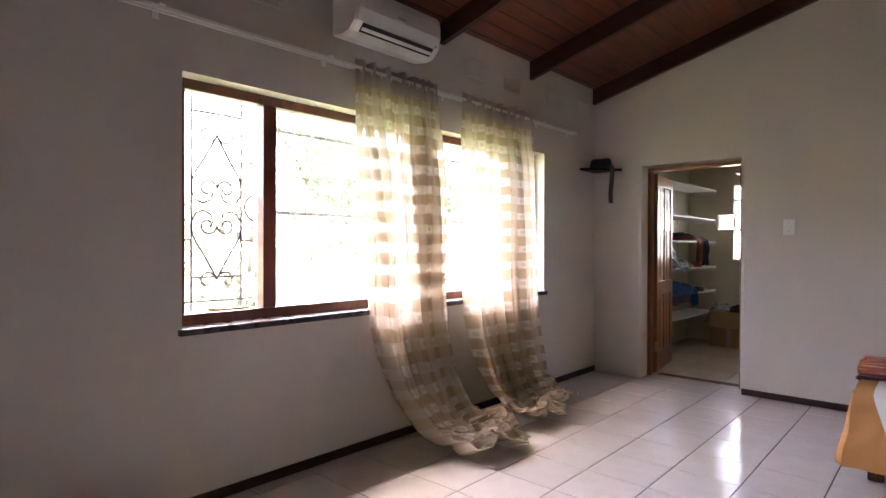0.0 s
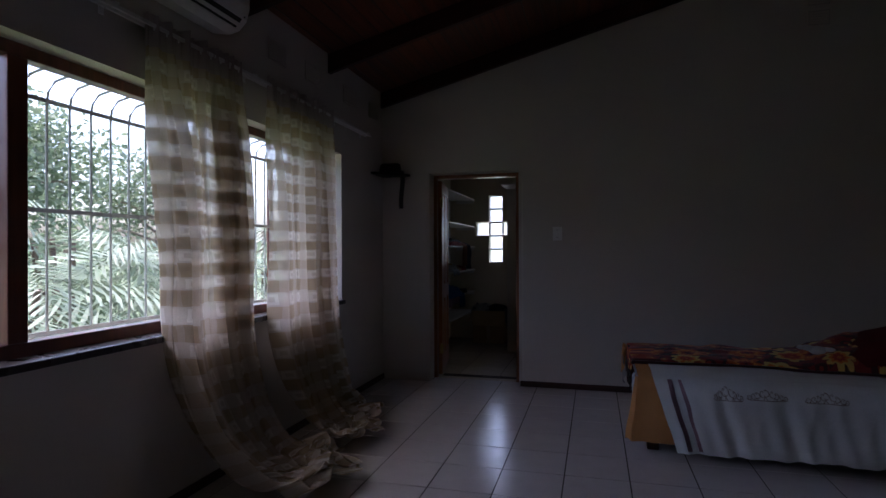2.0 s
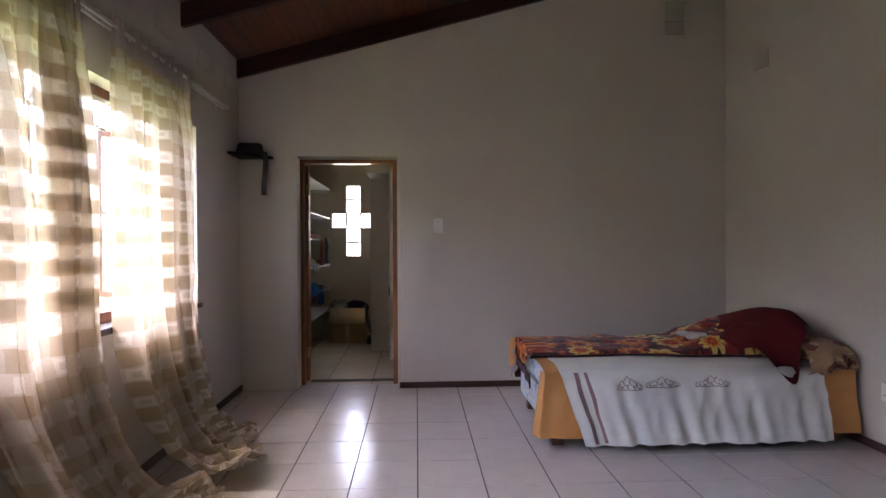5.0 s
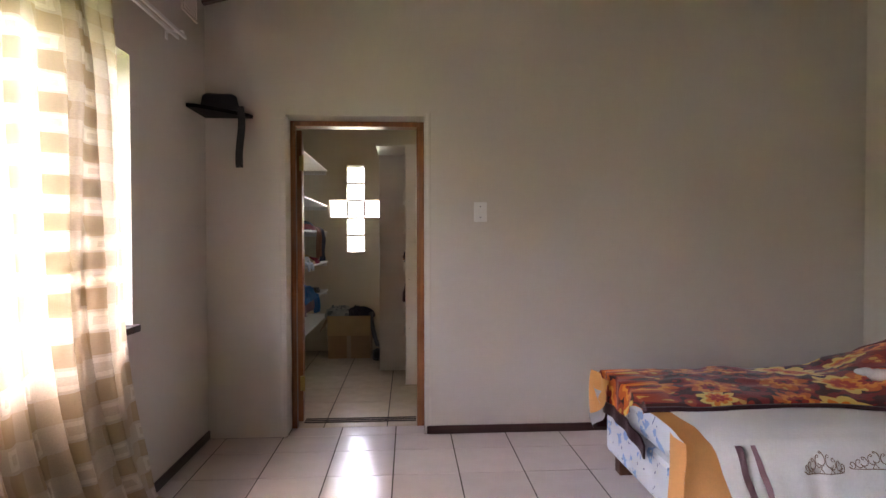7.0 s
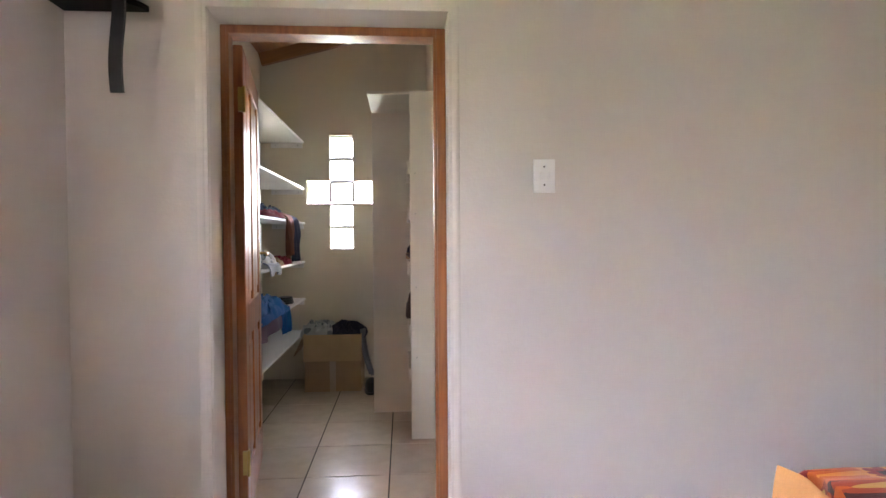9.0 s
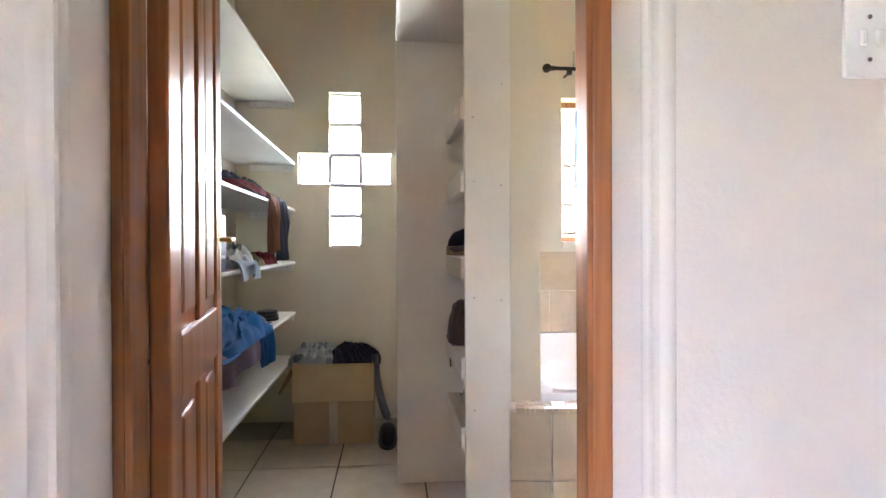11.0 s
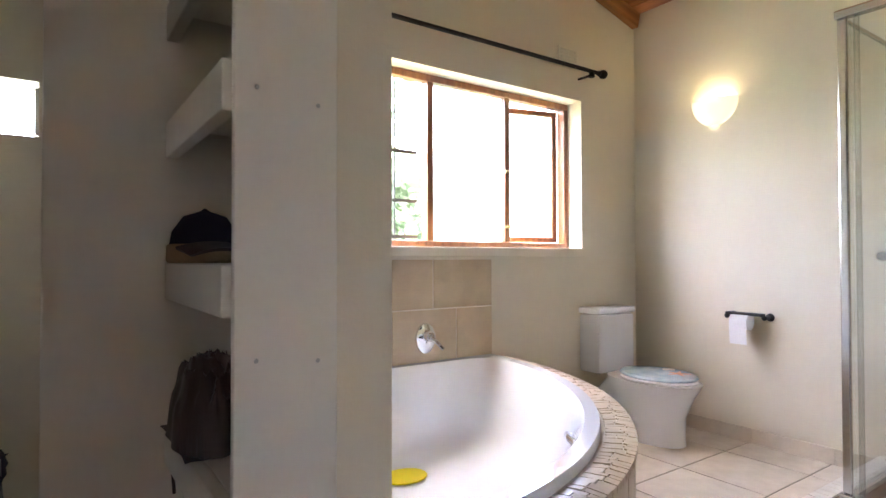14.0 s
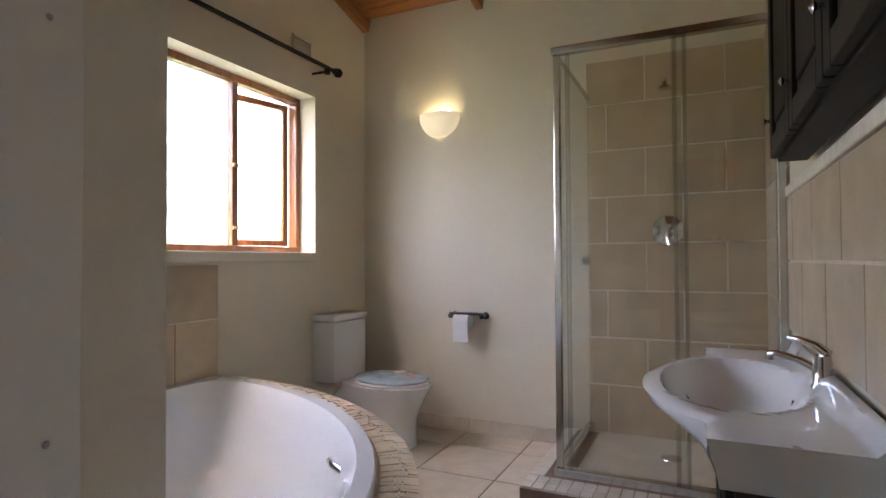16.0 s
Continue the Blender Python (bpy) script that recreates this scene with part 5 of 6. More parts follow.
# shelf unit on the partition
cu = thing("shelf_unit", "white painted open shelf unit built against the partition", "shelf unit")
bm = B()
box(bm, -1.14, PX0 - 0.001, 7.447, 7.467, 0, 2.117, 0.002)
part("end_panel", bm, M_WHITE, cu)
bm = B()
box(bm, -1.14, PX0 - 0.001, 6.915, 7.447, 2.10, 2.117, 0.002)
part("top_board", bm, M_WHITE, cu)
bm = B()
box(bm, -0.885, PX0 + 0.002, 6.894, 6.914, 0, 2.117, 0.003)
stile = part("front_panel", bm, M_WHITE, cu)
for x, z in ((-0.85, 1.375), (-0.85, 0.93), (-0.745, 1.36), (-0.745, 0.92), (-0.853, 1.62), (-0.74, 1.75), (-0.85, 0.5)):
    bm = B()
    lathe(bm, [(0.004, 0), (0.003, 0.0015)], 8)
    bmesh.ops.transform(bm, matrix=pose(x, 6.894, z, 90), verts=bm.verts[:])
    part("screw", bm, M_IRONW, stile)
SU = (1.70, 1.42, 1.085, 0.70, 0.43)
for z in SU:
    bm = B()
    box(bm, -0.872, PX0 - 0.002, 6.916, 7.446, z - 0.016, z - 0.001, 0.002)
    part("shelf", bm, M_WHITE, cu)
    bm = B()
    box(bm, -0.900, -0.8725, 6.915, 7.4465, z - 0.085, z, 0.003)
    part("shelf_lip", bm, M_WHITE, cu)
cap = thing("cap", "dark blue cap with a tan band lying on a shelf", "cap")
bm = B()
lathe(bm, [(0.085, 0.0), (0.09, 0.03), (0.082, 0.07), (0.055, 0.105), (0.012, 0.118), (0.004, 0.124)], 24, 0.85, 1.0, (-0.83, 7.36, SU[2] + 0.002))
part("crown", bm, M_NAVY, cap, smooth=True)
bm = B()
lathe(bm, [(0.089, 0.0), (0.094, 0.005), (0.093, 0.04), (0.088, 0.042)], 24, 0.87, 1.0, (-0.83, 7.356, SU[2] + 0.001))
part("band", bm, M_TANCAP, cap, "tan band", smooth=True)
bm = B()
sheet(bm, 12, 8, lambda u, v: (-0.835 + 0.075 * (u * 2 - 1) * (1 - 0.3 * v), 7.25 - 0.09 * v * (1 - 0.5 * (u * 2 - 1) ** 2), SU[2] + 0.03 - 0.016 * v + 0.012 * (1 - (u * 2 - 1) ** 2)), 0.006)
part("peak", bm, M_BROWNLEATHER, cap, "brown peak", smooth=True)
hb = thing("handbag", "crumpled dark brown leather bag on a shelf", "bag")
heap("body", -0.83, 7.29, 0.08, 0.15, SU[3], 0.21, 31.0, M_BROWNLEATHER, "", "", 0.25, parent=hb, sq=3.0)
bm = B()
tube(bm, [(-0.875, 7.34, SU[3] + 0.08), (-0.892, 7.36, SU[3] + 0.02), (-0.896, 7.365, SU[3] - 0.06), (-0.892, 7.36, SU[3] - 0.13)], 0.004, 6)
part("strap", bm, M_BROWNLEATHER, hb, "thin hanging strap", smooth=True)
heap("folded_cloth", -0.79, 7.2, 0.06, 0.2, SU[4], 0.10, 33.0, M_GREYCLOTH, "grey cloth bundle on the low shelf", "clothing", 0.8)

# ---- bathroom ----
ECX, ECY, ERX, ERY, RIM = -0.45, YN - 0.004, 1.40, 1.555, 0.55


def on_bath(t, d, z):
    """The bath's outline, d inside it; t from the north wall round to the partition."""
    a = t * math.radians(98.6)
    x = ECX + (ERX - d) * math.cos(a)
    y = ECY - (ERY - d) * math.sin(a)
    return x, y, z


bath = thing("bathtub", "white corner bath with a curved front, set in tiles", "bathtub")
bm = B()
NB = 48
rings = []
BC = (-0.10, 7.95)


def closed_outline(d, z, n=64):
    """The whole plan of the bath at an inset d: curve, partition side and wall side."""
    pts = []
    for i in range(n):
        x, y, _ = on_bath(i / (n - 1), d, z)
        pts.append((min(x, 2.0), y))
    pts = [(max(PX1 + 0.002 + d, x), min(YN - 0.006 - d, y)) for x, y in pts]
    for i in range(1, 12):
        pts.append((PX1 + 0.002 + d, lerp(pts[n - 1][1], YN - 0.006 - d, i / 12)))
    for i in range(0, 16):
        pts.append((lerp(PX1 + 0.002 + d, pts[0][0], i / 16), YN - 0.006 - d))
    return pts


def shrink(pts, k):
    return [(BC[0] + (x - BC[0]) * k, BC[1] + (y - BC[1]) * k) for x, y in pts]


def soften(pts, times):
    """Rounds the corners of a closed outline."""
    for _ in range(times):
        pts = [((pts[k - 1][0] + 2 * p[0] + pts[(k + 1) % len(pts)][0]) / 4, (pts[k - 1][1] + 2 * p[1] + pts[(k + 1) % len(pts)][1]) / 4) for k, p in enumerate(pts)]
    return pts


outer = closed_outline(0.0, RIM)
inner = soften(closed_outline(0.05, RIM), 14)
deep = soften(inner, 60)
levels = [(outer, RIM - 0.035), (outer, RIM - 0.008), (shrink(outer, 0.995), RIM), (inner, RIM), (shrink(inner, 0.985), RIM - 0.012), (shrink(soften(inner, 20), 0.965), RIM - 0.07), (shrink(deep, 0.95), RIM - 0.16), (shrink(deep, 0.89), RIM - 0.28), (shrink(deep, 0.82), RIM - 0.345), (shrink(deep, 0.72), RIM - 0.385), (shrink(deep, 0.5), RIM - 0.40), (shrink(deep, 0.2), RIM - 0.402)]
for pts, z in levels:
    rings.append([bm.verts.new((x, y, z)) for x, y in pts])
for a, b in zip(rings, rings[1:]):
    for k in range(len(a)):
        bm.faces.new((a[k], a[(k + 1) % len(a)], b[(k + 1) % len(a)], b[k]))
bm.faces.new(rings[-1])
part("tub", bm, M_CERAMIC, bath, smooth=True)
bm = B()
tube(bm, [(0.455, 7.41, 0.445), (0.42, 7.40, 0.455), (0.385, 7.36, 0.455), (0.355, 7.30, 0.455), (0.345, 7.26, 0.455), (0.37, 7.235, 0.44)], 0.012, 10)
part("grab_handle", bm, M_CHROME, bath, "chrome grab handle", smooth=True)
bm = B()
lathe(bm, [(0.001, 0), (0.16, 0), (0.165, 0.004), (0.16, 0.008), (0.001, 0.009)], 28, 0.62, 0.5, (0.13, 8.06, RIM - 0.394))
solid("bath_mat", bm, cloth_mat("yellow_rubber", (0.75, 0.62, 0.0), 0.5), "small round yellow mat lying in the bath", "bath mat")
apron = thing("bath_surround", "beige tiled surround of the corner bath", "bath surround", kind="structure")
bm = B()
sheet(bm, 60, 1, lambda u, v: on_bath(u * 1.02, -0.085, v * (RIM - 0.04)), 0.02)
part("apron_backing", bm, M_PALEGROUT, apron)
NT = 17
for k in range(NT):
    for za, zb_ in ((0.0, 0.25), (0.255, 0.505)):
        bm = B()
        u0, u1 = (k + 0.02) / NT * 1.02, (k + 0.98) / NT * 1.02
        sheet(bm, 3, 1, lambda u, v: on_bath(lerp(u0, u1, u), -0.096, lerp(za, zb_, v)), 0.01)
        part("tile", bm, M_SANDTILE, apron)
bm = B()
sheet(bm, 60, 2, lambda u, v: on_bath(u * 1.02, lerp(-0.108, 0.03, v), RIM - 0.036 + (0.010 if v == 0.5 else 0.006 * (1 - v))), 0.012)
part("capping_bed", bm, M_PALEGROUT, apron)
random.seed(5)
edges = [0.0]
while edges[-1] < 1.0:
    edges.append(edges[-1] + random.uniform(0.006, 0.014))
for e0, e1 in zip(edges, edges[1:]):
    cut = random.uniform(-0.085, -0.045)
    for d0, d1 in ((-0.113, cut - 0.002), (cut + 0.002, -0.012)):
        tilt_, lean = random.uniform(-0.0015, 0.0015), random.uniform(-0.0015, 0.0015)
        bm = B()
        ring = []
        for e, d in ((e0 + 0.0005, d0), (e1 - 0.0005, d0), (e1 - 0.0005, d1), (e0 + 0.0005, d1)):
            x, y, z = on_bath(e + (lean if d == d1 else 0), d, RIM - 0.0205 - 0.10 * abs(d + 0.06) + tilt_)
            ring.append((bm.verts.new((x, y, z - 0.02)), bm.verts.new((x, y, z))))
        bm.faces.new([p[1] for p in ring])
        for k in range(4):
            bm.faces.new((ring[k][0], ring[(k + 1) % 4][0], ring[(k + 1) % 4][1], ring[k][1]))
        part("tile", bm, M_SANDTILE, apron)
# tiles behind the bath
splash = thing("bath_splashback", "large sand-coloured tiles with pale joints above the bath", "wall tiles", kind="structure")
bm = B()
box(bm, PX1, 0.953, YN - 0.006, YN - 0.0005, RIM, 1.09)
part("grout", bm, M_PALEGROUT, splash)
for za, zb_, off in ((RIM - 0.02, 0.822, 0.70), (0.828, 1.088, 0.548)):
    x = off - 0.405 * 4
    while x < 0.95:
        x0_, x1_ = max(x + 0.003, PX1 + 0.001), min(x + 0.402, 0.951)
        if x1_ - x0_ > 0.03:
            bm = B()
            box(bm, x0_, x1_, YN - 0.011, YN - 0.005, za, zb_, 0.002)
            part("tile", bm, M_SANDTILE, splash)
        x += 0.405
mx = thing("bath_mixer", "chrome bath mixer on an oval wall plate", "tap")
bm = B()
lathe(bm, [(0.001, 0), (0.07, 0), (0.068, 0.012), (0.05, 0.02), (0.001, 0.022)], 24, 0.85, 1.15)
bmesh.ops.transform(bm, matrix=pose(0.493, YN - 0.012, 0.675, 90), verts=bm.verts[:])
part("plate", bm, M_CHROME, mx, smooth=True)
bm = B()
lathe(bm, [(0.001, 0), (0.028, 0), (0.026, 0.035), (0.018, 0.045), (0.001, 0.046)], 16)
bmesh.ops.transform(bm, matrix=pose(0.493, YN - 0.03, 0.69, 90), verts=bm.verts[:])
tube(bm, [(0.495, YN - 0.065, 0.685), (0.515, YN - 0.095, 0.66), (0.54, YN - 0.115, 0.625)], 0.011, 8)
part("lever", bm, M_CHROME, mx, smooth=True)
# curtain pole
pole = thing("curtain_pole", "dark metal curtain pole with ball finials", "curtain rail")
bm = B()
tube(bm, [(-0.1, 8.36, 2.285), (1.76, 8.36, 2.285)], 0.0125, 12)
part("pole", bm, M_DARKWOOD, pole, smooth=True)
for x, s in ((1.76, 1), (-0.1, -1)):
    bm = B()
    lathe(bm, [(0.014, 0), (0.018, 0.01), (0.014, 0.018), (0.026, 0.035), (0.03, 0.05), (0.026, 0.066), (0.008, 0.078)], 16)
    bmesh.ops.transform(bm, matrix=pose(x, 8.36, 2.285, 0, 90 * s), verts=bm.verts[:])
    part("finial", bm, M_DARKWOOD, pole, smooth=True)
for x in (0.0, 1.70):
    bm = B()
    tube(bm, [(x, YN, 2.262), (x, 8.37, 2.262)], 0.008, 8)
    lathe(bm, [(0.02, 0), (0.018, 0.03)], 12, at=(x, 8.36, 2.247))
    part("bracket", bm, M_DARKWOOD, pole, smooth=True)
for x in (0.13, 1.595):
    air_brick("air_vent", (x, YN, 2.385), 0, 0.17, 0.125, 5, M_WALL2)

# toilet
wc = thing("toilet", "white ceramic toilet with a picture on its lid", "toilet")
bm = B()
box(bm, 1.685, 2.04, 8.30, YN - 0.004, 0.365, 0.735, 0.022)
part("cistern", bm, M_CERAMIC, wc, smooth=True)
bm = B()
box(bm, 1.677, 2.048, 8.292, YN - 0.002, 0.737, 0.78, 0.016)
part("cistern_lid", bm, M_CERAMIC, wc, smooth=True)
bm = B()
lathe(bm, [(0.001, 0.735), (0.018, 0.735), (0.018, 0.785), (0.001, 0.786)], 16, at=(1.863, 8.38, 0))
part("flush_button", bm, M_CHROME, wc, smooth=True)
bm = B()
wprof = [(0.138, 0.0, 0.31, 8.165), (0.136, 0.06, 0.305, 8.165), (0.136, 0.18, 0.305, 8.16), (0.146, 0.25, 0.31, 8.14), (0.166, 0.32, 0.30, 8.10), (0.185, 0.375, 0.29, 8.06), (0.188, 0.40, 0.295, 8.055), (0.165, 0.405, 0.27, 8.055)]
rings = []
for rx, z, ry, cy in wprof:
    rings.append([bm.verts.new((1.879 + rx * math.copysign(abs(math.cos(t)) ** 0.8, math.cos(t)), cy + ry * math.sin(t) if math.sin(t) < 0 or z > 0.3 else cy + (YN - 0.012 - cy) * math.sin(t) ** 0.6, z)) for t in [2 * math.pi * k / 36 for k in range(36)]])
for a, b in zip(rings, rings[1:]):
    for k in range(36):
        bm.faces.new((a[k], a[(k + 1) % 36], b[(k + 1) % 36], b[k]))
bm.faces.new(rings[0][::-1])
bm.faces.new(rings[-1])
bowl_ = part("bowl", bm, M_CERAMIC, wc, smooth=True)
bm = B()
lathe(bm, [(0.001, 0.404), (0.182, 0.404), (0.188, 0.412), (0.182, 0.424), (0.001, 0.425)], 40, 1.0, 1.28, (1.879, 8.02, 0))
seat_ = part("seat", bm, M_CERAMIC, wc, smooth=True)
bm = B()
lathe(bm, [(0.001, 0.426), (0.180, 0.426), (0.187, 0.434), (0.180, 0.446), (0.10, 0.450), (0.001, 0.451)], 40, 1.0, 1.28, (1.879, 8.02, 0))
lid = part("lid", bm, material("sea_blue_print", (0.28, 0.42, 0.52), 0.2, vary=0.15, scale=9, colour2=(0.52, 0.62, 0.66)), wc, "blue sea picture on the lid", smooth=True)
bm = B()
for k in range(5):
    a = 2 * math.pi * k / 5 + 0.4
    tube(bm, [(1.93, 7.92, 0.4505), (1.93 + 0.075 * math.cos(a), 7.92 + 0.075 * math.sin(a), 0.4495)], 0.016, 6, taper=lambda t: 1 - 0.75 * t)
bmesh.ops.scale(bm, vec=(1, 1, 0.2), verts=bm.verts[:], space=Matrix.Translation((0, 0, -0.45)))
part("starfish_print", bm, cloth_mat("orange_print", (0.50, 0.18, 0.06), 0.3), lid, "orange starfish shape")
bm = B()
lathe(bm, [(0.001, 0), (0.05, 0), (0.001, 0.002)], 18, 1.3, 0.8, (1.98, 8.03, 0.449))
part("shell_print", bm, cloth_mat("shell_print", (0.62, 0.52, 0.40), 0.3), lid, "pale shell shape")

for ob in (bowl_, seat_, lid):
    ob.scale.z = 0.91

# paper holder
tp = thing("paper_holder", "black toilet paper holder with a white roll", "paper holder")
for y in (7.56, 7.775):
    bm = B()
    lathe(bm, [(0.024, 0), (0.022, 0.01), (0.011, 0.02), (0.011, 0.07), (0.016, 0.075), (0.001, 0.085)], 14)
    bmesh.ops.transform(bm, matrix=pose(XR, y, 0.75, 0, -90), verts=bm.verts[:])
    part("post", bm, M_BLACK, tp, smooth=True)
bm = B()
box(bm, XR - 0.095, XR - 0.055, 7.56, 7.775, 0.757, 0.775, 0.004)
part("cover", bm, M_BLACK, tp)
roll = thing("paper_roll", "white toilet paper roll with a loose end", "toilet paper")
bm = B()
lathe(bm, [(0.02, -0.05), (0.048, -0.05), (0.048, 0.05), (0.02, 0.05)], 24)
bmesh.ops.transform(bm, matrix=pose(XR - 0.07, 7.69, 0.72, 90), verts=bm.verts[:])
M_PAPER = cloth_mat("white_paper", (0.80, 0.80, 0.80), 0.9, 0.01)
part("roll", bm, M_PAPER, roll, smooth=True)
bm = B()
sheet(bm, 4, 8, lambda u, v: (XR - 0.119 + 0.01 * v * v, lerp(7.64, 7.74, u), 0.72 - 0.13 * v), 0.001)
part("loose_end", bm, M_PAPER, roll, smooth=True)

# wall lamp
wl = thing("wall_lamp", "lit half-bowl plaster wall lamp shining upwards", "wall lamp")
M_LAMP = bpy.data.materials.new("lit_lamp_bowl")
M_LAMP.use_nodes = True
lb = M_LAMP.node_tree.nodes["Principled BSDF"]
lb.inputs["Base Color"].default_value = (0.85, 0.80, 0.62, 1)
lb.inputs["Emission Color"].default_value = (1.0, 0.86, 0.52, 1)
lb.inputs["Emission Strength"].default_value = LAMP_GLOW
bm = B()


def bowl(u, v):
    a = math.pi * u
    r = 0.145 * math.sin(math.pi / 2 * (0.12 + 0.88 * v))
    return XR - 0.10 / 0.145 * r * math.sin(a) - 0.001, 7.875 - r * math.cos(a), 1.925 + 0.15 * v ** 1.6


sheet(bm, 24, 12, bowl, 0.006)
part("bowl", bm, M_LAMP, wl, smooth=True)
M_BULB = bpy.data.materials.new("lit_bulb")
M_BULB.use_nodes = True
bb = M_BULB.node_tree.nodes["Principled BSDF"]
bb.inputs["Base Color"].default_value = (0.9, 0.88, 0.8, 1)
bb.inputs["Emission Color"].default_value, bb.inputs["Emission Strength"].default_value = (1.0, 0.88, 0.62, 1), 0.2
bm = B()
bmesh.ops.create_icosphere(bm, subdivisions=3, radius=0.028, matrix=Matrix.Translation((XR - 0.055, 7.80, 2.07)))
part("bulb", bm, M_BULB, wl, "lit bulb", smooth=True)
bulb_data = bpy.data.lights.new("bulb", "POINT")
bulb_data.energy, bulb_data.color, bulb_data.shadow_soft_size = LAMP_WATTS, (1.0, 0.84, 0.52), 0.03
new("bulb", bulb_data).location = (XR - 0.055, 7.86, 2.05)

# tile skirting of the bathroom
sk = thing("baseboard_bath", "beige tile skirting along the bathroom wall", "skirting", kind="structure")
y = YN
for k in range(4):
    bm = B()
    a, b = max(6.95, 7.67 + 0.4326 * (1 - k) - 0.4326 + 0.003), min(YN - 0.001, 7.67 + 0.4326 * (2 - k) - 0.4326 - 0.0)
    box(bm, XR - 0.011, XR - 0.0005, a, b, 0.0, 0.085, 0.002)
    part("tile", bm, M_TILE2, sk)
for k in range(3):
    bm = B()
    a, b = 1.155 + 0.4326 * (k - 0) - 0.1, 1.155 + 0.4326 * (k + 1) - 0.1
    box(bm, a + 0.002, min(b, XR - 0.012), YN - 0.011, YN - 0.0005, 0.0, 0.085, 0.002)
    part("tile", bm, M_TILE2, sk)

# shower
GX, GY = 1.47, 6.90
shower = thing("shower_enclosure", "framed clear glass shower enclosure with chrome rails", "shower")
for name, a in (("glass_panel", (GX - 0.003, GX + 0.003, 6.35, GY - 0.02, 0.16, 2.05)), ("glass_door", (GX + 0.02, GX + 0.026, 6.0, 6.40, 0.16, 2.05)), ("glass_panel", (GX + 0.02, XR - 0.012, GY - 0.003, GY + 0.003, 0.16, 2.05))):
    bm = B()
    box(bm, *a)
    part(name, bm, M_SHOWERGLASS, shower).visible_shadow = False
M_ALU = material("bright_aluminium", (0.70, 0.71, 0.72), 0.22, metal=1.0, vary=0.03, scale=10)
for name, a in (("top_rail", (GX - 0.018, GX + 0.026, YB + 0.012, GY + 0.02, 2.05, 2.085)), ("top_rail", (GX + 0.026, XR - 0.012, GY - 0.01, GY + 0.01, 2.05, 2.066)), ("bottom_rail", (GX - 0.02, GX + 0.03, YB + 0.012, GY + 0.02, 0.125, 0.16)), ("bottom_rail", (GX + 0.03, XR - 0.012, GY - 0.02, GY + 0.02, 0.125, 0.16)),
                ("post", (GX - 0.008, GX + 0.012, GY - 0.022, GY + 0.012, 0.16, 2.05)), ("post", (GX - 0.02, GX + 0.03, YB + 0.012, YB + 0.045, 0.16, 2.05))):
    bm = B()
    box(bm, *a, 0.006)
    part(name, bm, M_ALU, shower)
M_SEAL = clear_glass("clear_plastic_seal", (0.95, 0.96, 0.95), 0.4, 0.10)
for a in ((GX + 0.012, GX + 0.03, 6.385, 6.405), (GX - 0.010, GX + 0.010, 6.345, 6.362), (GX - 0.010, GX + 0.010, GY - 0.062, GY - 0.045)):
    bm = B()
    box(bm, a[0], a[1], a[2], a[3], 0.16, 2.05, 0.003)
    part("door_seal", bm, M_SEAL, shower, "clear plastic seal strip").visible_shadow = False
bm = B()
for s in (1, -1):
    lathe(bm, [(0.006, 0), (0.006, 0.03), (0.018, 0.033), (0.018, 0.045), (0.001, 0.046)], 14)
bmesh.ops.transform(bm, matrix=pose(GX, 6.76, 1.10, 0, -90), verts=bm.verts[:])
part("knob", bm, M_CHROME, shower, smooth=True)
kerb = thing("shower_kerb", "raised shower base edged with small white tiles", "shower base", kind="structure")
bm = B()
box(bm, 1.315, XR - 0.001, YB + 0.001, 7.04, 0.0, 0.10)
part("core", bm, material("brown_kerb", (0.24, 0.15, 0.10), 0.6), kerb)
bm = B()
box(bm, 1.55, XR - 0.012, YB + 0.012, 6.85, 0.10, 0.108)
part("tray", bm, M_TILE2, kerb, "beige shower floor")
M_SMALL = material("small_white_tile", (0.72, 0.66, 0.56), 0.2, vary=0.06, scale=20, per_piece=0.05)
for i in range(20):
    y = 7.04 - i * 0.0525
    for a in ((1.315, 1.385), (1.389, 1.46)):
        if y - 0.049 > YB + 0.01:
            bm = B()
            box(bm, a[0], a[1], y - 0.049, y - 0.001, 0.10, 0.112, 0.002)
            part("tile", bm, M_SMALL, kerb)
for i in range(15):
    x = 1.468 + i * 0.0525
    if x + 0.049 < XR:
        bm = B()
        box(bm, x, x + 0.049, 6.97, 7.038, 0.10, 0.112, 0.002)
        part("tile", bm, M_SMALL, kerb)
bm = B()
lathe(bm, [(0.001, 0), (0.05, 0), (0.048, 0.004), (0.001, 0.0045)], 20, at=(1.95, 6.45, 0.108))
part("drain", bm, M_CHROME, kerb, "round drain")


def tile_field(name, label, place, u0, u1, rows, pitch, joints):
    """Wall tiles in running bond over pale grout: place(u, z0, z1, du) gives a box's corners."""
    t = thing(name, label, "wall tiles", kind="structure")
    bm = B()
    box(bm, *place(u0, u1, rows[0], rows[-1], 0.0005, 0.006))
    part("grout", bm, M_PALEGROUT, t)
    for k, (za, zb_) in enumerate(zip(rows, rows[1:])):
        u = joints[k % 2] - pitch * 12
        while u < u1:
            a, b = max(u + 0.004, u0), min(u + pitch - 0.004, u1)
            if b - a > 0.02:
                bm = B()
                box(bm, *place(a, b, za + 0.004, zb_ - 0.004, 0.005, 0.011), 0.002)
                part("tile", bm, M_SANDTILE, t)
            u += pitch
    return t


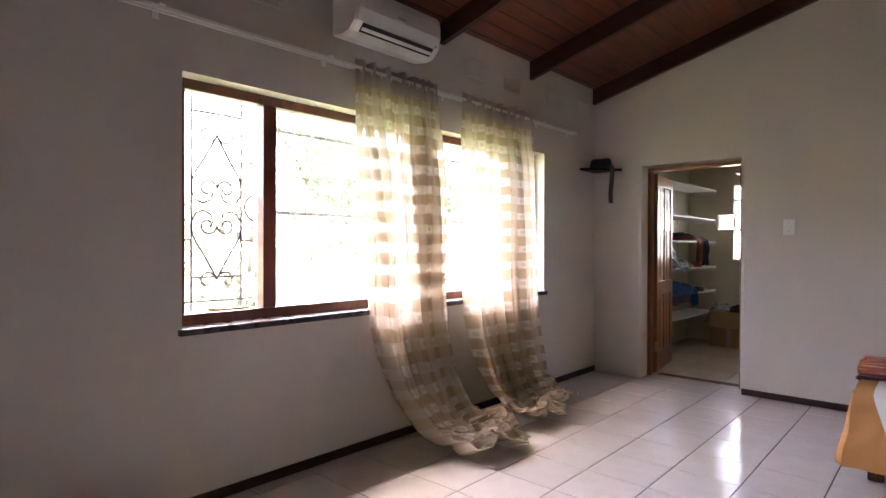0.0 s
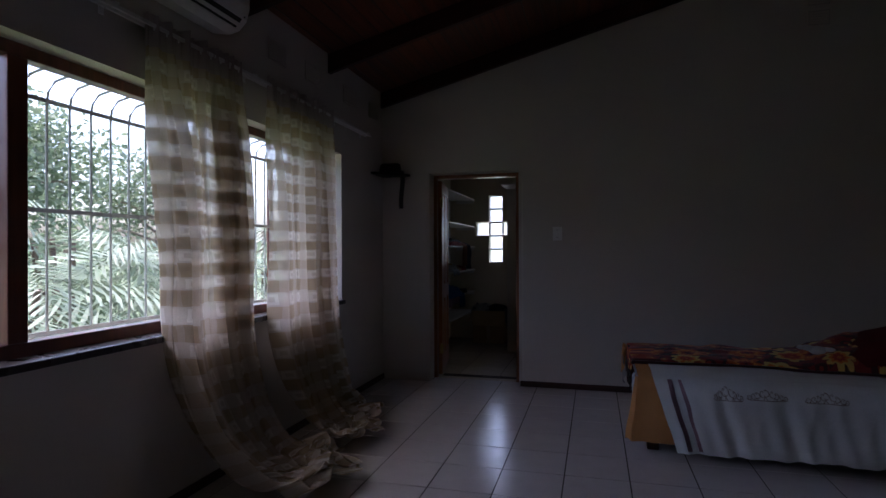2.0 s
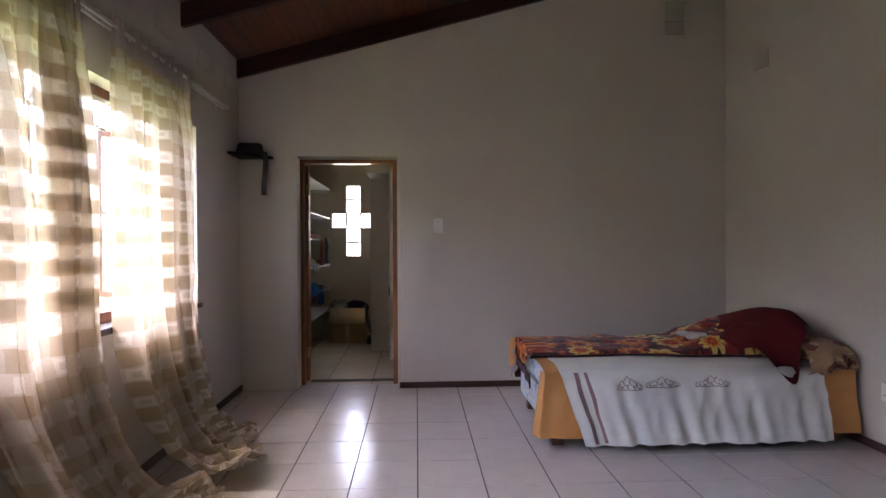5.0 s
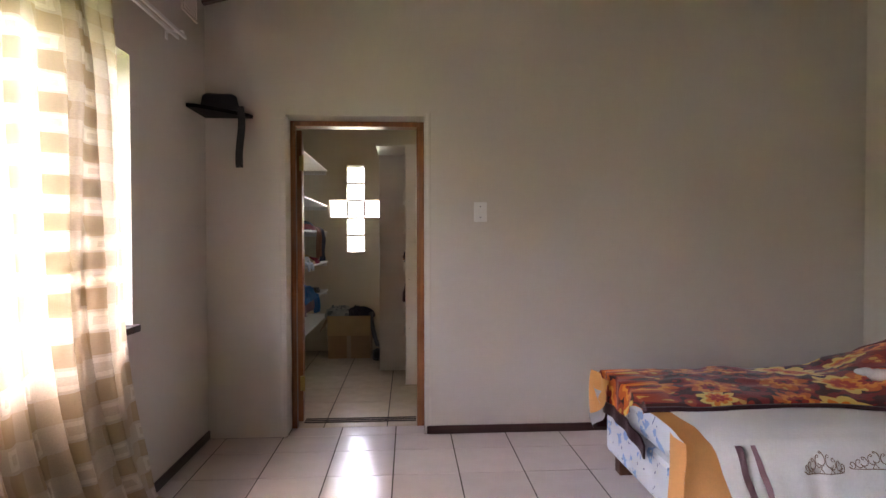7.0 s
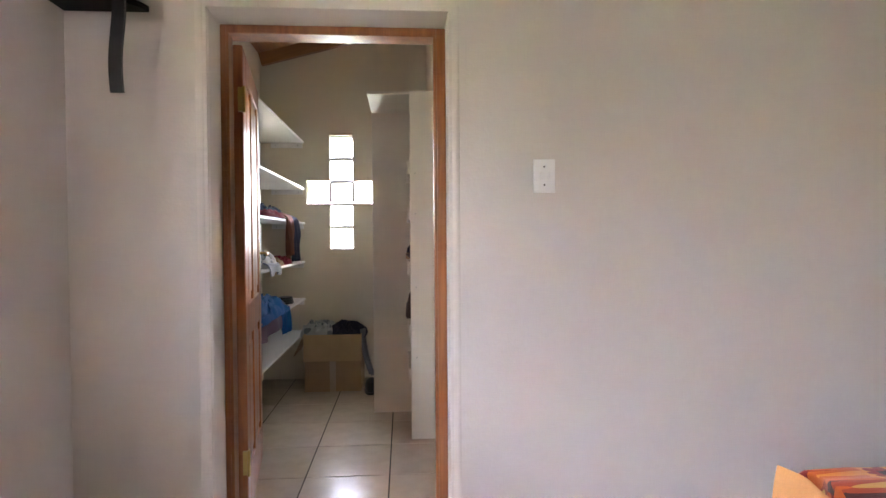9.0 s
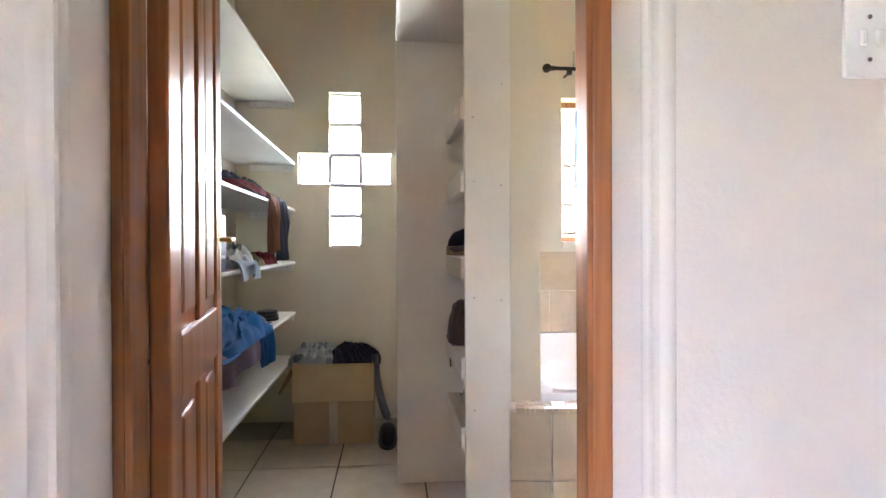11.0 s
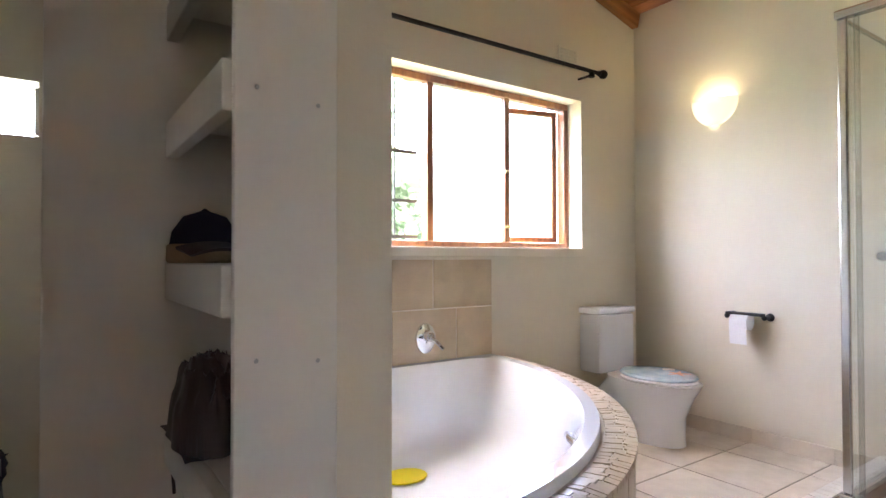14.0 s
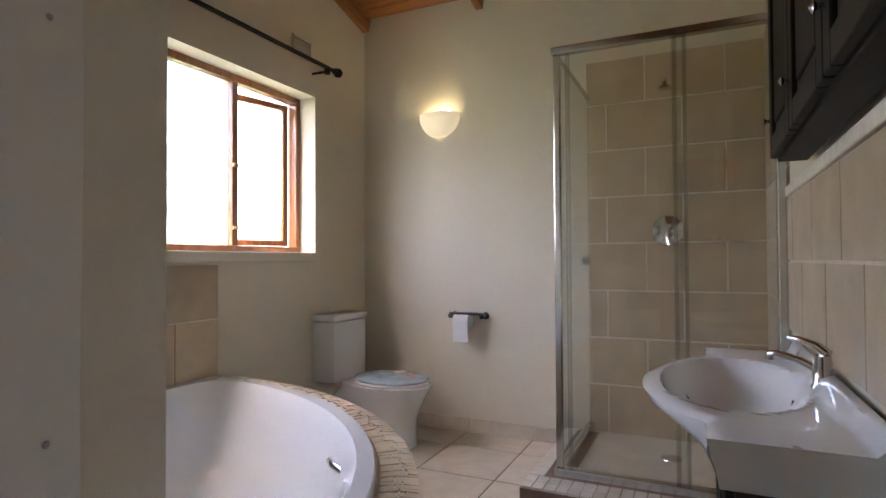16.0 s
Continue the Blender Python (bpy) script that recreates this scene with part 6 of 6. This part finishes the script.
rows = [0.10, 0.382, 0.654, 0.926, 1.20, 1.468, 1.74, 2.01, 2.27]
tile_field("shower_tiles_east", "sand-coloured wall tiles in the shower", lambda a, b, c, d, e, f: (XR - f, XR - e, a, b, c, d), YB + 0.012, GY + 0.01, rows, 0.41, (6.80, 6.585))
tile_field("shower_tiles_south", "sand-coloured wall tiles in the shower", lambda a, b, c, d, e, f: (a, b, YB + e, YB + f, c, d), GX - 0.01, XR - 0.012, rows, 0.41, (1.87, 1.67))
tile_field("basin_tiles", "sand-coloured wall tiles behind the basin", lambda a, b, c, d, e, f: (a, b, YB + e, YB + f, c, d), -0.66, GX - 0.012, [0.83, 1.097, 1.342], 0.41, (0.30, 0.507))
bm = B()
box(bm, -0.66, GX - 0.012, YB + 0.0005, YB + 0.018, 1.345, 1.385, 0.006)
tagged(part("trim_tile_border", bm, M_PALEGROUT), "narrow ribbed tile border above the basin", "tile border", kind="structure")
mixer = thing("shower_mixer", "round chrome shower mixer on the tiled wall", "tap")
bm = B()
lathe(bm, [(0.001, 0), (0.085, 0), (0.08, 0.012), (0.04, 0.02), (0.036, 0.06), (0.001, 0.065)], 28)
bmesh.ops.transform(bm, matrix=pose(XR - 0.012, 6.47, 1.265, 0, -90), verts=bm.verts[:])
part("plate", bm, M_CHROME, mixer, smooth=True)
bm = B()
tube(bm, [(XR - 0.07, 6.47, 1.26), (XR - 0.085, 6.47, 1.22), (XR - 0.09, 6.46, 1.18)], 0.009, 8)
part("lever", bm, M_CHROME, mixer, smooth=True)
hd = thing("overhead_shower", "small chrome shower head high on the wall", "shower head")
bm = B()
tube(bm, [(XR - 0.012, 6.47, 2.08), (XR - 0.09, 6.47, 2.09), (XR - 0.14, 6.47, 2.05)], 0.009, 8)
lathe(bm, [(0.012, 0.03), (0.035, 0.0), (0.034, -0.008), (0.001, -0.009)], 18, at=(XR - 0.15, 6.47, 2.03))
part("arm", bm, M_CHROME, hd, smooth=True)

# mirror cabinet
cab = thing("wall_cabinet", "dark espresso wooden wall cabinet above the basin", "cabinet")
cx0, cx1, cz0, cz1 = -0.40, 0.888, 1.40, 2.25
bm = B()
box(bm, cx0, cx1, YB + 0.02, YB + 0.098, cz0, cz1, 0.003)
part("body", bm, M_DARKWOOD, cab)
for k in range(3):
    w = (cx1 - cx0) / 3
    a, b = cx0 + k * w + 0.004, cx0 + (k + 1) * w - 0.004
    bm = B()
    s = 0.06
    for q in ((a, a + s, cz0 + 0.01, cz1 - 0.01), (b - s, b, cz0 + 0.01, cz1 - 0.01), (a + s, b - s, cz0 + 0.01, cz0 + 0.01 + s), (a + s, b - s, cz1 - 0.01 - s, cz1 - 0.01)):
        box(bm, q[0], q[1], YB + 0.099, YB + 0.119, q[2], q[3], 0.004)
    box(bm, a + s, b - s, YB + 0.099, YB + 0.108, cz0 + 0.07, cz1 - 0.07)
    box(bm, a + s + 0.03, b - s - 0.03, YB + 0.106, YB + 0.115, cz0 + 0.10, cz1 - 0.10, 0.006)
    dr = part("door", bm, M_DARKWOOD, cab)
    bm = B()
    lathe(bm, [(0.006, 0), (0.006, 0.012), (0.012, 0.018), (0.001, 0.024)], 12)
    bmesh.ops.transform(bm, matrix=pose(b - 0.03, YB + 0.119, cz0 + 0.12, -90), verts=bm.verts[:])
    part("knob", bm, M_CHROME, dr, smooth=True)

# basin on its vanity
van = thing("vanity_unit", "dark wooden vanity unit under the white basin", "vanity")
bm = B()
box(bm, 0.07, 1.13, YB + 0.02, 6.235, 0.08, 0.64, 0.003)
part("body", bm, M_DARKWOOD, van)
bm = B()
box(bm, 0.09, 1.11, YB + 0.03, 6.19, 0.0, 0.08)
part("plinth", bm, M_DARKWOOD, van)
for a, b in ((0.075, 0.6), (0.605, 1.125)):
    bm = B()
    box(bm, a, b, 6.236, 6.254, 0.10, 0.635, 0.004)
    box(bm, a + 0.07, b - 0.07, 6.2545, 6.26, 0.17, 0.565, 0.004)
    part("door", bm, M_DARKWOOD, van)
bs = thing("basin", "white ceramic basin with a bowed front", "basin")


def basin_edge(u, grow=0.0):
    """Front edge of the basin, from near end to far end."""
    x = lerp(0.02, 1.165, u)
    bow = max(0.0, 1 - ((u - 0.5) / 0.36) ** 2)
    return x, 6.285 + 0.16 * bow ** 0.75 + grow


bm = B()
nx, ny = 56, 30
ZB = 0.785


def basin_top(u, v):
    x, yf = basin_edge(u)
    y = lerp(YB + 0.02, yf, v)
    cxb, cyb = 0.595, 6.225
    d = math.sqrt(((x - cxb) / 0.345) ** 2 + ((y - cyb) / 0.175) ** 2)
    z = ZB
    if d < 1:
        z -= 0.135 * (1 - d ** 2.6) ** 0.8
    elif v > 0.9:
        z -= 0.012 * ((v - 0.9) / 0.1) ** 2
    if v < 0.12:
        z += 0.035 * (1 - ease((v - 0.05) / 0.07))
    return x, y, z


sheet(bm, nx, ny, basin_top)


def basin_skirt(u, v):
    x, yf = basin_edge(u)
    bow = max(0.0, 1 - ((u - 0.5) / 0.36) ** 2)
    k = v
    y = yf - (0.02 + 0.15 * bow) * ease(k)
    return x, y, ZB - 0.012 - (0.075 + 0.06 * bow) * k + 0.0


sheet(bm, nx, 10, basin_skirt)
for x in (0.02, 1.165):
    sheet(bm, 8, 3, lambda u, v: (x, lerp(YB + 0.02, 6.285 - 0.02 * ease(v), u), lerp(ZB + (0.035 if u < 0.05 else 0), ZB - 0.087, v)))
bmesh.ops.remove_doubles(bm, verts=bm.verts[:], dist=0.002)
part("bowl", bm, M_CERAMIC, bs, smooth=True)
bm = B()
lathe(bm, [(0.001, 0), (0.022, 0), (0.02, 0.003), (0.001, 0.004)], 16, at=(0.595, 6.225, ZB - 0.134))
part("drain", bm, M_CHROME, bs, smooth=True)
bm = B()
lathe(bm, [(0.001, 0), (0.009, 0), (0.008, 0.003), (0.001, 0.004)], 12)
bmesh.ops.transform(bm, matrix=pose(0.595, 6.085, ZB - 0.05, -70), verts=bm.verts[:])
part("overflow", bm, M_CHROME, bs)
tap = thing("basin_tap", "chrome single-lever basin mixer tap", "tap")
TX, TY = 0.555, 6.025
bm = B()
lathe(bm, [(0.032, 0), (0.032, 0.006), (0.026, 0.014), (0.025, 0.08), (0.022, 0.10), (0.001, 0.105)], 24, at=(TX, TY, ZB))
part("body", bm, M_CHROME, tap, smooth=True)
bm = B()
tube(bm, [(TX + 0.01, TY + 0.012, ZB + 0.055), (TX + 0.04, TY + 0.05, ZB + 0.074), (TX + 0.085, TY + 0.11, ZB + 0.086), (TX + 0.098, TY + 0.128, ZB + 0.083), (TX + 0.10, TY + 0.13, ZB + 0.066)], 0.013, 12)
part("spout", bm, M_CHROME, tap, smooth=True)
bm = B()
tube(bm, [(TX - 0.01, TY - 0.012, ZB + 0.102), (TX + 0.01, TY + 0.012, ZB + 0.124), (TX + 0.045, TY + 0.055, ZB + 0.14), (TX + 0.065, TY + 0.08, ZB + 0.142)], 0.011, 10, taper=lambda t: 1.7 - 1.0 * t)
part("lever", bm, M_CHROME, tap, smooth=True)
tap.scale = (0.82, 0.82, 0.82)
tap.location = (0.18 * TX, 0.18 * TY, 0.18 * ZB)
# ---- garden outside ----
def leaf_material(name, a, b):
    m = bpy.data.materials.new(name)
    m.use_nodes = True
    n, l = m.node_tree.nodes, m.node_tree.links
    bs_ = n["Principled BSDF"]
    geo, ramp = n.new("ShaderNodeNewGeometry"), n.new("ShaderNodeValToRGB")
    ramp.color_ramp.elements[0].color, ramp.color_ramp.elements[1].color = (*a, 1), (*b, 1)
    l.new(geo.outputs["Random Per Island"], ramp.inputs["Fac"])
    l.new(ramp.outputs["Color"], bs_.inputs["Base Color"])
    bs_.inputs["Roughness"].default_value = 0.45
    tr, add = n.new("ShaderNodeBsdfTranslucent"), n.new("ShaderNodeMixShader")
    l.new(ramp.outputs["Color"], tr.inputs["Color"])
    add.inputs[0].default_value = 0.4
    l.new(bs_.outputs[0], add.inputs[1])
    l.new(tr.outputs[0], add.inputs[2])
    l.new(add.outputs[0], n["Material Output"].inputs["Surface"])
    return m


M_LEAF = leaf_material("garden_leaves", (0.09, 0.13, 0.07), (0.20, 0.25, 0.15))
M_PALM = leaf_material("palm_fronds", (0.10, 0.15, 0.09), (0.25, 0.30, 0.20))
M_BARK = material("bark", (0.16, 0.11, 0.08), 0.9, vary=0.2, scale=10, bump=0.6, bump_scale=30)
M_GRASS = material("lawn", (0.09, 0.13, 0.045), 0.9, vary=0.25, scale=1.5, fine=0.3, bump=0.5, bump_scale=40)
bm = B()
box(bm, -400, 400, -400, 400, -0.6, -0.35)
tagged(part("ground", bm, M_GRASS), "lawn and soil round the house", "ground", kind="structure")


def leaves(rng, centre, radius, count, size, verts, faces):
    for _ in range(count):
        d = Vector((rng.gauss(0, 1), rng.gauss(0, 1), rng.gauss(0, 0.8)))
        d = d.normalized() * radius * rng.random() ** 0.4
        p = Vector(centre) + d
        a = Vector((rng.gauss(0, 1), rng.gauss(0, 1), rng.gauss(0, 0.6))).normalized()
        b = a.cross(Vector((rng.gauss(0, 1), rng.gauss(0, 1), rng.gauss(0, 1)))).normalized()
        s = size * rng.uniform(0.6, 1.4)
        k = len(verts)
        verts += [p, p + a * s * 0.5 + b * s * 0.28, p + a * s, p + a * s * 0.5 - b * s * 0.28]
        faces.append((k, k + 1, k + 2, k + 3))


def tree(x, y, height, spread, seed, label):
    rng = random.Random(seed)
    t = thing("tree", label, "tree", "garden trees")
    bm = B()
    top = Vector((x + rng.uniform(-0.4, 0.4), y + rng.uniform(-0.4, 0.4), height * 0.75))
    base = Vector((x, y, -0.4))
    tube(bm, [base.lerp(top, k / 6) + Vector((0.08 * math.sin(k * 2 + seed), 0.08 * math.cos(k * 3), 0)) for k in range(7)], 0.14, 8, taper=lambda q: 1.1 - 0.75 * q)
    tips = []
    for k in range(9):
        s = base.lerp(top, rng.uniform(0.35, 0.95))
        e = s + Vector((rng.uniform(-1, 1) * spread, rng.uniform(-1, 1) * spread, rng.uniform(0.2, 1.0) * height * 0.3))
        mid = s.lerp(e, 0.5) + Vector((0, 0, 0.15))
        tube(bm, [s, mid, e], 0.045, 6, taper=lambda q: 1 - 0.7 * q)
        tips += [mid, e]
    part("trunk", bm, M_BARK, t, smooth=True)
    verts, faces = [], []
    for p in tips:
        for _ in range(3):
            leaves(rng, p + Vector((rng.gauss(0, 0.5), rng.gauss(0, 0.5), rng.gauss(0, 0.4))), spread * 0.33, 120, 0.16, verts, faces)
    me = bpy.data.meshes.new("crown")
    me.from_pydata(verts, [], faces)
    me.materials.append(M_LEAF)
    new("crown", me).parent = t


def palm(x, y, height, seed, label, fronds=16, length=1.9):
    rng = random.Random(seed)
    t = thing("palm", label, "palm", "garden palms")
    top = Vector((x, y, height))
    for s in range(4):
        bm = B()
        o = Vector((rng.uniform(-0.35, 0.35), rng.uniform(-0.35, 0.35), 0))
        tube(bm, [Vector((x, y, -0.4)) + o * 0.6, Vector((x, y, height * 0.5)) + o, top + o * 1.4], 0.05, 8, taper=lambda q: 1.1 - 0.4 * q)
        part("trunk", bm, M_BARK, t, smooth=True)
    verts, faces = [], []
    for k in range(fronds):
        a = 2 * math.pi * k / fronds + rng.uniform(-0.3, 0.3)
        up = rng.uniform(0.3, 1.2)
        d = Vector((math.cos(a), math.sin(a), 0))
        side = Vector((-math.sin(a), math.cos(a), 0))
        st = top + Vector((rng.uniform(-0.3, 0.3), rng.uniform(-0.3, 0.3), rng.uniform(-0.5, 0.1)))
        ln = length * rng.uniform(0.7, 1.15)
        spine = [st + d * ln * q + Vector((0, 0, ln * (up * q - 1.15 * up * q * q - 0.15 * q))) for q in [i / 22 for i in range(23)]]
        for i in range(2, 22):
            p, q = spine[i], spine[i + 1]
            w = 0.42 * math.sin(math.pi * (i / 23) ** 0.7) + 0.05
            for sgn in (1, -1):
                tipp = p + side * sgn * w + (q - p).normalized() * w * 0.6 - Vector((0, 0, w * 0.35))
                n0 = len(verts)
                m_ = p.lerp(tipp, 0.4)
                verts += [p, m_ + (q - p) * 0.35, tipp, m_ - (q - p) * 0.2]
                faces.append((n0, n0 + 1, n0 + 2, n0 + 3))
    me = bpy.data.meshes.new("fronds")
    me.from_pydata(verts, [], faces)
    me.materials.append(M_PALM)
    new("fronds", me).parent = t


palm(-6.2, 4.9, 0.9, 11, "clump of green feather palms in the garden", 20, 2.3)
palm(-6.0, 7.4, 1.1, 17, "arching clump of feather palms", 20, 2.4)
palm(-7.4, 6.6, 1.5, 12, "tall clump of green feather palms", 16, 2.1)
palm(-7.0, 9.2, 0.8, 13, "low clump of green feather palms")
palm(-8.8, 5.2, 2.0, 14, "tall feather palm behind the clump", 18, 2.4)
palm(-8.0, 12.5, 1.8, 15, "feather palm at the end of the garden", 16, 2.2)
palm(-6.6, 2.2, 0.5, 16, "young feather palm near the window", 12, 1.6)
palm(-10.5, 3.6, 2.4, 21, "tall feather palm among the shrubs", 22, 2.8)
tree(-19.5, 3.0, 5.2, 2.6, 28, "leafy green tree at the garden edge")
tree(-13.0, 9.5, 4.6, 2.1, 22, "leafy garden tree with a wide crown")
tree(-14.5, 16.0, 5.0, 2.4, 23, "tall leafy garden tree")
tree(-15.0, -3.0, 4.5, 2.4, 24, "leafy tree by the garden edge")
palm(-7.6, 3.4, 1.3, 25, "arching feather palm outside the window", 18, 2.2)
palm(-5.6, 3.6, 0.3, 27, "young feather palm close to the window", 14, 1.7)
tree(1.7, 12.4, 2.6, 1.2, 26, "leafy tree behind the bathroom")


def hedge(name, x0, x1, y0, y1, h, seed, label):
    rng = random.Random(seed)
    verts, faces = [], []
    for _ in range(46):
        leaves(rng, (rng.uniform(x0, x1), rng.uniform(y0, y1), rng.uniform(-0.2, h)), 0.55, 90, 0.14, verts, faces)
    me = bpy.data.meshes.new(name)
    me.from_pydata(verts, [], faces)
    me.materials.append(M_LEAF)
    tagged(new(name, me), label, "shrubs", kind="stuff")


hedge("shrubs", -11.0, -8.8, -2.0, 14.0, 0.7, 31, "dense green shrubs along the garden")
hedge("shrubs_far", -19.0, -16.0, -8.0, 26.0, 2.0, 32, "far green garden bushes")
# roof overhang with exposed rafters
bm = B()
sheet(bm, 1, 1, lambda u, v: (XW - 0.25 - 0.5 * u, lerp(YS, YN + 0.3, v), 2.84 - 0.268 * 0.5 * u), 0.03)
eave = tagged(part("roof_overhang", bm, M_BEAM), "dark underside of the roof overhang", "roof", kind="structure")
bm = B()
box(bm, XW - 0.78, XW - 0.75, YS, YN + 0.3, 2.58, 2.73)
part("fascia", bm, M_BEAM, eave)

# ---- floors ----
bm = B()
box(bm, XW - 0.25, XR + 0.25, YS - 0.25, YN + 0.25, -0.2, -0.0035)
floor = solid("floor", bm, M_GROUT, "tiled floor with dark joints", "floor", kind="structure")


def floor_tiles(xs, ys, x0, x1, y0, y1, mat, gap=0.007):
    """Square tiles cut to a room; alike tiles share one mesh."""
    store = {}
    for a, b in zip(xs, xs[1:]):
        for c, d in zip(ys, ys[1:]):
            p, q, r, s = max(a, x0), min(b, x1), max(c, y0), min(d, y1)
            if q - p < 0.02 or s - r < 0.02:
                continue
            key = (round(q - p, 3), round(s - r, 3))
            if key not in store:
                t = B()
                w, h = (q - p) / 2 - gap / 2, (s - r) / 2 - gap / 2
                box(t, -w, w, -h, h, -0.004, 0.0, 0.0012)
                store[key] = mesh_of("tile", t, mat)
            ob = new("tile", store[key])
            ob.parent = floor
            ob.location = ((p + q) / 2, (r + s) / 2, 0)


PX_, PY_ = 0.3635, 0.3635
floor_tiles([-0.945 + PX_ * k for k in range(-4, 11)], [5.36 + PY_ * k for k in range(-22, 3)], XW, XR, YS, YF, M_TILE)
floor_tiles([-0.945 + PX_ * k for k in range(-3, 2)], [YF, 5.80], DOOR[0], DOOR[1], YF, 5.80, M_TILE)
PB = 0.4326
floor_tiles([1.588 + PB * k for k in range(-9, 3)], [5.80, YD], DOOR[0], DOOR[1], 5.80, YD, M_TILE2)
floor_tiles([1.588 + PB * k for k in range(-9, 3)], [7.69 + PB * k for k in range(-5, 3)], XW, XR, YD, YN, M_TILE2)
bm = B()
for y in (5.90, 5.938, 5.976):
    box(bm, DOOR[0] + 0.06, DOOR[1] - 0.055, y, y + 0.018, -0.003, 0.004, 0.001)
tagged(part("threshold", bm, M_GROUT), "narrow ribbed strips across the doorway floor", "threshold", kind="structure")
